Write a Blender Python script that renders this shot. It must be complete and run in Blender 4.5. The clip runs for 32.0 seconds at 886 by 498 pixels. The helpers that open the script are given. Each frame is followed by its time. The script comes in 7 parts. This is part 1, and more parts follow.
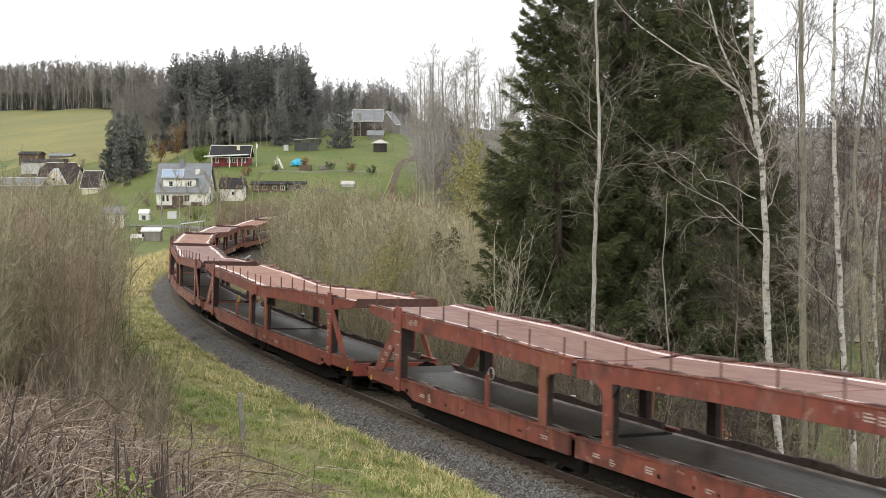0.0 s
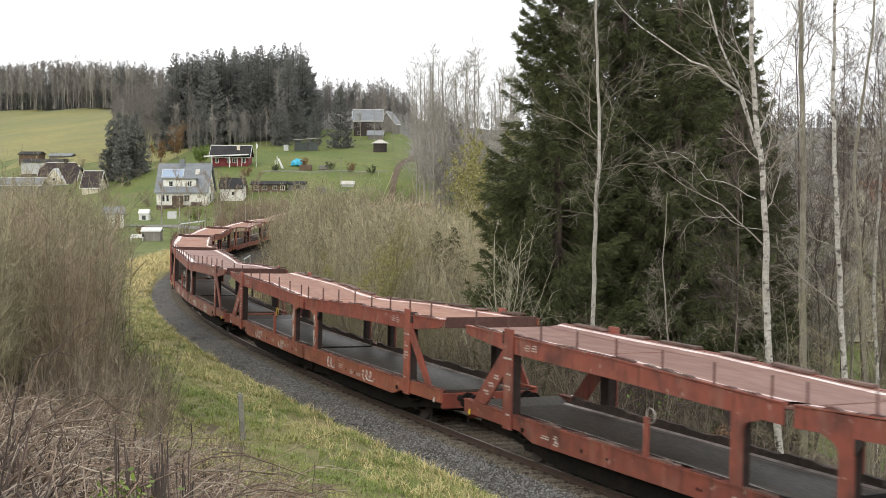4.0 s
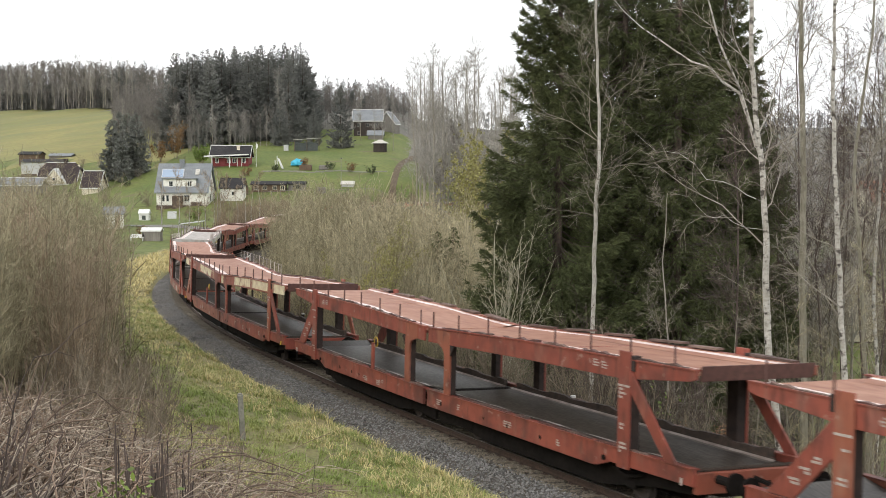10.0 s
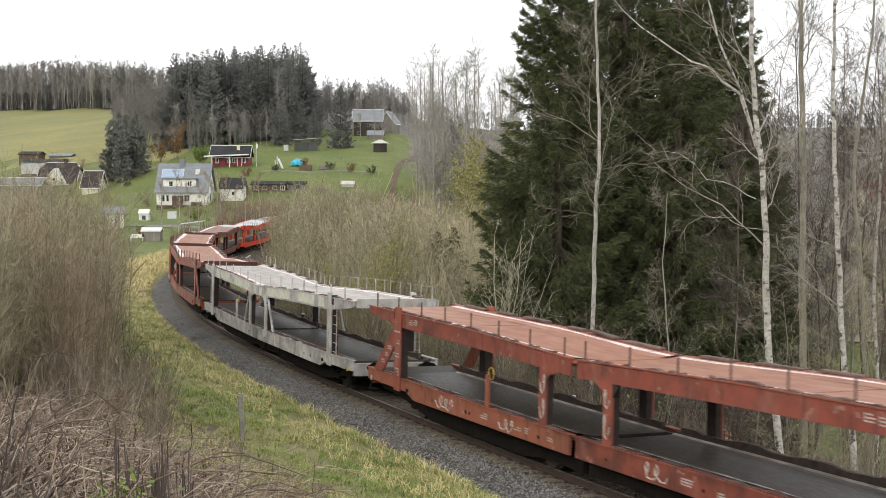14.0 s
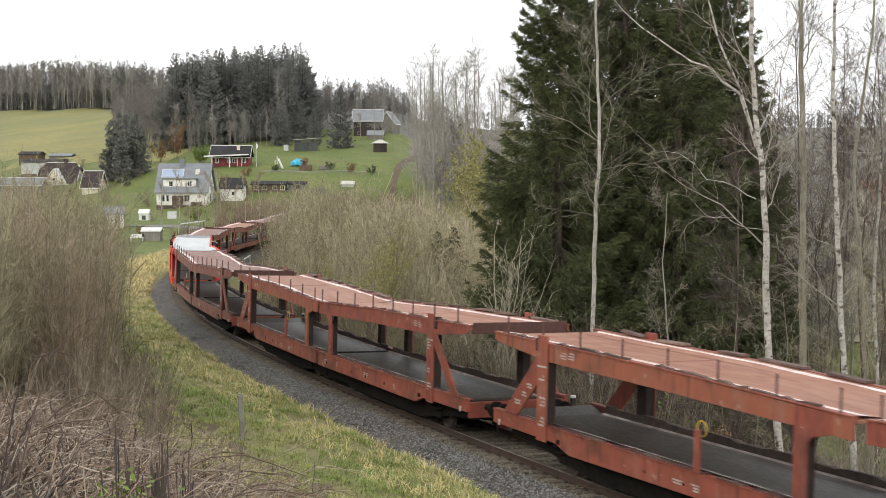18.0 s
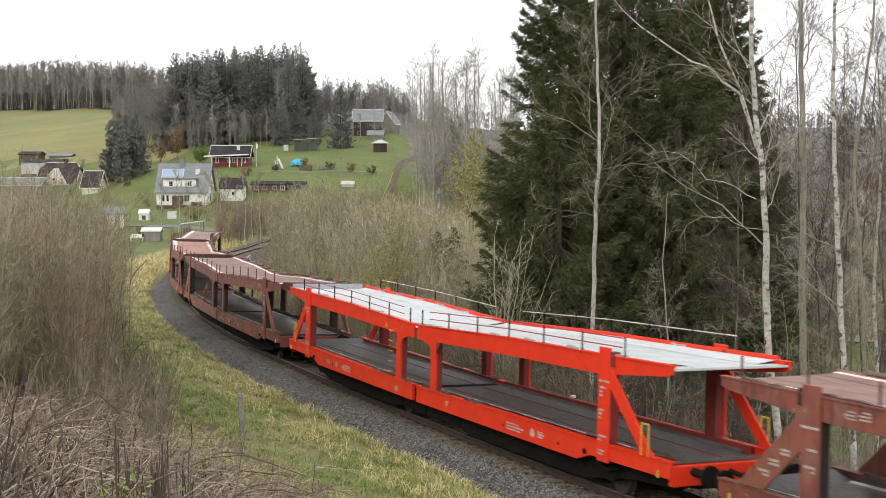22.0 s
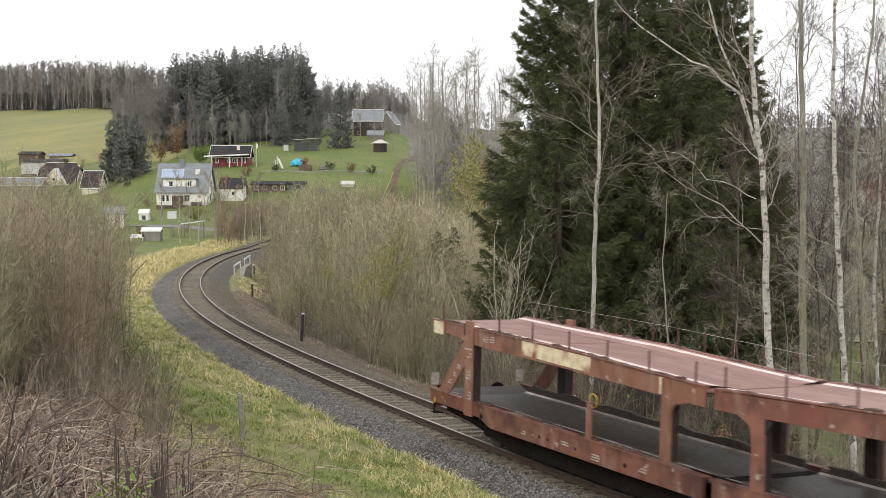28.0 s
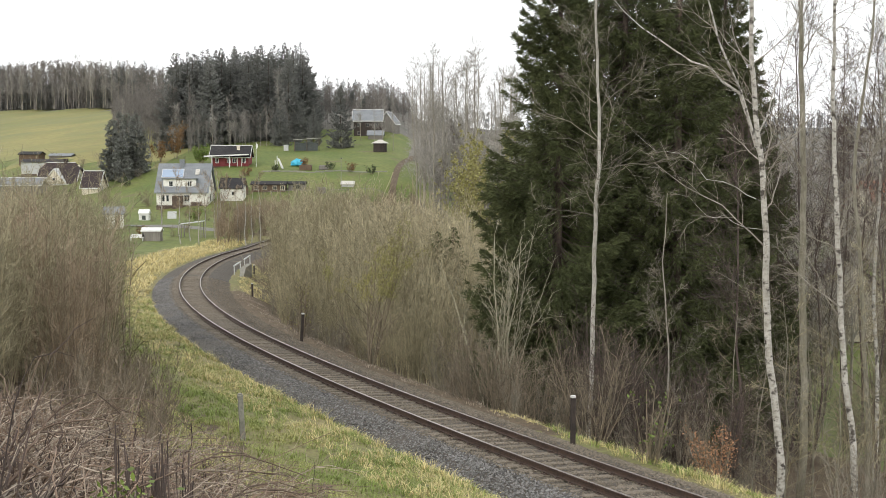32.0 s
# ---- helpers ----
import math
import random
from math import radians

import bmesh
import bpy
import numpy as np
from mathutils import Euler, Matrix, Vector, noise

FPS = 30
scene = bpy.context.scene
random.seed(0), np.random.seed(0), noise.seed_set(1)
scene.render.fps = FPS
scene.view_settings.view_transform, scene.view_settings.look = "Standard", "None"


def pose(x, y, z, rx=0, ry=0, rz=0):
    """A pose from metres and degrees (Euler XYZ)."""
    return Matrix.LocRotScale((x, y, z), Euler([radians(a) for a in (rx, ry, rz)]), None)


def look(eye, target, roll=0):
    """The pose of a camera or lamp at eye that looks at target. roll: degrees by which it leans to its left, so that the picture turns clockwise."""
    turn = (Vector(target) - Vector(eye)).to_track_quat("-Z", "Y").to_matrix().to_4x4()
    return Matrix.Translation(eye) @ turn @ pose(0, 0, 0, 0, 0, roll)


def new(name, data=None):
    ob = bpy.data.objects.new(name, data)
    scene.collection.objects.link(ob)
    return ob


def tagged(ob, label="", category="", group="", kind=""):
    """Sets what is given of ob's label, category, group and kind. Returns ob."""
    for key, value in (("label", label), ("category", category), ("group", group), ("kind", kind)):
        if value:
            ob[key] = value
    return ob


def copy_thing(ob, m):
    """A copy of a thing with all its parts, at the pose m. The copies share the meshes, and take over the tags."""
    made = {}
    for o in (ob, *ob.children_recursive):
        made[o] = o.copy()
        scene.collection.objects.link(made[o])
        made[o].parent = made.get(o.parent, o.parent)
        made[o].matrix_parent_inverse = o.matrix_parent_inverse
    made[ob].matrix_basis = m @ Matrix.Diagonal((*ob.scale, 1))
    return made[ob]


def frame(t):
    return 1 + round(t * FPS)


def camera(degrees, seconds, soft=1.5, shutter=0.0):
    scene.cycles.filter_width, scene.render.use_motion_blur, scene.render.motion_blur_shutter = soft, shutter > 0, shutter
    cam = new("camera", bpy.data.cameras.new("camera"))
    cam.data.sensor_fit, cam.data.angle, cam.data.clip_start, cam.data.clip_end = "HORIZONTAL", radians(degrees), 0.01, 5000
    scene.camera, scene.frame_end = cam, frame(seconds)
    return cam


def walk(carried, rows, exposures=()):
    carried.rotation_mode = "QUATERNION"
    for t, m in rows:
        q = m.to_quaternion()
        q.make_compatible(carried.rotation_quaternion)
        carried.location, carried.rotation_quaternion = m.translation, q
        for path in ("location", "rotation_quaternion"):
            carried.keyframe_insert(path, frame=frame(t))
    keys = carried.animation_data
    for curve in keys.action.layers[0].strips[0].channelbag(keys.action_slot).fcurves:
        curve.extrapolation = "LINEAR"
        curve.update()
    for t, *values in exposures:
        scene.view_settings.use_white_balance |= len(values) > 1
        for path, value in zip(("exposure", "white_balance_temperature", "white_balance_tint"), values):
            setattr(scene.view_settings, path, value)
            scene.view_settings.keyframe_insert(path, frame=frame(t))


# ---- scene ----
SECONDS = 32.0
EYE_Z = 7.133
cam = camera(37.3, SECONDS, soft=0.82, shutter=0.2)
walk(cam, [(0.0, pose(0, 0, EYE_Z, 90 - 4.482, 0, 0)), (SECONDS, pose(0, 0, EYE_Z, 90 - 4.482, 0, 0))],
     exposures=[(0.0, 0.53), (21.8, 0.53), (22.9, 0.43), (24.0, 0.52), (SECONDS, 0.54)])

# ---- light: a bright, even overcast sky ----
world = bpy.data.worlds.new("overcast_sky")
scene.world = world
world.use_nodes = True
wn, wl = world.node_tree.nodes, world.node_tree.links
wn.clear()
w_out = wn.new("ShaderNodeOutputWorld")
w_bg = wn.new("ShaderNodeBackground")
w_sky = wn.new("ShaderNodeTexSky")
w_sky.sky_type, w_sky.sun_disc = "NISHITA", False
w_sky.sun_elevation, w_sky.sun_rotation = radians(24), radians(215)
w_sky.air_density, w_sky.dust_density = 1.0, 4.0
w_gain = wn.new("ShaderNodeMix")
w_gain.data_type, w_gain.blend_type = "RGBA", "MULTIPLY"
w_gain.inputs[0].default_value = 1.0
w_gain.inputs[7].default_value = (0.1, 0.1, 0.1, 1)
w_mix = wn.new("ShaderNodeMix")
w_mix.data_type = "RGBA"
w_mix.inputs[0].default_value = 0.93
w_mix.inputs[7].default_value = (0.97, 0.985, 1.0, 1)
wl.new(w_sky.outputs[0], w_gain.inputs[6])
wl.new(w_gain.outputs[2], w_mix.inputs[6])
wl.new(w_mix.outputs[2], w_bg.inputs[0])
wl.new(w_bg.outputs[0], w_out.inputs[0])
w_bg.inputs[1].default_value = 1.0

sun = new("sun", bpy.data.lights.new("sun", "SUN"))
sun.data.energy, sun.data.angle, sun.data.color = 0.7, radians(25), (1.0, 0.97, 0.92)
sun.matrix_world = look((-60, -80, 70), (0, 40, 0))

# ---- the line of the track: curvature over distance, integrated ----
STEP = 0.5
S_LINE = np.arange(-500, 540 + STEP, STEP)
KNOT_S = [-500, -12, -10, 0, 15, 30, 45, 60, 75, 90, 105, 125, 150, 162, 175, 275, 290, 540]
KNOT_K = [0, 0, -0.0036, -0.00366, -0.00276, -0.00283, -0.00347, -0.00406, -0.00423, -0.00378, -0.00331, -0.00327, -0.0034, -0.0036, -0.0095, -0.0095, 0, 0]
K_LINE = np.interp(S_LINE, KNOT_S, KNOT_K)
H_LINE = np.concatenate([[0], np.cumsum((K_LINE[1:] + K_LINE[:-1]) / 2 * STEP)])
I0 = int(np.argmin(abs(S_LINE)))
H_LINE += 2.05494 - H_LINE[I0]
hm = (H_LINE[1:] + H_LINE[:-1]) / 2
X_LINE = np.concatenate([[0], np.cumsum(np.cos(hm) * STEP)])
Y_LINE = np.concatenate([[0], np.cumsum(np.sin(hm) * STEP)])
X_LINE += 9.87073 - X_LINE[I0]
Y_LINE += 17.78758 - Y_LINE[I0]
Z_LINE = np.interp(S_LINE, [-500, -60, 0, 150, 540], [3.0, 2.1, 0, -5.42, -8.0])

CANT = 0.042  # the outer rail lies higher in the bend


def on_track(s, lateral=0.0, up=0.0):
    """A point at distance s on the track, lateral metres to its outer (left) side."""
    h = np.interp(s, S_LINE, H_LINE)
    return Vector((np.interp(s, S_LINE, X_LINE) - math.sin(h) * lateral, np.interp(s, S_LINE, Y_LINE) + math.cos(h) * lateral,
                   np.interp(s, S_LINE, Z_LINE) + up))


def nearest(x, y):
    """Distance along, and signed distance from, the track (positive: outer side)."""
    x, y = np.asarray(x, float).ravel(), np.asarray(y, float).ravel()
    cx, cy, ch, cs = X_LINE[::6], Y_LINE[::6], H_LINE[::6], S_LINE[::6]
    s, d = np.empty_like(x), np.empty_like(x)
    for i in range(0, len(x), 20000):
        a, b = x[i:i + 20000, None], y[i:i + 20000, None]
        j = np.argmin((a - cx) ** 2 + (b - cy) ** 2, 1)
        rx, ry = a[:, 0] - cx[j], b[:, 0] - cy[j]
        c, sn = np.cos(ch[j]), np.sin(ch[j])
        s[i:i + 20000] = cs[j] + rx * c + ry * sn
        d[i:i + 20000] = -rx * sn + ry * c
    return s, d


def smooth(a, b, v):
    u = np.clip((v - a) / (b - a), 0, 1)
    return u * u * (3 - 2 * u)


def wobble(x, y, size, seed=0):
    """Cheap smooth noise, about -1 to 1."""
    a = seed * 1.7
    return (np.sin(x / size + 1.3 * np.sin(y / size * 0.7 + a) + a) + np.sin(y / size * 1.1 + 1.7 * np.sin(x / size * 0.6 - a) + 2 * a)
            + 0.5 * np.sin((x + y) / size * 2.3 + a)) / 2.5


def ground(x, y):
    """Height of the ground."""
    shape = np.shape(x)
    x, y = np.asarray(x, float).ravel(), np.asarray(y, float).ravel()
    s, d = nearest(x, y)
    zr = np.interp(s, S_LINE, Z_LINE)
    left = np.interp(d, [0, 1.5, 2.2, 3.0, 4.5, 6, 9, 14, 17, 24, 60], [-0.5, -0.5, -0.5, -0.2, 0.0, 0.25, 0.8, 2.9, 5.2, 5.8, 6])
    low = np.interp(d, [0, 1.5, 2.2, 3.0, 5, 9, 60], [-0.5, -0.5, -0.5, -0.3, -0.2, 0.1, 0.3])
    a = np.interp(s, [-100, 25, 60, 110], [1, 1, 0.55, 0.0])
    left = low + (left - low) * a
    right = np.interp(-d, [0, 1.5, 2.4, 3.8, 9, 16, 40], [-0.6, -0.6, -0.65, -0.75, -3.4, -5, -6])
    zt = zr + np.where(d > 0, left, right)
    # wider country
    fl = np.interp(y, [-400, 35, 70, 110, 150, 195], [7, 6.2, 3.0, -1.5, -4.2, -4.4])
    fr = np.interp(y, [-400, 0, 60, 120, 195], [-4, -6, -7.5, -7.5, -5])
    near_side = fl + (fr - fl) * smooth(-25, 20, x)
    yy = y + 1.15 * np.minimum(x + 43, 0)
    hill = np.interp(yy, [150, 195, 214, 232, 262, 330, 440, 470, 900, 1500, 4500], [-4.4, -4.4, -4.1, -2.2, 3.2, 9.5, 22.5, 23.5, 30, 34, 40])
    valley = np.interp(y, [150, 230, 500, 900, 1500, 2200, 4500], [-6, -8, -10, -4, 25, 34, 44])
    hill = hill + 0.02 * np.maximum(-x - 100, 0) * smooth(250, 420, yy)
    hill = hill + (valley - hill) * smooth(-0.045, 0.05, x / np.maximum(y, 50))
    zf = np.where(y < 195, near_side, hill)
    w0 = smooth(150, 195, y)
    zf = near_side * (1 - w0) + hill * w0
    cut = smooth(158, 190, s)
    w = smooth(13 - 8.5 * cut, 42 - 31 * cut, abs(d))
    z = zt * (1 - w) + zf * w
    z += wobble(x, y, 140.0, 6) * 5 * smooth(700, 1500, y)
    z += wobble(x, y, 5.0) * 0.12 * smooth(3.5, 9, abs(d)) + wobble(x, y, 1.3, 3) * 0.05 * smooth(3.0, 5, abs(d))
    return z.reshape(shape)


def ground_at(x, y):
    return float(ground(np.array([x]), np.array([y]))[0])


# ---- materials ----
def material(name, colors, rough=0.7, grain=8.0, patch=0.6, metal=0.0, bump=0.2, island=0.0, tint=0.0, spread=(0.35, 0.65), stretch=(1, 1, 1),
             grime=None, specular=0.4, bump_scale=None, object_space=True):
    """Two or three base colours mixed by noise at two scales, with relief; island and tint vary the value by piece and by object."""
    m = bpy.data.materials.new(name)
    m.use_nodes = True
    n, l = m.node_tree.nodes, m.node_tree.links
    b = n["Principled BSDF"]
    co = n.new("ShaderNodeTexCoord")
    mp = n.new("ShaderNodeMapping")
    mp.inputs["Scale"].default_value = stretch
    l.new(co.outputs["Object"], mp.inputs[0])

    def noise_tex(scale, detail=4.0):
        t = n.new("ShaderNodeTexNoise")
        t.inputs["Scale"].default_value, t.inputs["Detail"].default_value = scale, detail
        l.new(mp.outputs[0], t.inputs["Vector"])
        return t.outputs[0]

    def ramp(src, lo, hi):
        r = n.new("ShaderNodeMapRange")
        r.inputs[1].default_value, r.inputs[2].default_value = lo, hi
        l.new(src, r.inputs[0])
        return r.outputs[0]

    def mixed(f, a, c, kind="MIX"):
        x = n.new("ShaderNodeMix")
        x.data_type, x.blend_type = "RGBA", kind
        for sock, v in ((x.inputs[0], f), (x.inputs[6], a), (x.inputs[7], c)):
            if hasattr(v, "links"):
                l.new(v, sock)
            elif isinstance(v, (int, float)):
                sock.default_value = v
            else:
                sock.default_value = (*v, 1)
        return x.outputs[2]

    fine, broad = noise_tex(grain, 6.0), noise_tex(patch, 3.0)
    col = mixed(ramp(broad, *spread), colors[0], colors[1])
    col = mixed(ramp(fine, 0.4, 0.75), col, colors[2] if len(colors) > 2 else [c * 0.7 for c in colors[0]])
    if grime:
        g = noise_tex(grime[1], 5.0)
        col = mixed(ramp(g, grime[2], grime[2] + 0.12), col, grime[0])
    if island:
        ge = n.new("ShaderNodeNewGeometry")
        v = n.new("ShaderNodeMapRange")
        v.inputs[3].default_value, v.inputs[4].default_value = 1 - island, 1 + island
        l.new(ge.outputs["Random Per Island"], v.inputs[0])
        cb = n.new("ShaderNodeCombineColor")
        for i in range(3):
            l.new(v.outputs[0], cb.inputs[i])
        col = mixed(1.0, col, cb.outputs[0], "MULTIPLY")
    if tint:
        oi = n.new("ShaderNodeObjectInfo")
        v = n.new("ShaderNodeMapRange")
        v.inputs[3].default_value, v.inputs[4].default_value = 1 - tint, 1 + tint
        l.new(oi.outputs["Random"], v.inputs[0])
        cb = n.new("ShaderNodeCombineColor")
        for i in range(3):
            l.new(v.outputs[0], cb.inputs[i])
        col = mixed(1.0, col, cb.outputs[0], "MULTIPLY")
    l.new(col, b.inputs["Base Color"])
    b.inputs["Metallic"].default_value = metal
    b.inputs["Specular IOR Level"].default_value = specular
    rr = n.new("ShaderNodeMapRange")
    rr.inputs[3].default_value, rr.inputs[4].default_value = max(rough - 0.12, 0.02), min(rough + 0.12, 1)
    l.new(fine, rr.inputs[0])
    l.new(rr.outputs[0], b.inputs["Roughness"])
    if bump:
        bp = n.new("ShaderNodeBump")
        bp.inputs["Strength"].default_value, bp.inputs["Distance"].default_value = bump, bump_scale or 0.3 / grain
        l.new(fine, bp.inputs["Height"])
        l.new(bp.outputs[0], b.inputs["Normal"])
    return m


def glass(name, color=(0.03, 0.035, 0.04)):
    m = bpy.data.materials.new(name)
    m.use_nodes = True
    b = m.node_tree.nodes["Principled BSDF"]
    b.inputs["Base Color"].default_value = (*color, 1)
    b.inputs["Roughness"].default_value = 0.06
    return m


M_GRASS = material("grass_ground", [(0.17, 0.18, 0.055), (0.27, 0.23, 0.1), (0.12, 0.1, 0.05)], 0.9, 6, 0.35, bump=0.6, bump_scale=0.08)
M_LITTER = material("leaf_litter", [(0.115, 0.08, 0.05), (0.16, 0.115, 0.07), (0.075, 0.06, 0.035)], 0.95, 7, 0.5, bump=0.8, bump_scale=0.08)
M_MEADOW = material("garden_lawn", [(0.108, 0.148, 0.028), (0.165, 0.182, 0.045), (0.09, 0.11, 0.032)], 0.9, 1.4, 0.1, bump=0.4, grime=((0.14, 0.12, 0.06), 0.16, 0.6))
M_FIELD = material("hill_pasture", [(0.27, 0.245, 0.08), (0.165, 0.185, 0.058), (0.21, 0.175, 0.075)], 0.9, 0.5, 0.035, bump=0.3, stretch=(0.8, 1.1, 1), grime=((0.19, 0.19, 0.075), 0.04, 0.52))
M_WOODFLOOR = material("far_wood_ground", [(0.15, 0.14, 0.125), (0.19, 0.17, 0.14), (0.11, 0.112, 0.09)], 0.95, 0.25, 0.02, bump=0.8, bump_scale=2.0)
M_BALLAST = material("ballast_bed", [(0.125, 0.108, 0.089), (0.098, 0.083, 0.066), (0.045, 0.038, 0.031)], 0.95, 16, 1.1, bump=1.0, bump_scale=0.04)
M_STONE = material("ballast_stone", [(0.21, 0.207, 0.2), (0.182, 0.174, 0.162), (0.118, 0.112, 0.105)], 0.9, 14, 0.5, bump=0.3, island=0.55)
M_OLD_STONE = material("rusty_ballast_stone", [(0.195, 0.165, 0.126), (0.235, 0.2, 0.154), (0.125, 0.105, 0.08)], 0.9, 14, 0.5, bump=0.3, island=0.35)
M_SLEEPER = material("weathered_sleeper_wood", [(0.2, 0.167, 0.126), (0.24, 0.203, 0.156), (0.095, 0.079, 0.06)], 0.9, 9, 1.5, bump=0.6, tint=0.25, stretch=(1, 6, 1))
M_RAIL = material("rusty_rail_steel", [(0.07, 0.044, 0.033), (0.095, 0.06, 0.043), (0.045, 0.034, 0.028)], 0.8, 12, 2, bump=0.2)
M_RAILTOP = material("polished_rail_head", [(0.42, 0.38, 0.35), (0.33, 0.29, 0.26), (0.2, 0.165, 0.145)], 0.38, 10, 1, metal=0.7, bump=0.02)


# ---- mesh helpers ----
def mesh_of(name, verts, quads=None, tris=None, mats=(), index=None, smooth_shade=False):
    """A mesh from arrays of corners, quads and triangles."""
    me = bpy.data.meshes.new(name)
    q = np.asarray(quads if quads is not None else np.zeros((0, 4)), np.int32).reshape(-1, 4)
    t = np.asarray(tris if tris is not None else np.zeros((0, 3)), np.int32).reshape(-1, 3)
    v = np.asarray(verts, np.float32).reshape(-1, 3)
    me.vertices.add(len(v))
    me.vertices.foreach_set("co", v.ravel())
    loops = np.concatenate([q.ravel(), t.ravel()])
    me.loops.add(len(loops))
    me.loops.foreach_set("vertex_index", loops)
    me.polygons.add(len(q) + len(t))
    me.polygons.foreach_set("loop_start", np.concatenate([np.arange(len(q)) * 4, len(q) * 4 + np.arange(len(t)) * 3]).astype(np.int32))
    me.polygons.foreach_set("use_smooth", np.full(len(q) + len(t), smooth_shade))
    for m in mats:
        me.materials.append(m)
    if index is not None:
        me.polygons.foreach_set("material_index", np.asarray(index, np.int32))
    me.update(calc_edges=True)
    me.validate()
    return me


def part(name, data, mat=None, parent=None, label="", at=None):
    """Links a bmesh or a mesh as one mesh object under a thing or a part."""
    if isinstance(data, bmesh.types.BMesh):
        me = bpy.data.meshes.new(name)
        data.to_mesh(me)
        data.free()
        data = me
    if mat and not data.materials:
        data.materials.append(mat)
    ob = new(name, data)
    if parent:
        ob.parent = parent
    if at is not None:
        ob.matrix_basis = at if isinstance(at, Matrix) else Matrix.Translation(at)
    if label:
        ob["label"] = label
    return ob


def empty(name, at=(0, 0, 0), turn=0):
    ob = new(name)
    ob.empty_display_size = 0.2
    ob.matrix_basis = pose(*at, 0, 0, turn)
    return ob


def box_bm(x0, x1, y0, y1, z0, z1, bevel=0.0, bm=None):
    bm = bm or bmesh.new()
    r = bmesh.ops.create_cube(bm, size=1)
    for v in r["verts"]:
        v.co = Vector(((x0 + x1) / 2 + v.co.x * (x1 - x0), (y0 + y1) / 2 + v.co.y * (y1 - y0), (z0 + z1) / 2 + v.co.z * (z1 - z0)))
    if bevel:
        edges = list({e for v in r["verts"] for e in v.link_edges})
        bmesh.ops.bevel(bm, geom=edges, offset=bevel, segments=1, affect="EDGES")
    return bm


def prism_bm(outline, y0, y1, bevel=0.0, bm=None):
    """An outline in the x-z plane, pulled from y0 to y1."""
    bm = bm or bmesh.new()
    vs = [bm.verts.new((x, y0, z)) for x, z in outline]
    f = bm.faces.new(vs)
    r = bmesh.ops.extrude_face_region(bm, geom=[f])
    moved = [v for v in r["geom"] if isinstance(v, bmesh.types.BMVert)]
    bmesh.ops.translate(bm, verts=moved, vec=(0, y1 - y0, 0))
    bmesh.ops.recalc_face_normals(bm, faces=bm.faces)
    if bevel:
        bmesh.ops.bevel(bm, geom=[e for e in bm.edges if all(v in vs or v in moved for v in e.verts)], offset=bevel, segments=1, affect="EDGES")
    return bm


def ring_bm(centre, radius, thick, axis="Y", n=16, m=6):
    """A round ring."""
    bm = bmesh.new()
    rows = []
    for i in range(n):
        a = 2 * math.pi * i / n
        row = []
        for j in range(m):
            b = 2 * math.pi * j / m
            r = radius + thick * math.cos(b)
            p = (r * math.cos(a), thick * math.sin(b), r * math.sin(a))
            row.append(bm.verts.new(Vector(centre) + Vector(p)))
        rows.append(row)
    for i in range(n):
        for j in range(m):
            bm.faces.new((rows[i][j], rows[(i + 1) % n][j], rows[(i + 1) % n][(j + 1) % m], rows[i][(j + 1) % m]))
    return bm


def comb_bm(x, z, widths, step, bar, y0, y1):
    """Lines of lettering too small to read, as bars of one stencil."""
    pts = [(x, z)]
    for i, w in enumerate(widths):
        zz = z + i * step
        pts += [(x + w, zz), (x + w, zz + bar), (x + 0.012, zz + bar)]
        if i < len(widths) - 1:
            pts.append((x + 0.012, zz + step))
    pts += [(x, z + (len(widths) - 1) * step + bar)]
    return prism_bm(pts, y0, y1)


def rod_bm(a, b, r0, r1=None, sides=8, bm=None):
    """A straight round bar from a to b."""
    bm = bm or bmesh.new()
    a, b = Vector(a), Vector(b)
    m = Matrix.Translation((a + b) / 2) @ (b - a).to_track_quat("Z", "Y").to_matrix().to_4x4()
    bmesh.ops.create_cone(bm, cap_ends=True, segments=sides, radius1=r0, radius2=r0 if r1 is None else r1, depth=(b - a).length, matrix=m)
    return bm


def tubes(P, R, sides=3):
    """Many tapered tubes at once: P (n, k, 3) centre points, R (n, k) radii."""
    n, k, _ = P.shape
    T = np.gradient(P, axis=1)
    T /= np.linalg.norm(T, axis=2, keepdims=True) + 1e-9
    ref = np.where(abs(T[..., 2:3]) > 0.9, np.array([1.0, 0, 0]), np.array([0, 0, 1.0]))
    U = np.cross(T, ref)
    U /= np.linalg.norm(U, axis=2, keepdims=True) + 1e-9
    W = np.cross(T, U)
    a = np.arange(sides) * 2 * np.pi / sides
    V = P[:, :, None] + R[:, :, None, None] * (U[:, :, None] * np.cos(a)[:, None] + W[:, :, None] * np.sin(a)[:, None])
    i = np.arange(n * k * sides).reshape(n, k, sides)
    j = np.roll(i, -1, axis=2)
    Q = np.stack([i[:, :-1], j[:, :-1], j[:, 1:], i[:, 1:]], -1).reshape(-1, 4)
    return V.reshape(-1, 3), Q


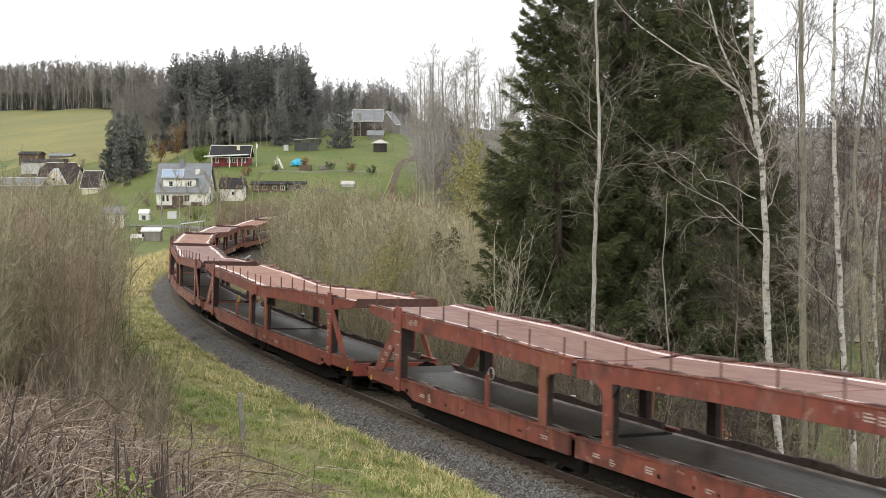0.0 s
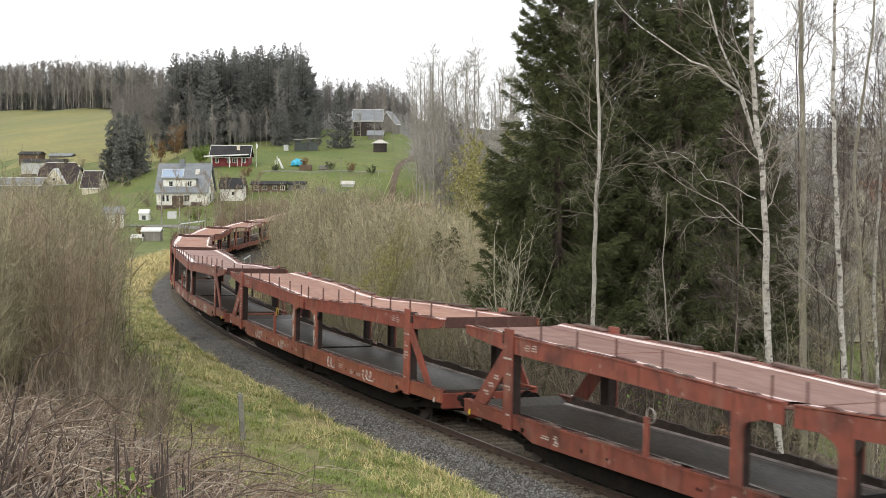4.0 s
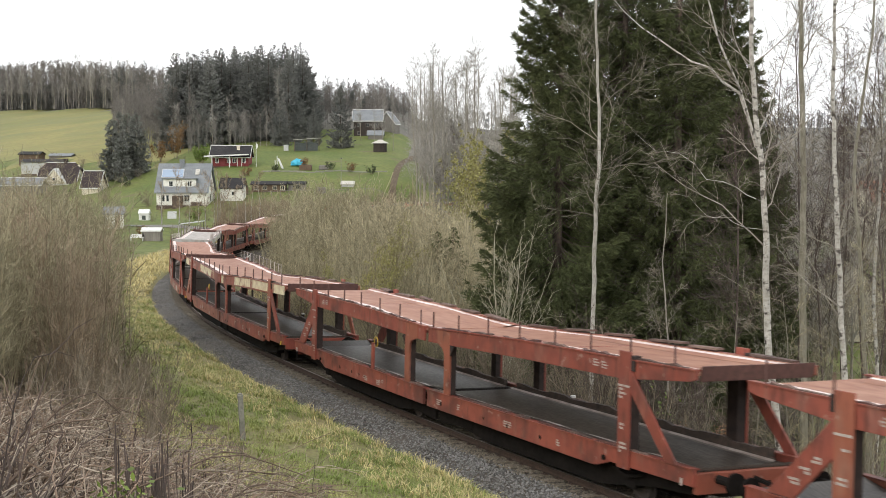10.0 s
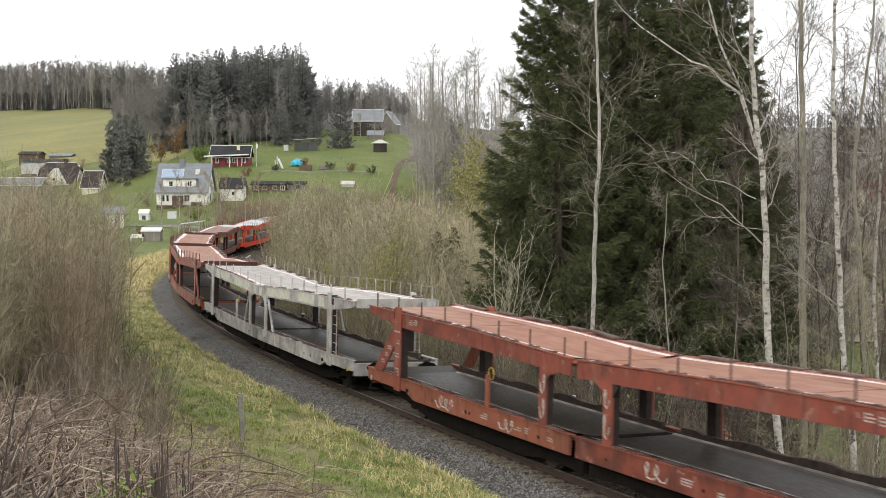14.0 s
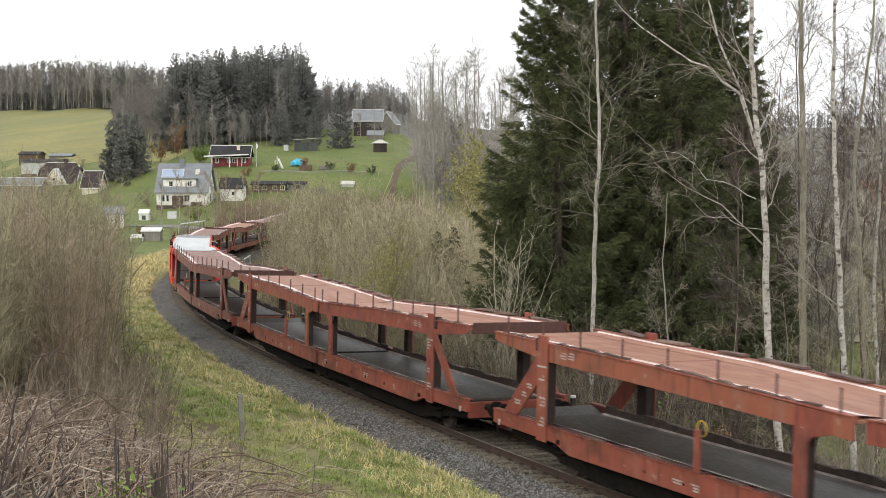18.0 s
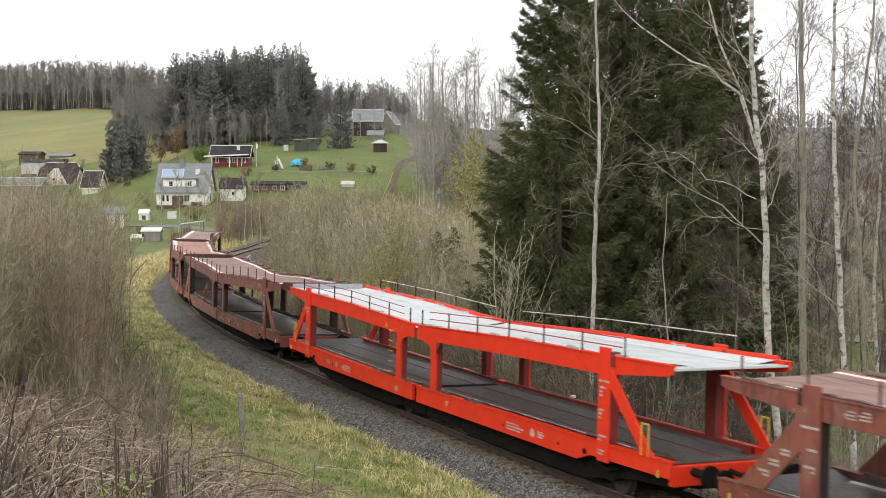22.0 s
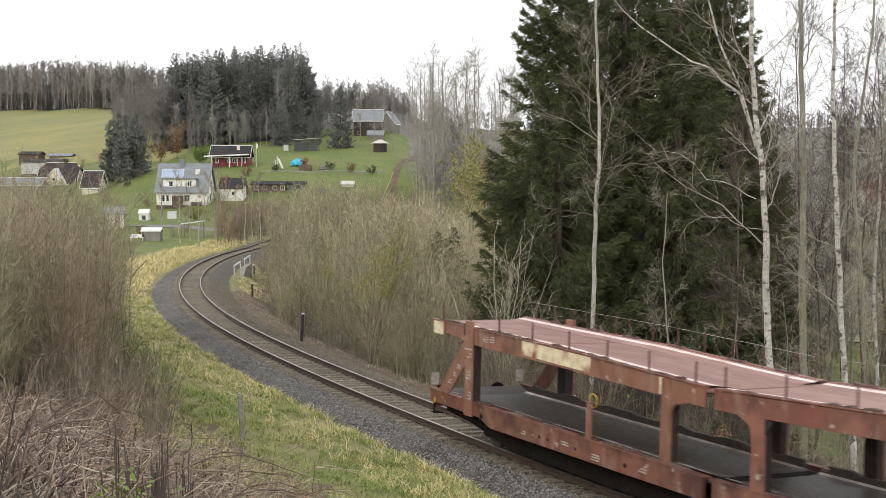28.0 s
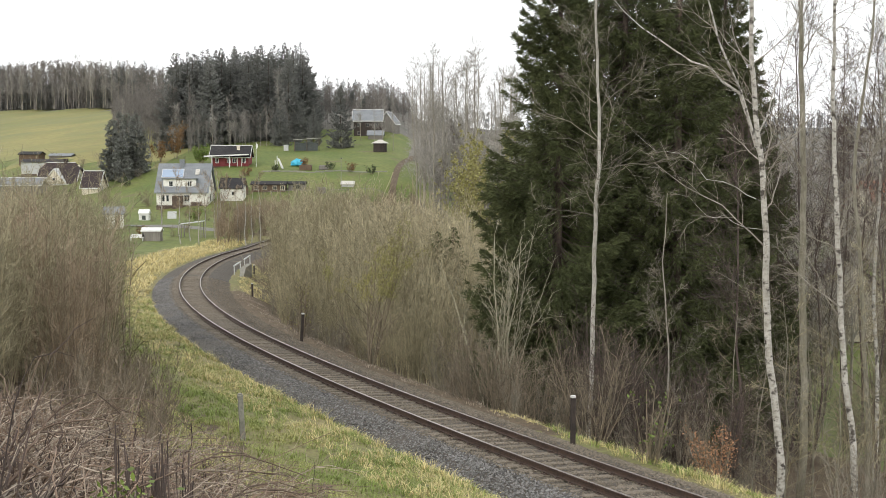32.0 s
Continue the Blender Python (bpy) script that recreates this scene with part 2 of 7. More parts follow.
def ribbons(P, R):
    """Many tapered strips at once, for the thinnest twigs."""
    n, k, _ = P.shape
    T = P[:, -1] - P[:, 0]
    U = np.cross(T, np.stack([np.sin(np.arange(n) * 2.4), np.cos(np.arange(n) * 2.4), np.sin(np.arange(n) * 1.7)], 1))
    U /= np.linalg.norm(U, axis=1, keepdims=True) + 1e-9
    V = np.stack([P - U[:, None] * R[..., None], P + U[:, None] * R[..., None]], 2)
    i = np.arange(n * k * 2).reshape(n, k, 2)
    Q = np.stack([i[:, :-1, 0], i[:, :-1, 1], i[:, 1:, 1], i[:, 1:, 0]], -1).reshape(-1, 4)
    return V.reshape(-1, 3), Q


def sprout(rng, P, R, per, t0, t1, length, spread, lift, k=5, droop=0.0, thin=0.6, wiggle=0.06):
    """Side shoots of the branches P, R: per of them on each, from t0 to t1 of its length."""
    n, kk, _ = P.shape
    idx = np.repeat(np.arange(n), per)
    t = rng.uniform(t0, t1, len(idx)) * (kk - 1)
    lo = np.minimum(t.astype(int), kk - 2)
    f = (t - lo)[:, None]
    o = P[idx, lo] * (1 - f) + P[idx, lo + 1] * f
    r = (R[idx, lo] * (1 - f[:, 0]) + R[idx, lo + 1] * f[:, 0]) * thin
    tan = P[idx, lo + 1] - P[idx, lo]
    plen = np.linalg.norm(P[:, -1] - P[:, 0], axis=1)[idx]
    tan /= np.linalg.norm(tan, axis=1, keepdims=True) + 1e-9
    side = rng.normal(size=(len(idx), 3))
    side -= (side * tan).sum(1, keepdims=True) * tan
    side /= np.linalg.norm(side, axis=1, keepdims=True) + 1e-9
    ang = np.radians(rng.uniform(spread[0], spread[1], len(idx)))[:, None]
    d = tan * np.cos(ang) + side * np.sin(ang)
    L = plen * rng.uniform(length[0], length[1], len(idx)) * (1.1 - 0.6 * t / (kk - 1))
    Q = np.empty((len(idx), k, 3))
    Q[:, 0] = o
    for i in range(1, k):
        d = d + np.array([0, 0, lift - droop * i / k]) + rng.normal(size=d.shape) * wiggle * 2
        d /= np.linalg.norm(d, axis=1, keepdims=True)
        Q[:, i] = Q[:, i - 1] + d * (L / (k - 1))[:, None]
    rr = np.maximum(r, 0.003)[:, None] * np.linspace(1, 0.25, k)
    return Q, rr


def stem_line(rng, base, top, k, wiggle):
    """A wavering line from base to top."""
    f = np.linspace(0, 1, k)[:, None]
    p = np.asarray(base) * (1 - f) + np.asarray(top) * f
    w = np.cumsum(rng.normal(size=(k, 3)) * wiggle, 0)
    w -= f * w[-1]
    w[:, 2] *= 0.2
    return p + w


def joined(pieces):
    """Joins (verts, quads) pairs."""
    v, q, n = [], [], 0
    for a, b in pieces:
        v.append(a)
        q.append(b + n)
        n += len(a)
    return np.concatenate(v), np.concatenate(q)


def scattered(rng, shapes, spots, lean=0.0):
    """Copies of (verts, quads) shapes at spots (x, y, z, scale), turned at random, joined into one."""
    out = []
    for x, y, z, s in spots:
        v, q = shapes[rng.integers(len(shapes))]
        a = rng.uniform(0, 6.283)
        c, sn = math.cos(a), math.sin(a)
        k = s * rng.uniform(0.9, 1.1)
        w = np.stack([(v[:, 0] * c - v[:, 1] * sn) * k + x, (v[:, 0] * sn + v[:, 1] * c) * k + y, v[:, 2] * s + z], 1)
        out.append((w, q))
    return joined(out)


# ---- ground: one sheet to the horizon ----
def ground_sheet():
    def axis(near0, near1, step, far):
        a = np.arange(near0, near1 + step, step)
        g = [1.0]
        while sum(g) * step * 1.0 < far:
            g.append(g[-1] * 1.12)
        ext = np.cumsum(g) * step
        return np.concatenate([a[0] - ext[::-1], a, a[-1] + ext])
    xs = axis(-48, 30, 0.6, 3800)
    ys = axis(2, 165, 0.75, 3800)
    X, Y = np.meshgrid(xs, ys)
    Z = ground(X, Y)
    nx, ny = len(xs), len(ys)
    i = np.arange(nx * ny).reshape(ny, nx)
    Q = np.stack([i[:-1, :-1], i[:-1, 1:], i[1:, 1:], i[1:, :-1]], -1).reshape(-1, 4)
    cx, cy = (X[:-1, :-1] + X[1:, 1:]).ravel() / 2, (Y[:-1, :-1] + Y[1:, 1:]).ravel() / 2
    s, d = nearest(cx, cy)
    jag = wobble(cx, cy, 2.2, 5) * 0.9 + wobble(cx, cy, 0.7, 9) * 0.5
    k = np.full(len(cx), 1)
    strip = (d > 0) & (d < 6.3 + jag + np.interp(s, [0, 30, 60, 90, 120], [1.5, 0.5, -1.2, 1.0, 4.0])) & (cy < 190)
    verge = (d <= 0) & (d > -5.2 + jag * 1.6) & ((s < 24 + jag * 3) | ((s > 86) & (s < 126)))
    k[strip | verge] = 0
    k[(cy >= 160) & (cx < 20) & (abs(d) > 7 + jag)] = 2
    k[(cy > 120) & (d > 9 + jag)] = 2
    yy = cy + 1.15 * np.minimum(cx + 43, 0)
    k[(yy > 262 + jag * 3) & (cx < -60) & (cy > 200)] = 3
    k[(yy > 437) | ((cy > 352 + jag * 4) & (cx > -60)) | ((cy > 300) & (cx > -8)) | ((cx > 60) & (cy > 330))] = 4
    k[(cx > 14) & (cx < 120) & (cy > 40) & (cy < 200) & (d < -24)] = 2
    ob = part("ground", mesh_of("ground", np.stack([X, Y, Z], -1), Q, None, (M_GRASS, M_LITTER, M_MEADOW, M_FIELD, M_WOODFLOOR), k, True))
    return tagged(ob, "grassy railway bank, gardens and hill pasture in late autumn", "ground", kind="structure")


ground_sheet()


# ---- railway track ----
def swept(profile, s0, s1, step, z_off=0.0):
    """A profile of (lateral, up) pulled along the track."""
    ss = np.arange(s0, s1 + 1e-6, step)
    h = np.interp(ss, S_LINE, H_LINE)
    x, y, z = (np.interp(ss, S_LINE, a) for a in (X_LINE, Y_LINE, Z_LINE))
    pr = np.asarray(profile, float)
    V = np.stack([x[:, None] - np.sin(h)[:, None] * pr[:, 0], y[:, None] + np.cos(h)[:, None] * pr[:, 0], z[:, None] + pr[:, 1] + CANT * np.clip(pr[:, 0], -1.4, 1.4) + z_off], -1)
    k = len(pr)
    i = np.arange(len(ss) * k).reshape(len(ss), k)
    Q = np.stack([i[:-1, :-1], i[:-1, 1:], i[1:, 1:], i[1:, :-1]], -1).reshape(-1, 4)
    return V.reshape(-1, 3), Q


RAIL_PROFILE = [(0.0725, -0.02), (0.036, -0.02), (0.012, 0.0), (0.012, 0.085), (0.036, 0.1), (0.036, 0.135), (0.028, 0.145),
                (-0.028, 0.145), (-0.036, 0.135), (-0.036, 0.1), (-0.012, 0.085), (-0.012, 0.0), (-0.036, -0.02), (-0.0725, -0.02)]


def ballast_height(d):
    return np.interp(d, [-3.7, -3.1, -1.75, -1.3, -1.25, 1.25, 1.3, 1.9, 2.6, 3.1], [-0.85, -0.68, -0.26, -0.195, -0.212, -0.212, -0.195, -0.22, -0.4, -0.65])


def railway():
    bed = np.linspace(-3.7, 3.1, 52)
    v, q = swept(np.stack([bed, ballast_height(bed)], 1), -500, 540, 1.0)
    v[:, 2] += wobble(v[:, 0], v[:, 1], 0.8, 2) * 0.025
    tagged(part("ballast", mesh_of("ballast", v, q, None, (M_BALLAST,), None, True)), "grey crushed stone ballast under the railway track", "ballast", kind="structure")
    track = tagged(empty("railway_track", (0, 0, 0)), "single curved railway track with rusty rails on worn sleepers", "railway track", kind="structure")
    for side in (0.7525, -0.7525):
        pr = [(side + a, b - 0.145) for a, b in RAIL_PROFILE]
        v, q = swept(pr, -500, 540, 1.0)
        idx = np.tile([0, 0, 0, 0, 0, 1, 1, 1, 0, 0, 0, 0, 0], len(q) // 13)
        part("rail", mesh_of("rail", v, q, None, (M_RAIL, M_RAILTOP), idx), None, track, "rusty steel rail with a shiny running surface")
    return track


TRACK = railway()


def stones():
    """Loose stones over the bed, where the camera sees it from near."""
    rng = np.random.default_rng(4)
    base = np.array([(1, 0, 0), (-1, 0, 0), (0, 1, 0), (0, -1, 0), (0, 0, 1), (0, 0, -1)], float)
    tri = np.array([(0, 2, 4), (2, 1, 4), (1, 3, 4), (3, 0, 4), (2, 0, 5), (1, 2, 5), (3, 1, 5), (0, 3, 5)])
    for name, mat, n, lo, hi, label in (("ballast_stones", M_STONE, 40000, 1.35, 2.8, "loose grey ballast stones beside the track"),
                                        ("track_bed_stones", M_OLD_STONE, 62000, -3.3, 1.5, "rust-stained ballast stones between the sleepers")):
        s = 3 + 92 * rng.uniform(0, 1, n) ** 1.5
        d = rng.uniform(lo, hi, n)
        h = np.interp(s, S_LINE, H_LINE)
        c = np.stack([np.interp(s, S_LINE, X_LINE) - np.sin(h) * d, np.interp(s, S_LINE, Y_LINE) + np.cos(h) * d,
                      np.interp(s, S_LINE, Z_LINE) + ballast_height(d) + CANT * np.clip(d, -1.4, 1.4) + (0.006 if lo > 0 else 0.022)], 1)
        size = rng.uniform(0.016, 0.044, n) * (1.0 if lo > 0 else 0.85)
        v = base[None] * (size[:, None, None] * rng.uniform(0.6, 1.25, (n, 6, 1))) + rng.normal(size=(n, 6, 3)) * (0.22 * size[:, None, None])
        a = rng.uniform(0, 6.28, n)
        ca, sa = np.cos(a)[:, None], np.sin(a)[:, None]
        x, y = v[..., 0] * ca - v[..., 1] * sa, v[..., 0] * sa + v[..., 1] * ca
        v = np.stack([x, y, v[..., 2] * 0.8], -1) + c[:, None]
        t = (tri[None] + (np.arange(n) * 6)[:, None, None]).reshape(-1, 3)
        tagged(part(name, mesh_of(name, v, None, t, (mat,))), label, "ballast", kind="stuff")


stones()


# ---- the train: two-deck car carriers, each of two close-coupled halves ----
HALF = 12.45
M_TYRE = material("dark_wheel_steel", [(0.05, 0.042, 0.038), (0.08, 0.06, 0.05), (0.03, 0.028, 0.027)], 0.75, 8, 2, bump=0.2)
M_LOWDECK = material("dark_grip_deck", [(0.052, 0.043, 0.035), (0.08, 0.066, 0.054), (0.032, 0.026, 0.022)], 0.46, 9, 0.35, bump=0.06, stretch=(0.5, 2.5, 1), specular=0.38, tint=0.12)
# near-black brown that holds the shade inside the posts
M_INNERSHADE = material("shaded_inner_steel", [(0.035, 0.024, 0.021), (0.05, 0.032, 0.027), (0.022, 0.018, 0.017)], 0.8, 5, 0.8, bump=0.2)
# scuffs, and the fade of the edge's sheen put into the colour
M_MARGINSHEEN = material("scuffed_margin_sheen", [(0.16, 0.138, 0.122), (0.11, 0.092, 0.08), (0.22, 0.19, 0.168)], 0.5, 4, 0.7, bump=0.15, stretch=(0.4, 2, 1))
# worn metal and reflected sky, both in one pale colour
M_WORNSHEEN = material("worn_deck_edge_sheen", [(0.86, 0.76, 0.73), (0.78, 0.64, 0.6), (0.56, 0.4, 0.36)], 0.45, 3, 0.9, bump=0.1)
M_GREYDECK = material("grey_lower_deck", [(0.1, 0.1, 0.098), (0.13, 0.128, 0.122), (0.075, 0.07, 0.068)], 0.55, 9, 0.35, bump=0.15, stretch=(0.5, 2.5, 1))
M_BOARD = material("weathered_lashing_board", [(0.13, 0.075, 0.06), (0.2, 0.135, 0.11), (0.07, 0.047, 0.04)], 0.8, 4, 0.8, bump=0.3, tint=0.3, stretch=(0.5, 3, 1))
# scuffed steel; along the lower deck edge it also paints the sheen
M_STEELSTRIP = material("scuffed_steel_and_edge_sheen", [(0.66, 0.61, 0.58), (0.48, 0.42, 0.39), (0.24, 0.19, 0.165)], 0.45, 3, 0.8, metal=0.2, bump=0.1)
# dark steel, taken near black to hold the shade under the wagons
M_UNDER = material("black_steel_and_shade", [(0.014, 0.012, 0.011), (0.02, 0.016, 0.014), (0.01, 0.009, 0.008)], 0.95, 8, 1, bump=0.3, specular=0.1)
# dark red-brown steel; also the flap's shaded side, as colour
M_RODDARK = material("dark_and_shaded_red_steel", [(0.11, 0.052, 0.044), (0.15, 0.072, 0.06), (0.075, 0.04, 0.036)], 0.6, 8, 1, bump=0.1)
M_GRAFFITI = material("chalky_white_stencil", [(0.52, 0.49, 0.45), (0.42, 0.37, 0.33), (0.32, 0.22, 0.19)], 0.7, 12, 3, bump=0.0)
M_CREAM = material("cream_repaint", [(0.78, 0.71, 0.49), (0.72, 0.63, 0.43), (0.56, 0.42, 0.29)], 0.6, 5, 1.2, bump=0.1, grime=((0.27, 0.09, 0.06), 1.3, 0.52))
M_PALECREAM = material("pale_grey_green_repaint", [(0.7, 0.7, 0.58), (0.64, 0.63, 0.52), (0.5, 0.47, 0.4)], 0.6, 5, 1.2, bump=0.1)
M_YELLOW = material("yellow_enamel", [(0.72, 0.5, 0.05), (0.6, 0.4, 0.04), (0.4, 0.25, 0.05)], 0.5, 8, 2, bump=0.05)
M_GUIDE = material("worn_guide_timber", [(0.06, 0.045, 0.038), (0.09, 0.065, 0.052), (0.035, 0.03, 0.027)], 0.8, 6, 1.2, bump=0.3)
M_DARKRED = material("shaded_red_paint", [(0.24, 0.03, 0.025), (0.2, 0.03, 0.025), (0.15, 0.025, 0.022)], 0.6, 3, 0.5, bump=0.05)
M_PAINTFLAP = material("dull_galvanised_flap", [(0.3, 0.34, 0.35), (0.36, 0.39, 0.4), (0.24, 0.26, 0.27)], 0.5, 4, 0.8, bump=0.1)
M_ROPE = material("red_strap", [(0.42, 0.03, 0.04), (0.36, 0.03, 0.04), (0.28, 0.03, 0.035)], 0.6, 12, 2, bump=0.0)


def paint(name, a, b, rust, spread=(0.35, 0.7), worn=0.42):
    """Old wagon paint: dirt in broad clouds, bleached scuffs, rust runs, and panels repainted in another shade."""
    m = material(name, [a, b, rust], 0.52, 3.0, 0.45, bump=0.12, bump_scale=0.01, tint=0.16, spread=spread,
                 grime=([c * 0.42 + 0.015 for c in a], 0.8, 0.54), specular=0.45)
    n, l = m.node_tree.nodes, m.node_tree.links
    b_ = n["Principled BSDF"]
    src = b_.inputs["Base Color"].links[0].from_socket
    co = n.new("ShaderNodeTexCoord")

    def layer(src, color, scale, stretch, lo, hi, most, detail=8.0):
        mp = n.new("ShaderNodeMapping")
        mp.inputs["Scale"].default_value = stretch
        t = n.new("ShaderNodeTexNoise")
        t.inputs["Scale"].default_value, t.inputs["Detail"].default_value = scale, detail
        r = n.new("ShaderNodeMapRange")
        r.inputs[1].default_value, r.inputs[2].default_value, r.inputs[4].default_value = lo, hi, most
        x = n.new("ShaderNodeMix")
        x.data_type = "RGBA"
        x.inputs[7].default_value = (*color, 1)
        l.new(co.outputs["Object"], mp.inputs[0])
        l.new(mp.outputs[0], t.inputs["Vector"])
        l.new(t.outputs[0], r.inputs[0])
        l.new(r.outputs[0], x.inputs[0])
        l.new(src, x.inputs[6])
        return x.outputs[2]

    oi = n.new("ShaderNodeObjectInfo")
    r = n.new("ShaderNodeMapRange")
    r.inputs[1].default_value, r.inputs[2].default_value, r.inputs[4].default_value = 0.6, 0.9, 0.55
    x = n.new("ShaderNodeMix")
    x.data_type = "RGBA"
    x.inputs[7].default_value = (a[0] * 1.05, a[1] * 1.6, a[2] * 1.3, 1) if a[0] > 2 * a[1] else (a[0] * 0.85, a[1] * 0.84, a[2] * 0.78, 1)
    l.new(oi.outputs["Random"], r.inputs[0])
    l.new(r.outputs[0], x.inputs[0])
    l.new(src, x.inputs[6])
    src = layer(x.outputs[2], (0.33, 0.225, 0.175), 1.4, (1.3, 1.0, 0.6), 0.55, 0.72, worn * 0.75)
    src = layer(src, [c * 0.3 + 0.012 for c in a], 2.6, (2.5, 1.0, 0.45), 0.55, 0.68, 0.7)
    src = layer(src, (0.45, 0.36, 0.31), 4.5, (1.0, 1.0, 1.0), 0.66, 0.71, worn, 4.0)
    l.new(src, b_.inputs["Base Color"])
    return m


def deckpaint(name, a, b, c):
    return material(name, [a, b, c], 0.6, 2.2, 0.5, bump=0.15, bump_scale=0.02, tint=0.08, stretch=(0.6, 1.6, 1), specular=0.35)


LIVERIES = {
    "rust": (paint("rust_red_wagon_paint", (0.24, 0.066, 0.047), (0.28, 0.083, 0.058), (0.17, 0.056, 0.042)),
             deckpaint("faded_red_deck", (0.26, 0.145, 0.115), (0.31, 0.18, 0.145), (0.21, 0.11, 0.09)), "rust-red"),
    "red": (paint("oxide_red_wagon_paint", (0.275, 0.067, 0.045), (0.315, 0.084, 0.057), (0.2, 0.058, 0.042)),
            deckpaint("pale_red_deck", (0.35, 0.165, 0.105), (0.4, 0.21, 0.14), (0.27, 0.12, 0.085)), "oxide-red"),
    "brown": (paint("brown_wagon_paint", (0.15, 0.068, 0.054), (0.19, 0.09, 0.07), (0.105, 0.055, 0.046)),
              deckpaint("brown_pink_deck", (0.26, 0.155, 0.135), (0.32, 0.2, 0.175), (0.21, 0.12, 0.105)), "brown-red"),
    "grey": (paint("weathered_grey_wagon_paint", (0.5, 0.5, 0.49), (0.62, 0.61, 0.58), (0.32, 0.27, 0.23), worn=0.7),
             deckpaint("rusty_plank_deck", (0.44, 0.41, 0.38), (0.52, 0.48, 0.45), (0.33, 0.28, 0.25)), "weathered grey"),
    "worn": (paint("flaking_rust_red_paint", (0.23, 0.08, 0.058), (0.31, 0.15, 0.11), (0.16, 0.07, 0.052), worn=0.95),
             deckpaint("scuffed_red_deck", (0.3, 0.17, 0.14), (0.36, 0.22, 0.185), (0.23, 0.13, 0.11)), "flaking rust-red"),
    "bright": (material("bright_red_new_paint", [(0.84, 0.042, 0.013), (0.78, 0.039, 0.013), (0.68, 0.04, 0.016)], 0.42, 2.0, 0.4, bump=0.03, tint=0.03, specular=0.32),
               deckpaint("galvanised_deck", (0.55, 0.57, 0.57), (0.62, 0.63, 0.63), (0.48, 0.5, 0.5)), "bright red"),
}
# upper beam: height of its top edge over the half's length
def beam_top(u):
    return float(np.interp(u, [0, 1.6, 5.5, 9.5, HALF], [2.83, 2.86, 3.0, 3.05, 3.1]))


def wheelset(parent, u):
    ws = part("axle", rod_bm((0, -0.95, 0), (0, 0.95, 0), 0.08, sides=10), M_UNDER, parent, "dark steel axle", (u, 0, 0.37))
    for side in (-0.7525, 0.7525):
        bm = bmesh.new()
        prof = [(-0.065, 0.30), (-0.065, 0.365), (0.04, 0.37), (0.045, 0.395), (0.068, 0.39), (0.068, 0.30), (0.03, 0.27), (0.03, 0.12), (-0.05, 0.1), (-0.05, 0.27)]
        flip = 1 if side < 0 else -1
        rings = []
        for y, r in prof:
            rings.append([bm.verts.new((r * math.cos(a * math.pi / 10), flip * y, r * math.sin(a * math.pi / 10))) for a in range(20)])
        for a, b in zip(rings, rings[1:] + rings[:1]):
            for i in range(20):
                bm.faces.new((a[i], a[(i + 1) % 20], b[(i + 1) % 20], b[i]))
        for i in range(4):
            c, s = math.cos(i * math.pi / 2), math.sin(i * math.pi / 2)
            rod_bm((0.11 * c, 0, 0.11 * s), (0.29 * c, 0, 0.29 * s), 0.045, sides=6, bm=bm)
        bmesh.ops.recalc_face_normals(bm, faces=bm.faces)
        part("wheel", bm, M_TYRE, ws, "small spoked steel wheel", (0, side, 0))
    return ws


def flared_post(u, w, z0, z1, flare, lean_side):
    """Side post outline: wide foot, straight shank, shoulder curving into the beam on one side."""
    a, b = u - w / 2, u + w / 2
    pts = [(a, z0), (b, z0), (b, z1 - 0.75)]
    if lean_side > 0:
        pts += [(b + 0.03, z1 - 0.6), (b + 0.12, z1 - 0.5), (b + flare, z1 - 0.38), (b + flare, z1), (a, z1)]
    elif lean_side < 0:
        pts = [(a, z0), (b, z0), (b, z1), (a - flare, z1), (a - flare, z1 - 0.38), (a - 0.12, z1 - 0.5), (a - 0.03, z1 - 0.6), (a, z1 - 0.75)]
    else:
        pts += [(b, z1), (a, z1)]
    return pts


def scrawl(rng, x, z, n, wd, hg, y):
    """A sprayed line of n loops."""
    pts = []
    for k in range(8 * n + 1):
        a = k * 0.785
        pts.append((x + wd * (0.4 + 0.8 * k / 8) + 0.4 * wd * math.cos(a) * rng.uniform(0.6, 1.1), z + hg * (0.5 + 0.5 * math.sin(a) * rng.uniform(0.55, 1.05))))
    line = np.array([[(a, y, b) for a, b in pts]])
    return mesh_of("graffiti", *tubes(line, np.full(line.shape[:2], 0.022), 4))


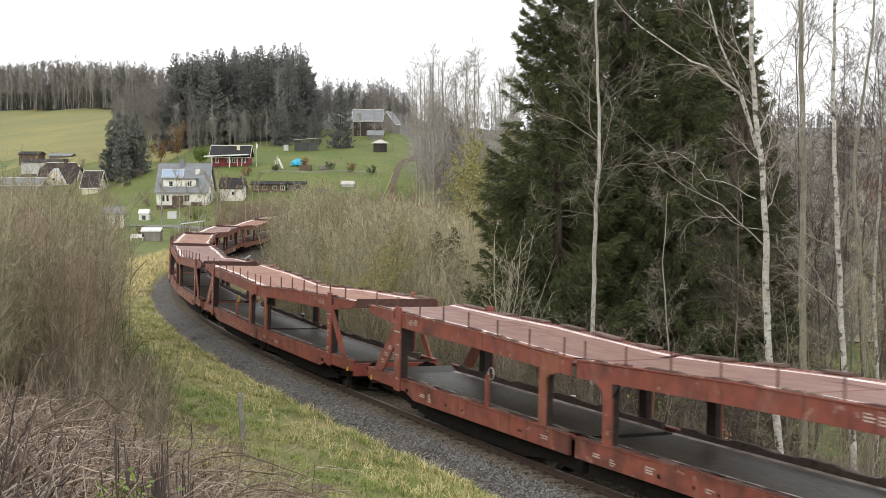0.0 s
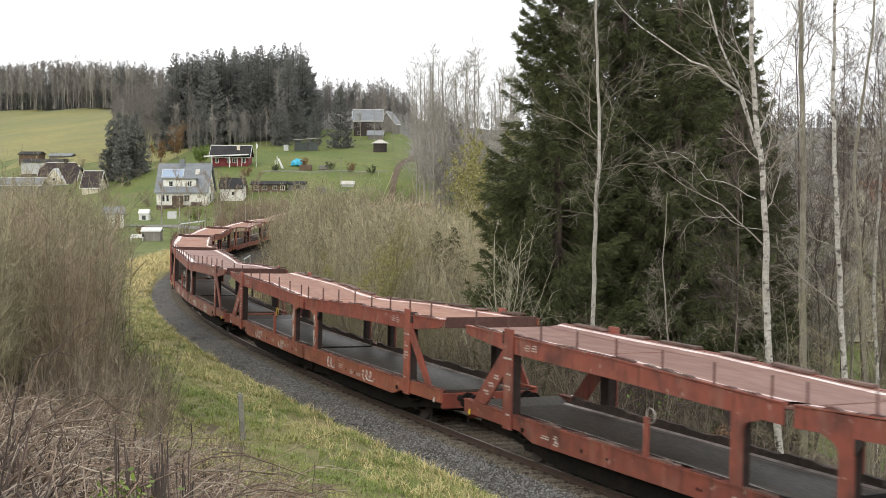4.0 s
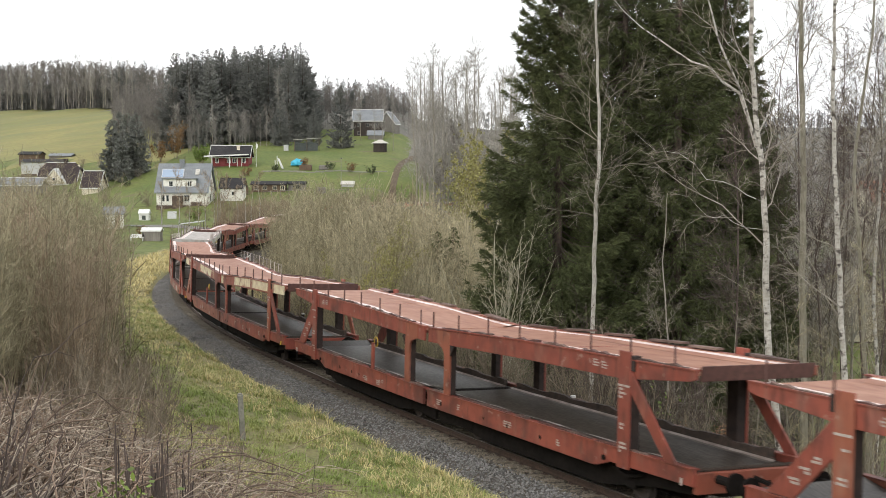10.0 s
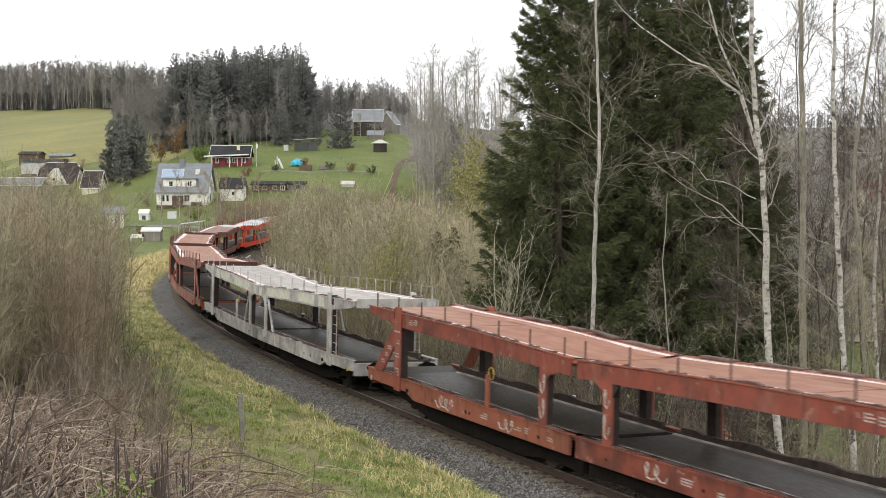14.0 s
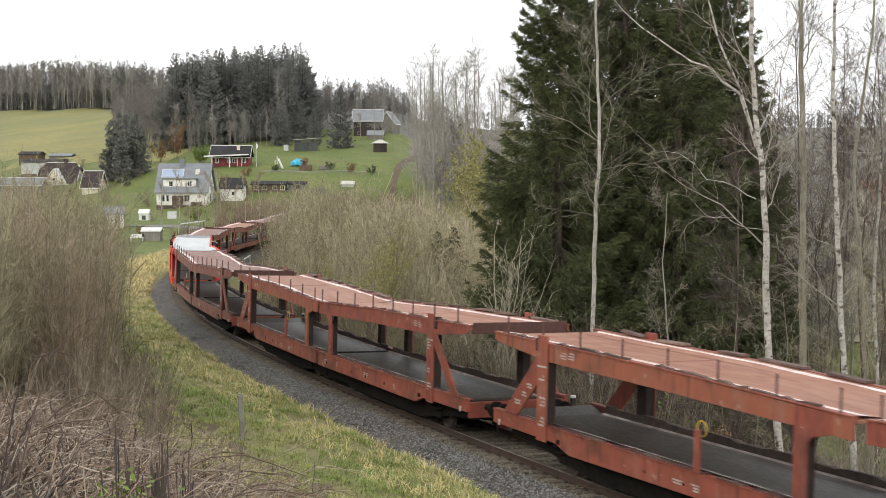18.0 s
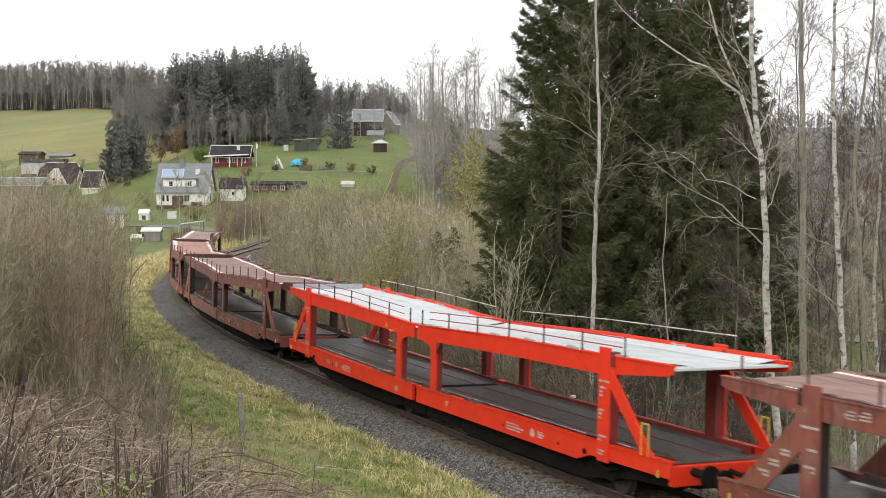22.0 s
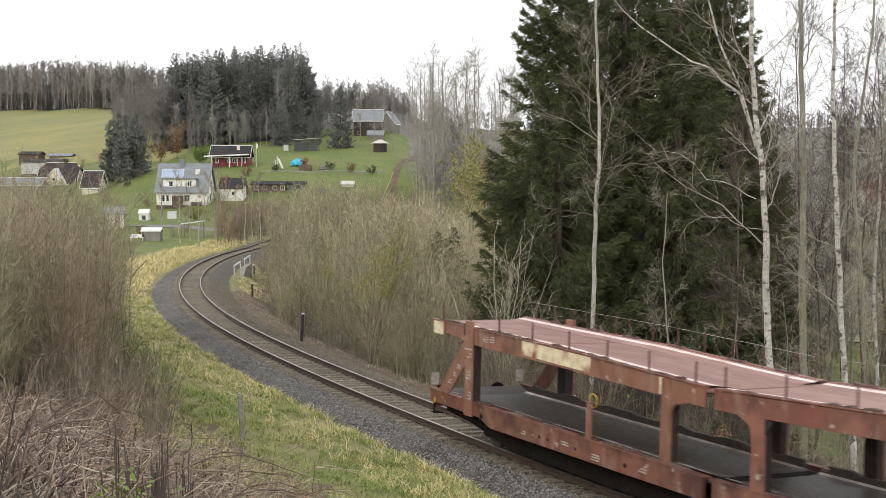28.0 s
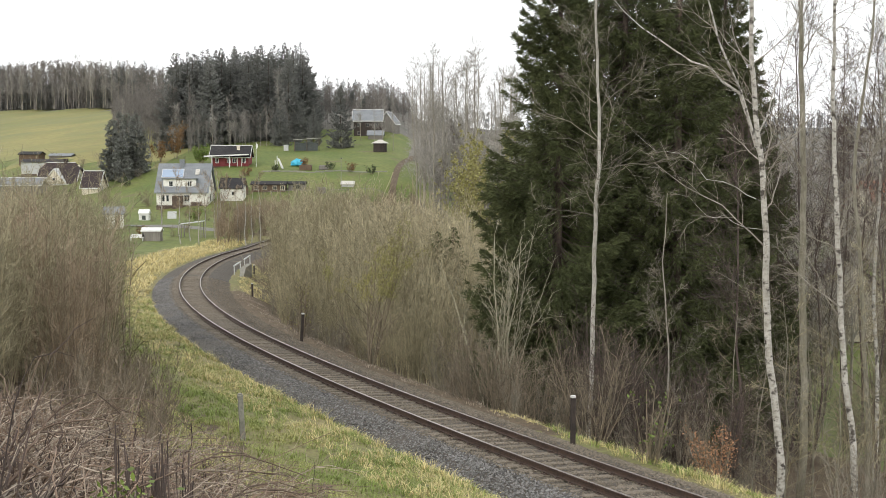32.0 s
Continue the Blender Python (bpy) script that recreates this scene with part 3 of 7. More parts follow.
def half_wagon(style, patches=(), tall=False, tail=False, handbrake=True, marks=0, near=1):
    """Half a car carrier, from the middle joint (x = 0) to the buffers; built once and copied."""
    body, deck, word = LIVERIES[style]
    rng = random.Random(style + str(patches) + str(tail) + str(marks))
    w = empty("car_carrier_wagon")
    tagged(w, f"{word} two-deck car carrier wagon half, empty, on the railway track", "freight wagon", group="train of car carrier wagons")
    Y = 1.47
    mp = 1.24 if style == "bright" else 1.36  # place of the middle post
    # webs behind the posts: inner-side shade put into a darker colour
    inner = M_INNERSHADE if style != "bright" else M_DARKRED
    for side in (1, -1):
        y0, y1 = side * (Y - 0.09), side * Y
        # lower side beam, deeper between the axles, cranked up at the buffer end
        part("lower_side_beam", prism_bm([(0.12, 0.68), (8.9, 0.66), (9.5, 0.84), (HALF, 0.88), (HALF, 1.2), (9.6, 1.16), (0.12, 1.12)], y0, y1, 0.008), body, w)
        part("lower_flange", prism_bm([(0.06, 1.122), (9.6, 1.162), (HALF, 1.202), (HALF, 1.232), (9.6, 1.19), (0.06, 1.15)], side * (Y - 0.16), side * (Y + 0.025)), body, w)
        # upper side beam with its folded flanges
        zt = beam_top
        out = [(0.12, zt(0) - 0.38), (5.5, zt(5.5) - 0.42), (9.9, zt(9.9) - 0.41), (HALF - 0.2, zt(HALF) - 0.22), (HALF, zt(HALF) - 0.16), (HALF, zt(HALF)), (9.5, zt(9.5)), (5.5, zt(5.5)), (1.6, zt(1.6)), (0.12, zt(0))]
        part("upper_side_beam", prism_bm(out, side * (Y - 0.06), side * (Y - 0.0), 0.006), body, w)
        fl = [(0.12, zt(0) + 0.002), (5.5, zt(5.5) + 0.002), (9.5, zt(9.5) + 0.002), (HALF, zt(HALF) + 0.002), (HALF, zt(HALF) + 0.03), (9.5, zt(9.5) + 0.03), (5.5, zt(5.5) + 0.03), (0.12, zt(0) + 0.03)]
        part("upper_flange", prism_bm(fl, side * (Y - 0.12), side * (Y + 0.03)), body, w)
        # posts
        part("middle_post", prism_bm(flared_post(mp, 0.34, 1.151, 2.85, 0.62 if style == "bright" else 0.58 if near > 0 else 0.45, -1), side * (Y - 0.05), side * (Y + 0.012), 0.01), body, w)
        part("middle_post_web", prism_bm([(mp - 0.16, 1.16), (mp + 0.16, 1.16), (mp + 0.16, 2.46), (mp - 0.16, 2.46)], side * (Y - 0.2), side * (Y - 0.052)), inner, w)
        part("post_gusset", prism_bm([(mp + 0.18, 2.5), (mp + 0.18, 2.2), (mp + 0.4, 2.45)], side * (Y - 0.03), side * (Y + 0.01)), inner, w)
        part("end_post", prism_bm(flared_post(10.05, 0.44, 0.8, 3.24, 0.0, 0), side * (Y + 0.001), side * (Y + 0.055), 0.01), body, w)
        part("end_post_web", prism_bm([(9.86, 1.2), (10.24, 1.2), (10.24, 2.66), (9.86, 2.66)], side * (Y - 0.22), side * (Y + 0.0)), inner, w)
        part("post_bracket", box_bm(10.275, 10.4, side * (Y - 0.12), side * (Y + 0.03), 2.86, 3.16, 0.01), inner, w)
        part("white_mark", prism_bm([(9.84, 2.5), (10.26, 2.5), (10.26, 2.545), (9.84, 2.545)], side * (Y + 0.0561), side * (Y + 0.06)), M_GRAFFITI, w)
        if near > 0 and style not in ("grey", "bright"):
            part("end_strut", prism_bm([(10.275, 2.8), (10.275, 2.1), (11.2, 1.235), (11.9, 1.235)], side * (Y - 0.02), side * (Y + 0.03), 0.008), body, w)
            for j in range(3):
                a, z = 10.55 + 0.25 * (2 - j), 1.5 + 0.22 * j
                part("stencil", comb_bm(a, z, [rng.uniform(0.15, 0.3) for r in range(2)], 0.07, 0.045, side * (Y + 0.031), side * (Y + 0.034)), M_GRAFFITI, w)
        elif style == "grey":
            part("middle_strut", rod_bm((1.6, side * (Y - 0.03), 2.5), (2.5, side * (Y - 0.03), 1.18), 0.05, sides=6), body, w)
        else:
            part("end_strut", prism_bm([(10.27, 2.85), (10.27, 2.4), (11.55, 1.2), (11.95, 1.2)], side * (Y - 0.02), side * (Y + 0.04), 0.008), body, w)
        # wooden wheel stop rail, wavy and worn
        u = 0.4
        pts_lo, pts_hi = [], []
        while u < 11.6:
            pts_lo.append((u, 1.0 + 0.012 * u))
            pts_hi.append((u, 1.2 + 0.0042 * u + (0.06 if int(u / 0.55) % 4 in (0, 1) else 0.01) + rng.uniform(-0.012, 0.012)))
            u += 0.27
        if style != "bright":
            if side * near < 0:
                part("wheel_guide", prism_bm(pts_lo + pts_hi[::-1], side * (Y - 0.30), side * (Y - 0.2)), M_GUIDE, w, "worn dark wheel guide rail")
        elif side * near < 0:
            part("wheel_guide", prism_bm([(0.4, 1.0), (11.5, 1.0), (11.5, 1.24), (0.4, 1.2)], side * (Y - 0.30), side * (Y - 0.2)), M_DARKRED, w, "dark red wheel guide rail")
        else:
            for j in range(6):
                part("lashing_strip", box_bm(0.6 + 1.8 * j, 1.7 + 1.8 * j, side * (Y - 0.25), side * (Y - 0.2), 1.165 + 0.0042 * 1.8 * j, 1.19 + 0.0042 * 1.8 * j), M_STEELSTRIP, w)
        # lower deck edge: reflected sky painted as a bright line that fades inwards
        curb, u = [], 0.2
        while u < 11.8:
            e = rng.uniform(-0.05, 0.06)
            zf = 1.15 + 0.0042 * min(u, 9.6)
            if side * near > 0:
                curb.append([(u, side * (Y - 0.165), zf + 0.03), (u, side * (Y - 0.22), zf + 0.022), (u, side * (Y - 0.37 + e * 0.9), zf - 0.01), (u, side * (Y - 0.5 + e), zf - 0.05), (u, side * (Y - 0.75), 1.063)])
            else:
                curb.append([(u, side * (Y - 0.303), 1.14), (u, side * (Y - 0.33), 1.11), (u, side * (Y - 0.39 + e * 0.3), 1.076), (u, side * (Y - 0.5 + e), 1.067), (u, side * (Y - 0.68 + 2 * e), 1.063)])
            u += rng.uniform(0.15, 0.5)
        ci = np.arange(len(curb) * 5).reshape(-1, 5)
        for nm, c0, c1, mt in (("kerb_edge", 0, 1, M_GUIDE), ("lower_deck_strip", 1, 2, M_STEELSTRIP), ("deck_margin", 2, 3, M_MARGINSHEEN), ("deck_border", 3, 4, M_LOWDECK)):
            quads = np.concatenate([np.stack([ci[:-1, c], ci[:-1, c + 1], ci[1:, c + 1], ci[1:, c]], -1) for c in range(c0, c1)])
            part(nm, mesh_of(nm, np.array(curb), quads if side > 0 else quads[:, ::-1]), mt if style != "bright" else M_PAINTFLAP if c0 in (1, 2) and side * near > 0 else M_GREYDECK, w, ("worn dark kerb edge", "scuffed steel edge of the wheel track with painted sky sheen", "worn deck margin where the painted edge sheen fades")[min(c0, 2)])
        # the deck sheet turns up along the kerb, its bend worn, with painted sheen
        wear = []
        u, wd = 0.15, 0.13
        while u < HALF - 0.05:
            z = zt(u) - 0.043
            o = 0.3 if side * near > 0 else 0.2
            wear.append([(u, side * (Y - 0.135), z + 0.07), (u, side * (Y - 0.18), z + 0.065), (u, side * (Y - o), z + 0.055), (u, side * (Y - o - wd), z + 0.038), (u, side * (Y - o - wd - 0.3), z)])
            wd = min(max(wd + rng.uniform(-0.04, 0.04), 0.07), 0.19)
            u += rng.uniform(0.2, 0.5)
        wi = np.arange(len(wear) * 5).reshape(-1, 5)
        for nm, c0, c1, mt in (("kerb_fillet", 0, 1 if side * near > 0 else 2, deck), ("worn_edge", 1 if side * near > 0 else 2, 3, M_WORNSHEEN if style != "bright" else deck), ("deck_border", 3, 4, deck)):
            wq = np.concatenate([np.stack([wi[:-1, c], wi[:-1, c + 1], wi[1:, c + 1], wi[1:, c]], -1) for c in range(c0, c1)])
            part(nm, mesh_of(nm, np.array(wear), wq if side > 0 else wq[:, ::-1], smooth_shade=True), mt, w, "worn edge of the deck sheet with painted sky sheen" if nm == "worn_edge" else "")
        if style == "bright":
          part("upper_deck_strip", prism_bm([(0.15, zt(0) - 0.048), (5.5, zt(5.5) - 0.048), (9.5, zt(9.5) - 0.048), (HALF - 0.05, zt(HALF) - 0.048), (HALF - 0.05, zt(HALF) - 0.035), (9.5, zt(9.5) - 0.035), (5.5, zt(5.5) - 0.035), (0.15, zt(0) - 0.035)],
                                        side * (Y - 0.6), side * (Y - 0.57)), deck, w)
        if style == "bright" and side * near < 0:
            part("kerb_board", prism_bm([(0.2, zt(0) + 0.031), (5.5, zt(5.5) + 0.031), (9.5, zt(9.5) + 0.031), (HALF - 0.3, zt(HALF) + 0.031), (HALF - 0.3, zt(HALF) + 0.11), (9.5, zt(9.5) + 0.11), (5.5, zt(5.5) + 0.11), (0.2, zt(0) + 0.11)], side * (Y - 0.1), side * (Y - 0.06)), body, w)
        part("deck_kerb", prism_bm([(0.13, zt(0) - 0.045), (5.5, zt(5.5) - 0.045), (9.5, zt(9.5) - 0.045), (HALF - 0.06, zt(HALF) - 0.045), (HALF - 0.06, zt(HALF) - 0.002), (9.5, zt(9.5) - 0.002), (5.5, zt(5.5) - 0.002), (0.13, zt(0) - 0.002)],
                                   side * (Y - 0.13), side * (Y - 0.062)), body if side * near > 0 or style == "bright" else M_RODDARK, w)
        # added dark plate in place of the shade below the wagon
        part("side_sill", prism_bm([(0.1, 0.667), (8.9, 0.655), (9.4, 0.8), (12.2, 0.86), (12.2, 0.62), (10.6, 0.5), (8.9, 0.22), (8.4, 0.16), (2.9, 0.16), (2.4, 0.22), (1.6, 0.3), (0.1, 0.24)], side * 0.98, side * 1.08), M_UNDER, w, "near-black plate standing for the shade below the frame")
        # thin railing posts and ropes on the upper deck
        high = tall and (style == "bright" or side * near < 0)
        top = (0.45 if style == "bright" else 0.5) if high else 0.45
        bare = style != "bright" and not high and side * near < 0
        u = 0.42
        i = 0
        while u < HALF and not bare:
            mat = M_UNDER if style == "bright" else M_STEELSTRIP if style == "grey" or (high and style == "red") else M_RODDARK
            z = zt(u)
            part("railing_post", rod_bm((u, side * (Y - 0.015), z - 0.05), (u, side * (Y - 0.015), z + top), 0.02 if style == "bright" else 0.014 if high else 0.024, sides=5), mat, w)
            u += 1.72 if style == "bright" else (1.02 if i % 7 else 0.62) if high else rng.uniform(1.55, 1.7)
            i += 1
        for k, hgt in enumerate((top - 0.03, top * 0.5) if style == "bright" and side * near > 0 else (top - 0.04,) if high else ()):
            for a, b in ((0.9 if style == "bright" else 0.42, 5.5), (5.5, HALF - (1.8 if style == "bright" else 0.2))):
                part("railing_wire", rod_bm((a, side * (Y - 0.015), zt(a) + hgt), (b, side * (Y - 0.015), zt(b) + hgt), 0.013 if style == "bright" else 0.0035, sides=4),
                     M_STEELSTRIP if high and side * near < 0 and style != "rust" else M_ROPE if style == "bright" else M_RODDARK, w)
        # lashing gear and chock rail lying on the flange
        for j in range(6):
            a = 0.8 + j * 1.9 + rng.uniform(-0.2, 0.2)
            if bare:
                L, tl = rng.uniform(0.7, 1.5), rng.uniform(-0.04, 0.05)
                part("lashing_board", prism_bm([(a, zt(a) + 0.05), (a + L, zt(a + L) + 0.05 + tl), (a + L, zt(a + L) + 0.1 + tl), (a, zt(a) + 0.1)], side * (Y - 0.16 + rng.uniform(-0.03, 0.03)), side * (Y + 0.05)), M_BOARD, w, "weathered loose lashing board")
                part("board_cleat", box_bm(a + 0.1, a + 0.2, side * (Y - 0.12), side * Y, zt(a) + 0.0305, zt(a) + 0.06), M_RODDARK, w)
            elif side * near > 0 and style != "bright":
                L = rng.uniform(1.2, 1.9)
                low_ = [(a + L * f, zt(a + L * f) + 0.031) for f in (0, 0.5, 1) if a + L * f < HALF]
                top_ = [(a + L * f, zt(a + L * f) + 0.036 + rng.choice((0.004, 0.012, 0.035, 0.05))) for f in (1, 0.86, 0.74, 0.6, 0.5, 0.36, 0.2, 0.08, 0) if a + L * f < HALF]
                part("lashing_gear", prism_bm(low_ + top_, side * (Y - 0.11), side * (Y - 0.01)), M_BOARD if j % 2 else M_RODDARK, w, "loose lashing gear on the flange")
            elif side < 0 or rng.random() < 0.5:
                part("wheel_chock", prism_bm([(a, zt(a) + 0.031), (a + 0.62, zt(a) + 0.031), (a + 0.56, zt(a) + 0.085), (a + 0.3, zt(a) + 0.06), (a + 0.06, zt(a) + 0.09)], side * (Y - 0.13), side * (Y - 0.0)), M_RODDARK if style != "bright" else M_STEELSTRIP, w)
        # axle guards, springs and buffer
        for u in (2.0, 9.75):
            part("axle_guard", prism_bm([(u - 0.32, 0.7), (u + 0.32, 0.7), (u + 0.14, 0.3), (u - 0.14, 0.3)], side * 1.02, side * 1.1, 0.01), M_UNDER, w)
            part("leaf_spring", prism_bm([(u - 0.55, 0.66), (u, 0.52), (u + 0.55, 0.66), (u + 0.55, 0.7), (u, 0.6), (u - 0.55, 0.7)], side * 1.12, side * 1.22), M_UNDER, w)
        part("buffer", rod_bm((HALF, side * 0.88, 1.0), (HALF + 0.5, side * 0.88, 1.0), 0.09, sides=10, bm=rod_bm((HALF + 0.5, side * 0.88, 1.0), (HALF + 0.56, side * 0.88, 1.0), 0.22, sides=14)), M_UNDER, w, "dark round steel buffer")
        # stencils, plates and graffiti
        for j in range(3):
            z, a = 1.2 + 0.5 * j + rng.uniform(-0.12, 0.12), 9.87 + rng.uniform(0, 0.06)
            part("stencil", comb_bm(a, z, [rng.uniform(0.08, 0.3) for r in range(rng.choice((1, 2, 3)))], 0.085, 0.045, side * (Y + 0.056), side * (Y + 0.06)), M_GRAFFITI, w)
        # loose lashing gear along the lower flange and gear below the sill
        for j in range(9 if style != "bright" else 3):
            a = 0.6 + 1.15 * j + rng.uniform(-0.3, 0.3)
            L, zf = rng.uniform(0.6, 1.5), 1.152 + 0.0042 * a
            part("lashing_gear", prism_bm([(a, zf), (a + L, zf + 0.0042 * L), (a + L * 0.9, zf + rng.uniform(0.015, 0.05)), (a + L * 0.6, zf + 0.015), (a + L * 0.35, zf + rng.uniform(0.03, 0.075)), (a + L * 0.2, zf + 0.012), (a + 0.05, zf + 0.03)], side * (Y - 0.15), side * (Y - 0.02)), M_RODDARK if j % 2 else M_BOARD, w)
        # reservoir and rod added to fill the dark below the frame
        part("air_reservoir", rod_bm((4.9, side * 0.9, 0.36), (6.3, side * 0.9, 0.36), 0.17, sides=12), M_UNDER, w, "near-black air reservoir added to fill the shade below the frame")
        part("brake_rod", rod_bm((2.6, side * 0.8, 0.3), (9.1, side * 0.8, 0.28), 0.035, sides=6), M_UNDER, w)
        if style == "bright":
            part("stencil", comb_bm(5.6, 0.8, [0.7, 0.85, 0.6], 0.07, 0.035, side * (Y + 0.001), side * (Y + 0.004)), M_GRAFFITI, w)
            part("round_mark", rod_bm((6.9, side * (Y + 0.001), 0.9), (6.9, side * (Y + 0.005), 0.9), 0.1, sides=14), M_GRAFFITI, w, "round white inspection mark")
            part("stencil", comb_bm(9.88, 0.95, [0.2, 0.26], 0.07, 0.035, side * (Y + 0.056), side * (Y + 0.06)), M_GRAFFITI, w)
            for a in (11.5, 11.75):
                part("grab_rail", rod_bm((a, side * (Y + 0.03), 1.2), (a, side * (Y + 0.03), 1.85), 0.022, sides=6), M_YELLOW, w, "yellow grab rail")
            part("grab_rail", rod_bm((11.5, side * (Y + 0.03), 1.85), (11.75, side * (Y + 0.03), 1.85), 0.022, sides=6), M_YELLOW, w, "yellow grab rail")
        for a, b, c, e in ((8.75, 9.0, 2.8, 2.97), (9.08, 9.32, 2.78, 2.95))[:2 * (style != "bright")]:
            part("stencil", comb_bm(a, c, [(b - a) * f for f in (0.9, 1.0, 0.7)], 0.06, 0.028, side * (Y + 0.001), side * (Y + 0.004)), M_GRAFFITI, w)
        for j in range(4 if style != "bright" else 2):
            a, z, wd = rng.uniform(0.5, 8.2), rng.uniform(0.74, 0.86), rng.uniform(0.15, 0.45)
            part("stencil", comb_bm(a, z, [wd * rng.uniform(0.5, 1) for r in range(rng.choice((2, 3)))], 0.055, 0.032, side * (Y + 0.001), side * (Y + 0.004)), M_GRAFFITI, w)
        for j in range(2 + 2 * (style != "bright")):
            a = rng.uniform(0.8, 8.6)
            part("drain_hole", rod_bm((a, side * (Y + 0.001), 0.86), (a, side * (Y + 0.006), 0.86), rng.uniform(0.03, 0.055), sides=8), M_UNDER, w)
        if marks == 1:
            for a, z, n, wd, hg, yy in ((6.1, 0.72, 3, 0.4, 0.36, Y), (2.6, 0.72, 2, 0.4, 0.36, Y), (mp - 0.2, 1.3, 1, 0.2, 0.55, Y + 0.013), (mp - 0.2, 1.9, 1, 0.2, 0.5, Y + 0.013)):
                part("graffiti", scrawl(rng, a, z, n, wd, hg, side * (yy + 0.003)), M_GRAFFITI, w, "pale sprayed graffiti strokes")
        for a, b in patches:
            part("repainted_panel", prism_bm([(a, zt(a) - 0.345), (b, zt(b) - 0.345), (b, zt(b) - 0.006), (a, zt(a) - 0.006)], side * (Y + 0.001), side * (Y + 0.005)), M_CREAM if style != "grey" else M_PALECREAM, w, "cream repainted panel")
        part("lashing_ring", rod_bm((9.3, side * (Y + 0.02), 0.9), (9.3, side * (Y + 0.05), 0.9), 0.06, sides=8), M_UNDER, w)
        part("hanging_hook", rod_bm((12.1, side * (Y + 0.02), 1.0), (12.1, side * (Y + 0.03), 0.86), 0.03, sides=6), M_YELLOW if rng.random() < 0.6 else M_GRAFFITI, w)
        if style == "bright" and near > 0:
            part("warning_plate", prism_bm([(2.2, 2.56), (2.4, 2.56), (2.3, 2.72)], side * (Y + 0.001), side * (Y + 0.005)), M_YELLOW, w, "small yellow warning triangle")
            for k in range(5):
                part("ladder_rung", rod_bm((1.7, side * (Y + 0.02), 1.3 + 0.3 * k), (2.05, side * (Y + 0.02), 1.3 + 0.3 * k), 0.016, sides=5), M_YELLOW, w, "yellow rung")
        elif style == "grey":
            for k in range(5):
                part("ladder_rung", rod_bm((10.4, side * Y, 1.3 + 0.3 * k), (10.75, side * Y, 1.3 + 0.3 * k), 0.014, sides=5), M_STEELSTRIP, w)
            part("ladder_rail", rod_bm((10.76, side * Y, 1.2), (10.76, side * Y, 3.0), 0.018, sides=5), M_STEELSTRIP, w)
    # decks: sheets with ribs
    part("lower_deck", prism_bm([(0.04, 1.0), (0.04, 1.06), (11.75, 1.06), (12.3, 1.2), (12.3, 1.14), (11.75, 1.0)], -Y + 0.17, Y - 0.17), M_LOWDECK if style != "bright" else M_GREYDECK, w, "dark worn lower loading deck")
    part("deck_joint", box_bm(-0.12, 0.16, -1.15, 1.15, 1.062, 1.075), M_UNDER, w)
    zt = beam_top
    up = [(0.05, zt(0) - 0.095), (5.5, zt(5.5) - 0.095), (9.5, zt(9.5) - 0.095), (HALF - 0.03, zt(HALF) - 0.095), (HALF - 0.03, zt(HALF) - 0.05), (9.5, zt(9.5) - 0.05), (5.5, zt(5.5) - 0.05), (0.05, zt(0) - 0.05)]
    part("upper_deck", prism_bm(up, -Y + 0.061, Y - 0.061), deck, w, "faded sheet steel upper loading deck" if style != "bright" else "pale galvanised upper loading deck")
    for k in range(6):
        u = 0.6 + k * 2.05
        part("deck_rib", prism_bm([(u, zt(u) - 0.22), (u + 0.08, zt(u) - 0.22), (u + 0.08, zt(u) - 0.097), (u, zt(u) - 0.097)], -Y + 0.062, Y - 0.062), body, w)
        if style in ("bright", "grey") or k == 3:
            part("deck_seam", box_bm(u, u + 0.03, -Y + 0.35, Y - 0.35, zt(u) - 0.052, zt(u) - 0.044), body if style != "bright" else deck, w)
    if style == "bright" and near > 0:
        part("end_flap", prism_bm([(HALF - 0.028, zt(HALF) - 0.1), (HALF + 0.02, zt(HALF) - 0.1), (HALF + 0.08, zt(HALF) + 0.14), (HALF + 0.04, zt(HALF) + 0.14)], -1.36, 1.36, 0.006), M_PAINTFLAP, w, "raised grey loading flap at the deck end")
    if style == "bright":
        for a in (-0.55, 0.45):
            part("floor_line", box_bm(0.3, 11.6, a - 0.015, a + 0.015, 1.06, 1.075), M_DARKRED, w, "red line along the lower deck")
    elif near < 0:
        # the flap's shadow side is put into its darker colour
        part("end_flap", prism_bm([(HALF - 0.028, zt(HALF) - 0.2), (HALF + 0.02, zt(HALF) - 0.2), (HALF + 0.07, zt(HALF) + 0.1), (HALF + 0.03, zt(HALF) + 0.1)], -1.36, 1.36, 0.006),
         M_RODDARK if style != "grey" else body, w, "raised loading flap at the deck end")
    part("end_crossbeam", box_bm(HALF - 0.14, HALF - 0.001, -Y + 0.09, Y - 0.09, 0.72, 1.13, 0.01), body, w)
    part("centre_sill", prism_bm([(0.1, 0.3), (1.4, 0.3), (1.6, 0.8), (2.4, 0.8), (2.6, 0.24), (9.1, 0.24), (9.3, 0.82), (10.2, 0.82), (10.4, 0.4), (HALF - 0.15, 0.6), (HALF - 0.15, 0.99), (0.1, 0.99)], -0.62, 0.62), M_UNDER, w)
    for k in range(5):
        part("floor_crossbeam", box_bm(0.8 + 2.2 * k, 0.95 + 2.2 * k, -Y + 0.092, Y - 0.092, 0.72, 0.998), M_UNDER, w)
    part("coupling_hook", rod_bm((HALF - 0.1, 0, 0.98), (HALF + 0.6, 0, 0.92), 0.05, sides=6), M_UNDER, w)
    part("brake_hose", rod_bm((HALF, 0.35, 0.9), (HALF + 0.3, 0.25, 0.5), 0.025, sides=6), M_UNDER, w)
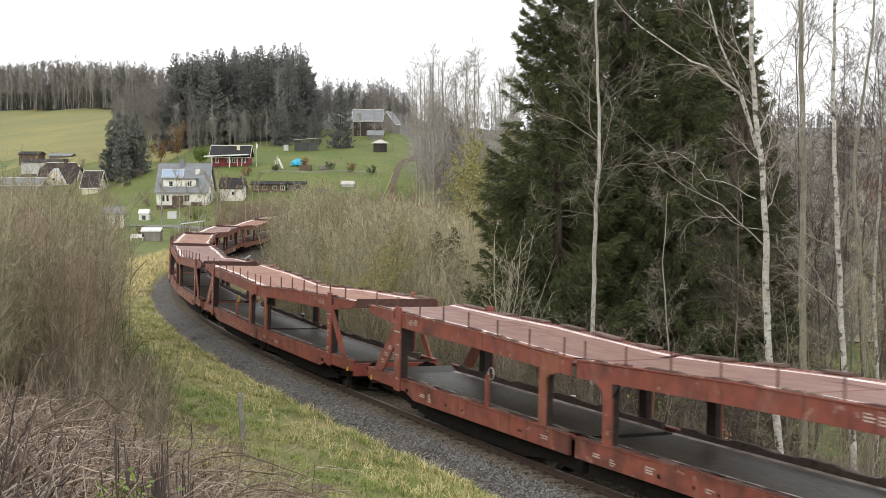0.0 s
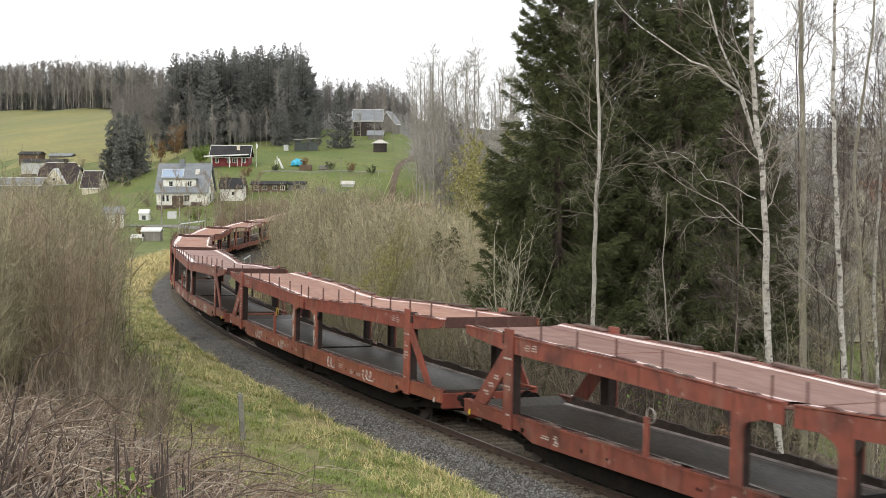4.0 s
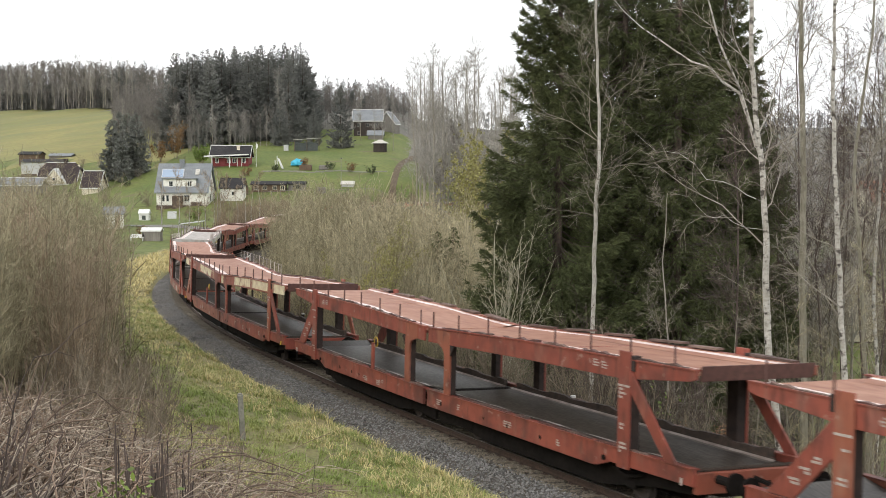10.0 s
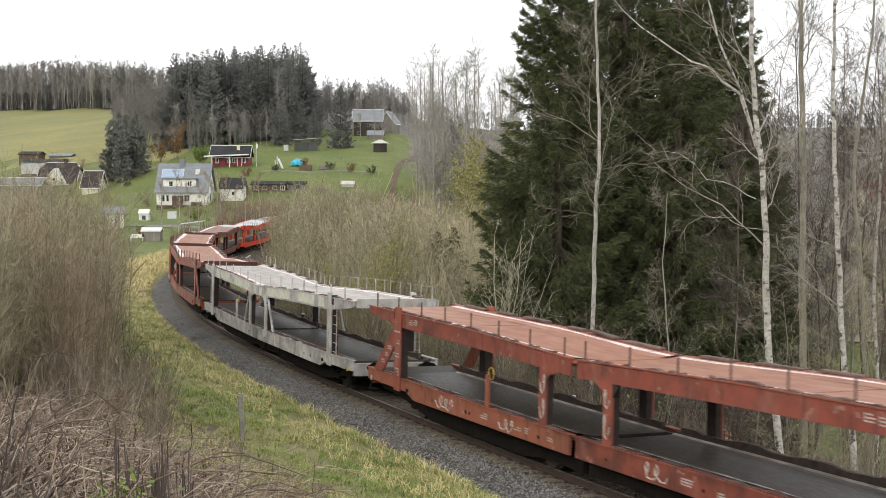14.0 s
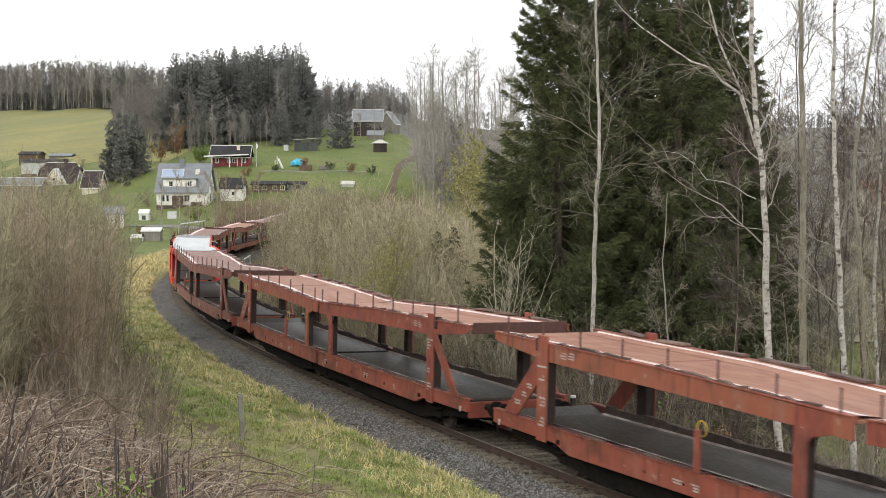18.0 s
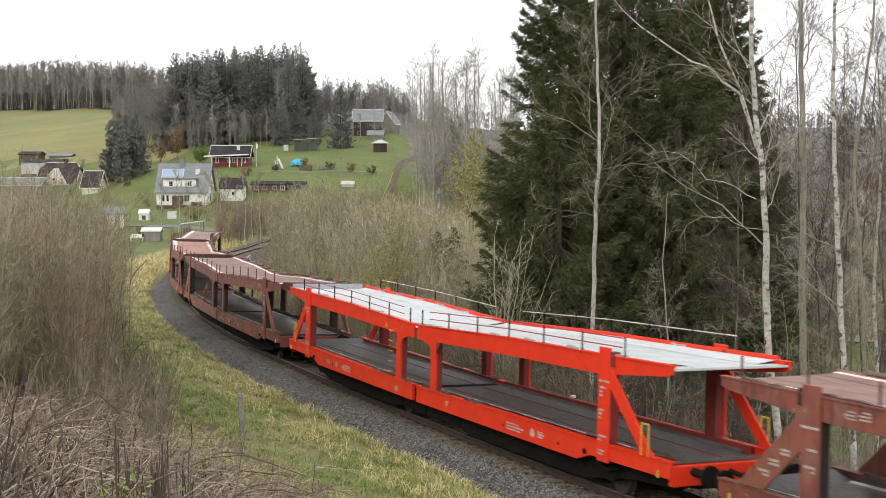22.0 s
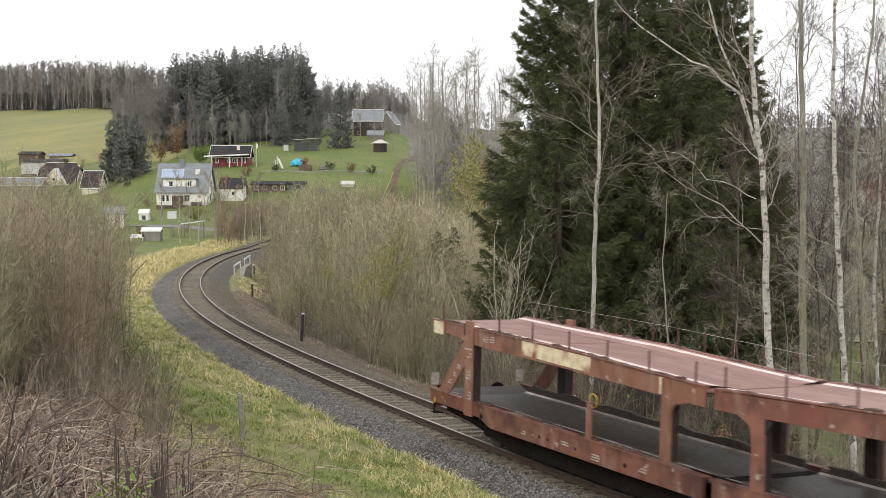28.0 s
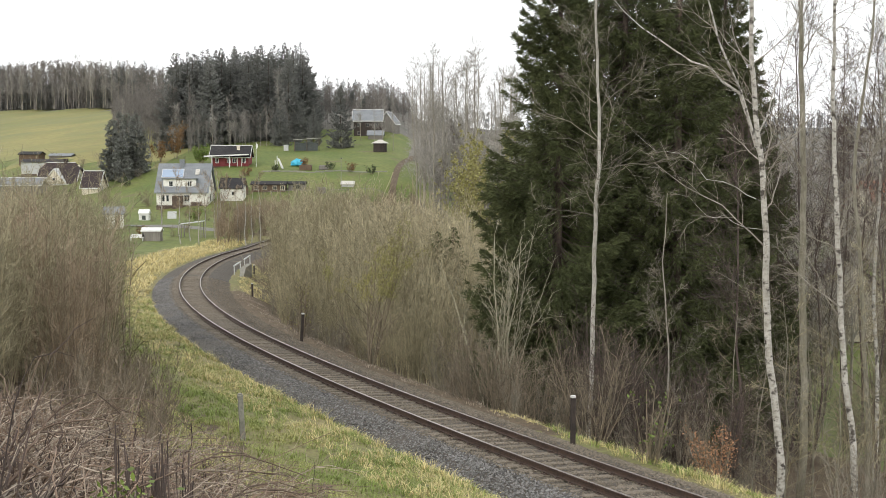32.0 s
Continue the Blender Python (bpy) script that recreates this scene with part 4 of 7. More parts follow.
    part("foot_step", box_bm(HALF - 0.3, HALF - 0.02, 1.2, 1.45, 0.55, 0.58, bm=box_bm(HALF - 0.18, HALF - 0.14, 1.4, 1.44, 0.58, 0.9)), M_UNDER, w, "dark shunter's step")
    if handbrake and style != "bright":
        part("handbrake_post", box_bm(4.15, 4.3, Y - 0.05, Y + 0.03, 1.16, 1.98, 0.01), body, w)
        part("handbrake_wheel", ring_bm((4.22, Y - 0.1, 2.0), 0.15, 0.016), M_STEELSTRIP if style in ("rust", "brown") else M_YELLOW, w, "round handbrake wheel")
    if tail:
        for side in (1, -1):
            part("tail_plate", box_bm(HALF + 0.02, HALF + 0.045, side * 1.32 - 0.11, side * 1.32 + 0.11, 1.3, 1.62), M_GRAFFITI, w, "white tail marker plate")
    for u in (2.0, 9.75):
        wheelset(w, u)
    return w


WAGON_PITCH, SPEED, GAIN = 26.36, 15.475, 0.0129
MID_AT_23 = 6.35
HALVES = []


def build_train():
    plan = {-6: ("red", ((3.2, 6.4), (6.7, 9.7), (10.4, 12.4), (0.2, 1.0)), True), -4: ("grey", ((0.3, 4.9), (6.0, 8.1), (8.6, 9.3)), True), 0: ("bright", (), True),
            3: ("worn", ((3.2, 7.2), (7.9, 8.5), (11.0, 12.2)), True)}
    cycle = {-13: "rust", -12: "red", -11: "rust", -10: "red", -9: "rust", -8: "red", -7: "red", -5: "red", -3: "red", -2: "red", -1: "rust", 1: "rust", 2: "red"}
    made = {}
    for n in range(-13, 4):
        style, patches, tall = plan.get(n, (cycle.get(n, "rust"), (), False))
        for which in (1, -1):
            tall = plan.get(n, (0, 0, False))[2] and not (n == -6 and which < 0)
            if n == -6 and which > 0:
                patches = ((2.2, 6.8), (10.3, 12.4))
            elif n == 3:
                patches = ((11.7, 12.3), (4.2, 7.3), (0.9, 1.6)) if which > 0 else ()
            elif n == -6:
                patches = plan[n][1]
            marks = 1 if n in (-10, -9, -5) else (2 if n % 3 == 0 else 0)
            key = (style, patches, tall, n == 3 and which > 0, which > 0, marks)
            if key not in made:
                made[key] = w = half_wagon(style, patches, tall, n == 3 and which > 0, which > 0, marks, which)
            else:
                w = copy_thing(made[key], Matrix())
            HALVES.append((w, n, which))


build_train()


def rolled(t):
    """Metres rolled since 23 s; the train slowly gathers speed."""
    surge = np.interp(t, [0, 8, 10, 14, 17, 19, 22, 25, 27.5, 29], [0, 0, 0.08, 0.02, 0.18, 0.3, 0.3, 0.22, 0.02, -0.62])
    return SPEED * (t - 23) + GAIN * (t - 23) ** 2 + float(surge)


def half_pose(n, which, t):
    mid = MID_AT_23 + WAGON_PITCH * n - rolled(t)
    a, b = on_track(mid + which * 2.0), on_track(mid + which * 9.75)
    x = (b - a).normalized()
    y = Vector((0, 0, 1)).cross(x).normalized()
    y = (y + Vector((0, 0, which * CANT))).normalized()
    y = (y - x * y.dot(x)).normalized()
    m = Matrix((x, y, x.cross(y))).transposed().to_4x4()
    m.translation = a - x * 2.0
    return m


def motions():
    """The train rolls towards and past the camera at a nearly even speed, its wheels turning."""
    rows_t = [0.5 * i for i in range(65)]
    wheel_t = [i / 30 for i in range(int(SECONDS * 30) + 1)]
    for w, n, which in HALVES:
        walk(w, [(t, half_pose(n, which, t)) for t in rows_t])
        for axle in [c for c in w.children if c.name.startswith("axle") and not c.name.startswith("axle_")]:
            u = axle.location.x
            walk(axle, [(t, Matrix.Translation((u, 0, 0.37)) @ Matrix.Rotation(-which * rolled(t) / 0.37, 4, "Y")) for t in wheel_t])


# ---- buildings ----
M_WHITEWALL = material("white_render", [(0.84, 0.83, 0.78), (0.78, 0.76, 0.7), (0.66, 0.63, 0.57)], 0.85, 2.0, 0.3, bump=0.1)
M_CREAMWALL = material("cream_render", [(0.76, 0.7, 0.56), (0.7, 0.63, 0.5), (0.58, 0.51, 0.4)], 0.85, 2.0, 0.3, bump=0.1)
M_PLINTH = material("dark_brown_plinth", [(0.1, 0.07, 0.055), (0.13, 0.095, 0.075), (0.07, 0.055, 0.045)], 0.85, 3.0, 0.5, bump=0.2)
M_REDWOOD = material("red_painted_boards", [(0.19, 0.03, 0.034), (0.22, 0.042, 0.042), (0.13, 0.026, 0.028)], 0.7, 2.0, 0.5, bump=0.3, stretch=(6, 6, 0.5))
M_BROWNWOOD = material("brown_boards", [(0.13, 0.085, 0.055), (0.17, 0.12, 0.08), (0.09, 0.065, 0.05)], 0.8, 2.0, 0.5, bump=0.3, stretch=(6, 6, 0.5))
M_GREYWOOD = material("silvered_boards", [(0.22, 0.2, 0.18), (0.28, 0.26, 0.23), (0.15, 0.135, 0.12)], 0.85, 2.0, 0.5, bump=0.3, stretch=(6, 6, 0.5))
M_SLATE = material("grey_slate_roof", [(0.2, 0.215, 0.23), (0.26, 0.275, 0.285), (0.15, 0.16, 0.17)], 0.6, 3.0, 0.3, bump=0.3, stretch=(2, 2, 6))
M_DARKROOF = material("dark_roof_sheet", [(0.04, 0.038, 0.04), (0.058, 0.055, 0.055), (0.028, 0.027, 0.028)], 0.85, 3.0, 0.4, bump=0.2, specular=0.2)
M_BROWNROOF = material("brown_roof_tile", [(0.055, 0.042, 0.041), (0.075, 0.057, 0.054), (0.042, 0.034, 0.033)], 0.85, 3.0, 0.3, bump=0.3, specular=0.2)
M_REDROOF = material("orange_roof_tile", [(0.4, 0.14, 0.08), (0.45, 0.18, 0.1), (0.3, 0.1, 0.06)], 0.8, 3.0, 0.3, bump=0.3)
M_PALEROOF = material("pale_felt_roof", [(0.6, 0.58, 0.52), (0.52, 0.5, 0.45), (0.45, 0.42, 0.38)], 0.8, 3.0, 0.3, bump=0.1)
M_TRIM = material("white_painted_trim", [(0.78, 0.78, 0.76), (0.72, 0.72, 0.7), (0.66, 0.65, 0.62)], 0.6, 3.0, 0.5, bump=0.03)
M_PANE = glass("window_pane")
M_SOLAR = glass("solar_glass", (0.32, 0.4, 0.52))
M_TARP = material("blue_tarpaulin", [(0.05, 0.42, 0.6), (0.08, 0.5, 0.68), (0.04, 0.33, 0.5)], 0.5, 4.0, 1.0, bump=0.3)
M_DARKTARP = material("dark_green_tarpaulin", [(0.05, 0.06, 0.055), (0.08, 0.09, 0.085), (0.035, 0.04, 0.04)], 0.6, 4.0, 0.6, bump=0.5)
M_CONCRETE = material("weathered_concrete", [(0.26, 0.25, 0.21), (0.32, 0.31, 0.27), (0.17, 0.17, 0.13)], 0.9, 14, 3, bump=0.5)
M_PAINTGREY = material("pale_grey_paint", [(0.5, 0.51, 0.5), (0.56, 0.56, 0.55), (0.42, 0.42, 0.41)], 0.7, 4, 1, bump=0.1)
M_DARKWOOD = material("tarred_post_wood", [(0.045, 0.035, 0.03), (0.065, 0.05, 0.042), (0.03, 0.025, 0.022)], 0.85, 12, 3, bump=0.4)
M_ROAD = material("grey_lane", [(0.2, 0.19, 0.18), (0.24, 0.23, 0.21), (0.15, 0.14, 0.13)], 0.9, 3, 0.3, bump=0.2)
M_POLE = material("grey_weathered_pole", [(0.3, 0.28, 0.25), (0.36, 0.34, 0.31), (0.22, 0.2, 0.18)], 0.85, 8, 2, bump=0.3)


def window(parent, x, y, z, w, h, frame_mat, bars=1, face=(0, -1)):
    """A window set in a wall that faces -y, or +x: frame, pane and glazing bars."""
    f = part("window", bmesh.new(), None, parent)
    bm = bmesh.new()
    t = 0.09
    for a, b, c, e in ((-w / 2, w / 2, h / 2 - t, h / 2), (-w / 2, w / 2, -h / 2, -h / 2 + t), (-w / 2, -w / 2 + t, -h / 2, h / 2), (w / 2 - t, w / 2, -h / 2, h / 2)):
        box_bm(a, b, -0.05, 0.03, c, e, bm=bm)
    for i in range(bars):
        u = -w / 2 + w * (i + 1) / (bars + 1)
        box_bm(u - 0.03, u + 0.03, -0.045, 0.03, -h / 2 + t, h / 2 - t, bm=bm)
    bm.to_mesh(f.data)
    bm.free()
    f.data.materials.append(frame_mat)
    f.matrix_basis = pose(x, y, z, 0, 0, 0 if face == (0, -1) else 90)
    part("pane", box_bm(-w / 2 + t, w / 2 - t, -0.028, 0.0, -h / 2 + t, h / 2 - t), M_PANE, f)
    return f


def house(name, label, category, x, y, z, length, depth, wall_h, roof_h, wall, roof, trim=None, turn=0, over=0.35, plinth=0.0, hip=0.0, gable=None, group=""):
    """A gabled house: ridge along its own x, front towards -y; a thing with walls, roof slabs and trim."""
    h = tagged(empty(name, (x, y, z), turn), label, category, group=group)
    L, D = length / 2, depth / 2
    gable = gable or wall
    p0 = plinth
    if plinth:
        part("plinth", box_bm(-L - 0.03, L + 0.03, -D - 0.03, D + 0.03, -1.5, plinth), M_PLINTH, h)
    else:
        part("plinth", box_bm(-L + 0.02, L - 0.02, -D + 0.02, D - 0.02, -1.5, 0.02), M_PLINTH, h)
    part("wall", box_bm(-L, L, -D, -D + 0.3, p0, wall_h), wall, h)
    part("wall", box_bm(-L, L, D - 0.3, D, p0, wall_h), wall, h)
    for sx in (-1, 1):
        bm = bmesh.new()
        pts = [(-D + 0.301, p0), (D - 0.301, p0), (D - 0.301, wall_h), (0, wall_h + roof_h * (D - 0.3) / D), (-D + 0.301, wall_h)]
        vs = [bm.verts.new((sx * L, a, b)) for a, b in pts]
        ws = [bm.verts.new((sx * (L - 0.3), a, b)) for a, b in pts]
        bm.faces.new(vs), bm.faces.new(ws)
        for i in range(5):
            bm.faces.new((vs[i], vs[(i + 1) % 5], ws[(i + 1) % 5], ws[i]))
        bmesh.ops.recalc_face_normals(bm, faces=bm.faces)
        part("gable_wall", bm, gable, h)
    sl = roof_h / D
    for sy in (-1, 1):
        bm = bmesh.new()
        oL = L + over
        e_y, e_z = sy * (D + over), wall_h - sl * over
        cut = hip * D
        top = [(-oL + hip * 1.0, 0, wall_h + roof_h), (oL - hip * 1.0, 0, wall_h + roof_h)]
        if hip:
            c = 0.35
            a_y, a_z = sy * D * c, wall_h + roof_h * (1 - c)
            pts = [(-oL, e_y, e_z), (oL, e_y, e_z), (oL, a_y, a_z), top[1], top[0], (-oL, a_y, a_z)]
        else:
            pts = [(-oL, e_y, e_z), (oL, e_y, e_z), top[1], top[0]]
        vs = [bm.verts.new((a, b, c + 0.04)) for a, b, c in pts]
        ws = [bm.verts.new((a, b, c + 0.2)) for a, b, c in pts]
        bm.faces.new(vs), bm.faces.new(ws)
        for i in range(len(pts)):
            j = (i + 1) % len(pts)
            bm.faces.new((vs[i], vs[j], ws[j], ws[i]))
        bmesh.ops.recalc_face_normals(bm, faces=bm.faces)
        part("roof_slope", bm, roof, h)
        if trim:
            part("gutter", box_bm(-oL, oL, e_y - 0.07, e_y + 0.07, e_z - 0.03, e_z + 0.17), trim, h)
    if hip:
        for sx in (-1, 1):
            bm = bmesh.new()
            c = 0.35
            oL = L + over
            pts = [(sx * oL, -D * c, wall_h + roof_h * (1 - c)), (sx * oL, D * c, wall_h + roof_h * (1 - c)), (sx * (oL - hip), 0, wall_h + roof_h)]
            vs = [bm.verts.new((a, b, e + 0.04)) for a, b, e in pts]
            ws = [bm.verts.new((a, b, e + 0.205)) for a, b, e in pts]
            bm.faces.new(vs), bm.faces.new(ws)
            for i in range(3):
                bm.faces.new((vs[i], vs[(i + 1) % 3], ws[(i + 1) % 3], ws[i]))
            bmesh.ops.recalc_face_normals(bm, faces=bm.faces)
            part("roof_hip", bm, roof, h)
    if trim:
        oL = L + over
        for sx in (-1, 1):
            for sy in (-1, 1):
                ys, zs = [0, sy * (D + over)], [wall_h + roof_h, wall_h - sl * over]
                if hip:
                    ys[0], zs[0] = sy * D * 0.35, wall_h + roof_h * 0.65
                bm = bmesh.new()
                vs = [bm.verts.new((sx * oL + dx, ys[i], zs[i] + dz)) for i in (0, 1) for dx in (0.01 * sx, 0.07 * sx) for dz in (0.0, 0.27)]
                for q in ((0, 1, 5, 4), (2, 3, 7, 6), (0, 2, 6, 4), (1, 3, 7, 5), (0, 1, 3, 2), (4, 5, 7, 6)):
                    bm.faces.new([vs[i] for i in q])
                bmesh.ops.recalc_face_normals(bm, faces=bm.faces)
                part("bargeboard", bm, trim, h)
        part("ridge_cap", box_bm(-oL + hip, oL - hip, -0.16, 0.16, wall_h + roof_h + 0.12, wall_h + roof_h + 0.26), trim, h)
    return h


def chimney(h, x, y, z0, z1, mat, w=0.6):
    part("chimney", box_bm(x - w / 2, x + w / 2, y - w / 2, y + w / 2, z0, z1, bm=box_bm(x - w / 2 - 0.06, x + w / 2 + 0.06, y - w / 2 - 0.06, y + w / 2 + 0.06, z1 + 0.002, z1 + 0.12)), mat, h)


# white house by the line
h = house("house", "white rendered house with steep slate roof and solar panel", "house", -44.6, 228.0, -3.5, 8.6, 8.0, 2.95, 4.5, M_WHITEWALL, M_SLATE, None, plinth=0.55)
chimney(h, -0.55, -0.3, 6.2, 8.2, M_SLATE, 0.75)
part("dormer_wall", box_bm(-3.2, 2.3, -3.45, -1.2, 3.3, 5.0), M_WHITEWALL, h)
part("dormer_roof", prism_bm([(-3.5, 5.002), (2.6, 5.002), (2.6, 5.2), (-3.5, 5.2)], -3.75, -0.6), M_SLATE, h, "flat dormer roof")
for wx, ww in ((-1.9, 0.75), (1.3, 0.75)):
    window(h, wx, -3.46, 4.2, ww, 1.0, M_TRIM, 1)
for wx in (-3.1, -2.4):
    window(h, wx, -4.01, 1.75, 0.55, 1.2, M_TRIM, 0)
window(h, 0.9, -4.01, 1.75, 1.0, 1.2, M_TRIM, 1)
for wz, ww in ((1.75, 1.3), (4.2, 1.1)):
    window(h, 4.31, -0.6, wz, ww, 1.3, M_TRIM, 1, (1, 0))
sl = math.degrees(math.atan2(4.5, 4.0))
panel = part("solar_panel", box_bm(-1.8, 1.8, -0.85, 0.85, 0, 0.08), M_SOLAR, h, "pale blue solar panel", pose(-1.9, -1.62, 2.95 + 4.5 * (1 - 1.62 / 4) + 0.3, sl, 0, 0))
part("panel_frame", box_bm(-1.86, 1.86, -0.91, 0.91, -0.02, 0.06), M_TRIM, panel)
part("skylight", box_bm(-0.35, 0.35, -0.6, 0.6, 0, 0.1), M_PALEROOF, h, "roof window", pose(2.3, -1.4, 2.95 + 4.5 * (1 - 1.4 / 4) + 0.28, sl, 0, 0))
part("cellar_door", box_bm(1.6, 3.4, -4.09, -4.04, -0.9, 1.1), M_PLINTH, h)
part("porch", box_bm(-1.4, 0.2, -5.2, -4.04, -1.0, 2.2), M_PLINTH, h, "dark brick entrance porch")
# annex and garden huts beside it
h = house("garage", "small white outbuilding with dark gabled roof", "outbuilding", -36.9, 231, -2.4, 3.9, 4.0, 2.3, 1.5, M_WHITEWALL, M_DARKROOF, None, over=0.3)
window(h, 0.3, -2.01, 1.3, 0.6, 0.7, M_TRIM, 0)
h = house("garden_hut", "long low wooden garden hut with dark felt roof", "hut", -31.6, 239, -1.6, 6.0, 3.0, 1.8, 0.45, M_BROWNWOOD, M_DARKROOF, None, over=0.3)
for wx in (-2.2, -0.6, 1.2, 2.6):
    window(h, wx, -1.51, 1.2, 0.8, 0.8, M_CREAMWALL, 1)
h = house("garden_hut", "weathered grey garden shed beside the hut", "hut", -26.6, 240, -1.4, 3.0, 2.6, 1.6, 0.35, M_GREYWOOD, M_DARKROOF, None, over=0.2)
window(h, 0, -1.31, 1.1, 1.4, 0.7, M_DARKTARP, 2)
h = house("tool_shed", "small pale grey tool shed on the lawn", "shed", -17.6, 243, -0.95, 2.3, 2.0, 1.0, 0.5, M_PAINTGREY, M_PALEROOF, None, over=0.15)
# red cottage
h = house("cottage", "red wooden cottage with white trim and dark roof", "cottage", -42.6, 265.5, 3.1, 7.4, 5.0, 2.0, 2.0, M_REDWOOD, M_DARKROOF, M_TRIM, over=0.4)
for wx in (-2.6, -0.2, 0.9):
    window(h, wx, -2.51, 1.15, 0.75, 1.0, M_TRIM, 1)
window(h, 2.7, -2.51, 1.2, 1.0, 1.1, M_TRIM, 2)
part("cottage_door", box_bm(1.55, 2.3, -2.56, -2.51, 0.05, 1.9, 0.01), M_REDWOOD, h)
part("door_surround", box_bm(1.45, 1.55, -2.58, -2.51, 0.0, 2.0, bm=box_bm(2.3, 2.4, -2.58, -2.51, 0.0, 2.0)), M_TRIM, h)
part("porch_roof", prism_bm([(-4.9, 1.95), (4.0, 2.3), (4.0, 2.45), (-4.9, 2.1)], -4.1, -2.5), M_DARKROOF, h)
part("porch_fascia", prism_bm([(-4.9, 1.9), (4.0, 2.25), (4.0, 2.5), (-4.9, 2.15)], -4.2, -4.105), M_TRIM, h)
for px_ in (-3.4, 0.1):
    part("porch_post", box_bm(px_, px_ + 0.14, -4.1, -3.96, -0.6, 2.05), M_TRIM, h)
chimney(h, 1.5, -0.9, 3.0, 4.0, M_CREAMWALL, 0.6)
# house on the hill, with a wing
h = house("house", "old grey wooden hillside house with pale grey roof", "house", -18.9, 334, 9.2, 7.0, 7.0, 4.4, 2.6, M_DARKWOOD, M_SLATE, M_TRIM, over=0.4)
for wx in (-2.2, 0.0, 2.2):
    window(h, wx, -3.51, 3.2, 0.9, 1.0, M_GREYWOOD, 1)
    window(h, wx, -3.51, 1.2, 0.8, 0.9, M_GREYWOOD, 1)
chimney(h, -2.6, 0, 5.6, 7.0, M_PALEROOF, 0.7)
house("house", "grey gabled hillside house behind its neighbour", "house", -14.0, 343, 9.6, 3.2, 4.5, 3.4, 2.8, M_GREYWOOD, M_SLATE, M_TRIM, turn=70, over=0.3)
h = house("garden_wall_house", "low grey wooden outbuilding below the hillside house", "outbuilding", -16.5, 324, 7.4, 3.6, 4.0, 2.4, 1.0, M_GREYWOOD, M_SLATE, None, over=0.3)
# jerkin-head house and its neighbours at the foot of the pasture
h = house("house", "cream house with brown half-hipped roof and white trim", "house", -83.0, 286, -3.3, 8.0, 8.0, 2.6, 4.1, M_CREAMWALL, M_BROWNROOF, M_TRIM, over=0.4, hip=1.3)
part("dormer_gable", prism_bm([(-2.7, 2.4), (2.1, 2.4), (-0.3, 5.4)], -4.6, -2.2), M_CREAMWALL, h)
for sx in (-1, 1):
    part("dormer_slope", prism_bm([(-0.3, 5.45), (-0.3, 5.68), (-0.3 + sx * 2.85, 2.25), (-0.3 + sx * 2.85, 2.02)], -4.9, -1.2), M_TRIM, h)
window(h, -0.3, -4.61, 3.3, 0.7, 0.8, M_TRIM, 1)
chimney(h, 1.0, 0, 5.8, 7.6, M_BROWNROOF, 0.8)
window(h, 4.11, -0.5, 4.0, 1.0, 1.0, M_TRIM, 1, (1, 0))
h = house("house", "small cream house with brown gabled roof", "house", -70.1, 264, -3.4, 3.4, 6.4, 2.4, 3.0, M_CREAMWALL, M_BROWNROOF, M_TRIM, over=0.3)
window(h, 1.71, -0.5, 2.0, 0.8, 1.0, M_TRIM, 1, (1, 0))
h = house("barn", "long grey shed with a low felt roof", "barn", -87.5, 274, -3.3, 8.5, 5.0, 2.4, 1.3, M_GREYWOOD, M_SLATE, M_TRIM, over=0.3)
h = house("shed", "pale grey rendered shed with a flat roof", "shed", -93.0, 307, 0.7, 9.5, 5.0, 2.7, 0.5, M_PAINTGREY, M_DARKROOF, None, over=0.3)
h = house("shed", "red-brown wooden stable with a low dark roof", "shed", -104.0, 333, 2.6, 5.0, 5.0, 2.4, 0.6, M_BROWNWOOD, M_DARKROOF, None, over=0.3)
h = house("shed", "low grey shed with a sheet roof", "shed", -97.5, 337, 2.8, 5.5, 4.0, 1.8, 0.5, M_GREYWOOD, M_SLATE, None, over=0.3)
house("shed", "low weathered shed at the field edge", "shed", -80.5, 318, 1.9, 5.0, 3.0, 1.6, 0.4, M_GREYWOOD, M_PALEROOF, None, over=0.2)
# hut near the line and small garden things
h = house("garden_hut", "small white garden hut with grey roof", "hut", -47.2, 188, -4.6, 2.7, 2.4, 2.1, 0.8, M_WHITEWALL, M_SLATE, None, over=0.25, turn=12)
part("hut_door", box_bm(0.2, 0.9, -1.25, -1.2, 0.1, 1.8), M_BROWNWOOD, h)
h = house("dog_kennel", "small white kennel on the lawn", "kennel", -46.2, 203, -4.3, 1.5, 1.3, 1.0, 0.5, M_TRIM, M_TRIM, None, over=0.1)
part("opening", box_bm(-0.3, 0.3, -0.66, -0.64, 0.1, 0.75), M_DARKTARP, h)
tagged(part("leaning_board", box_bm(-0.7, 0.7, -0.05, 0.05, 0, 1.2), M_PAINTGREY, None, "", pose(-42.6, 206, ground_at(-42.6, 206), -20, 0, 5)), "pale board leaning on the lawn", "board")
# far right: houses down in the valley
h = house("house", "house with orange tiled roof among the trees", "house", 51.5, 152, -4.5, 8, 8, 3.5, 4.0, M_CREAMWALL, M_REDROOF, None, turn=25)
h = house("house", "pinkish rendered house below the embankment", "house", 30.2, 99, -7.3, 5, 6, 3.6, 2.6, M_CREAMWALL, M_BROWNROOF, None, turn=80)
window(h, -1.0, -3.01, 2.0, 0.9, 1.1, M_TRIM, 1)


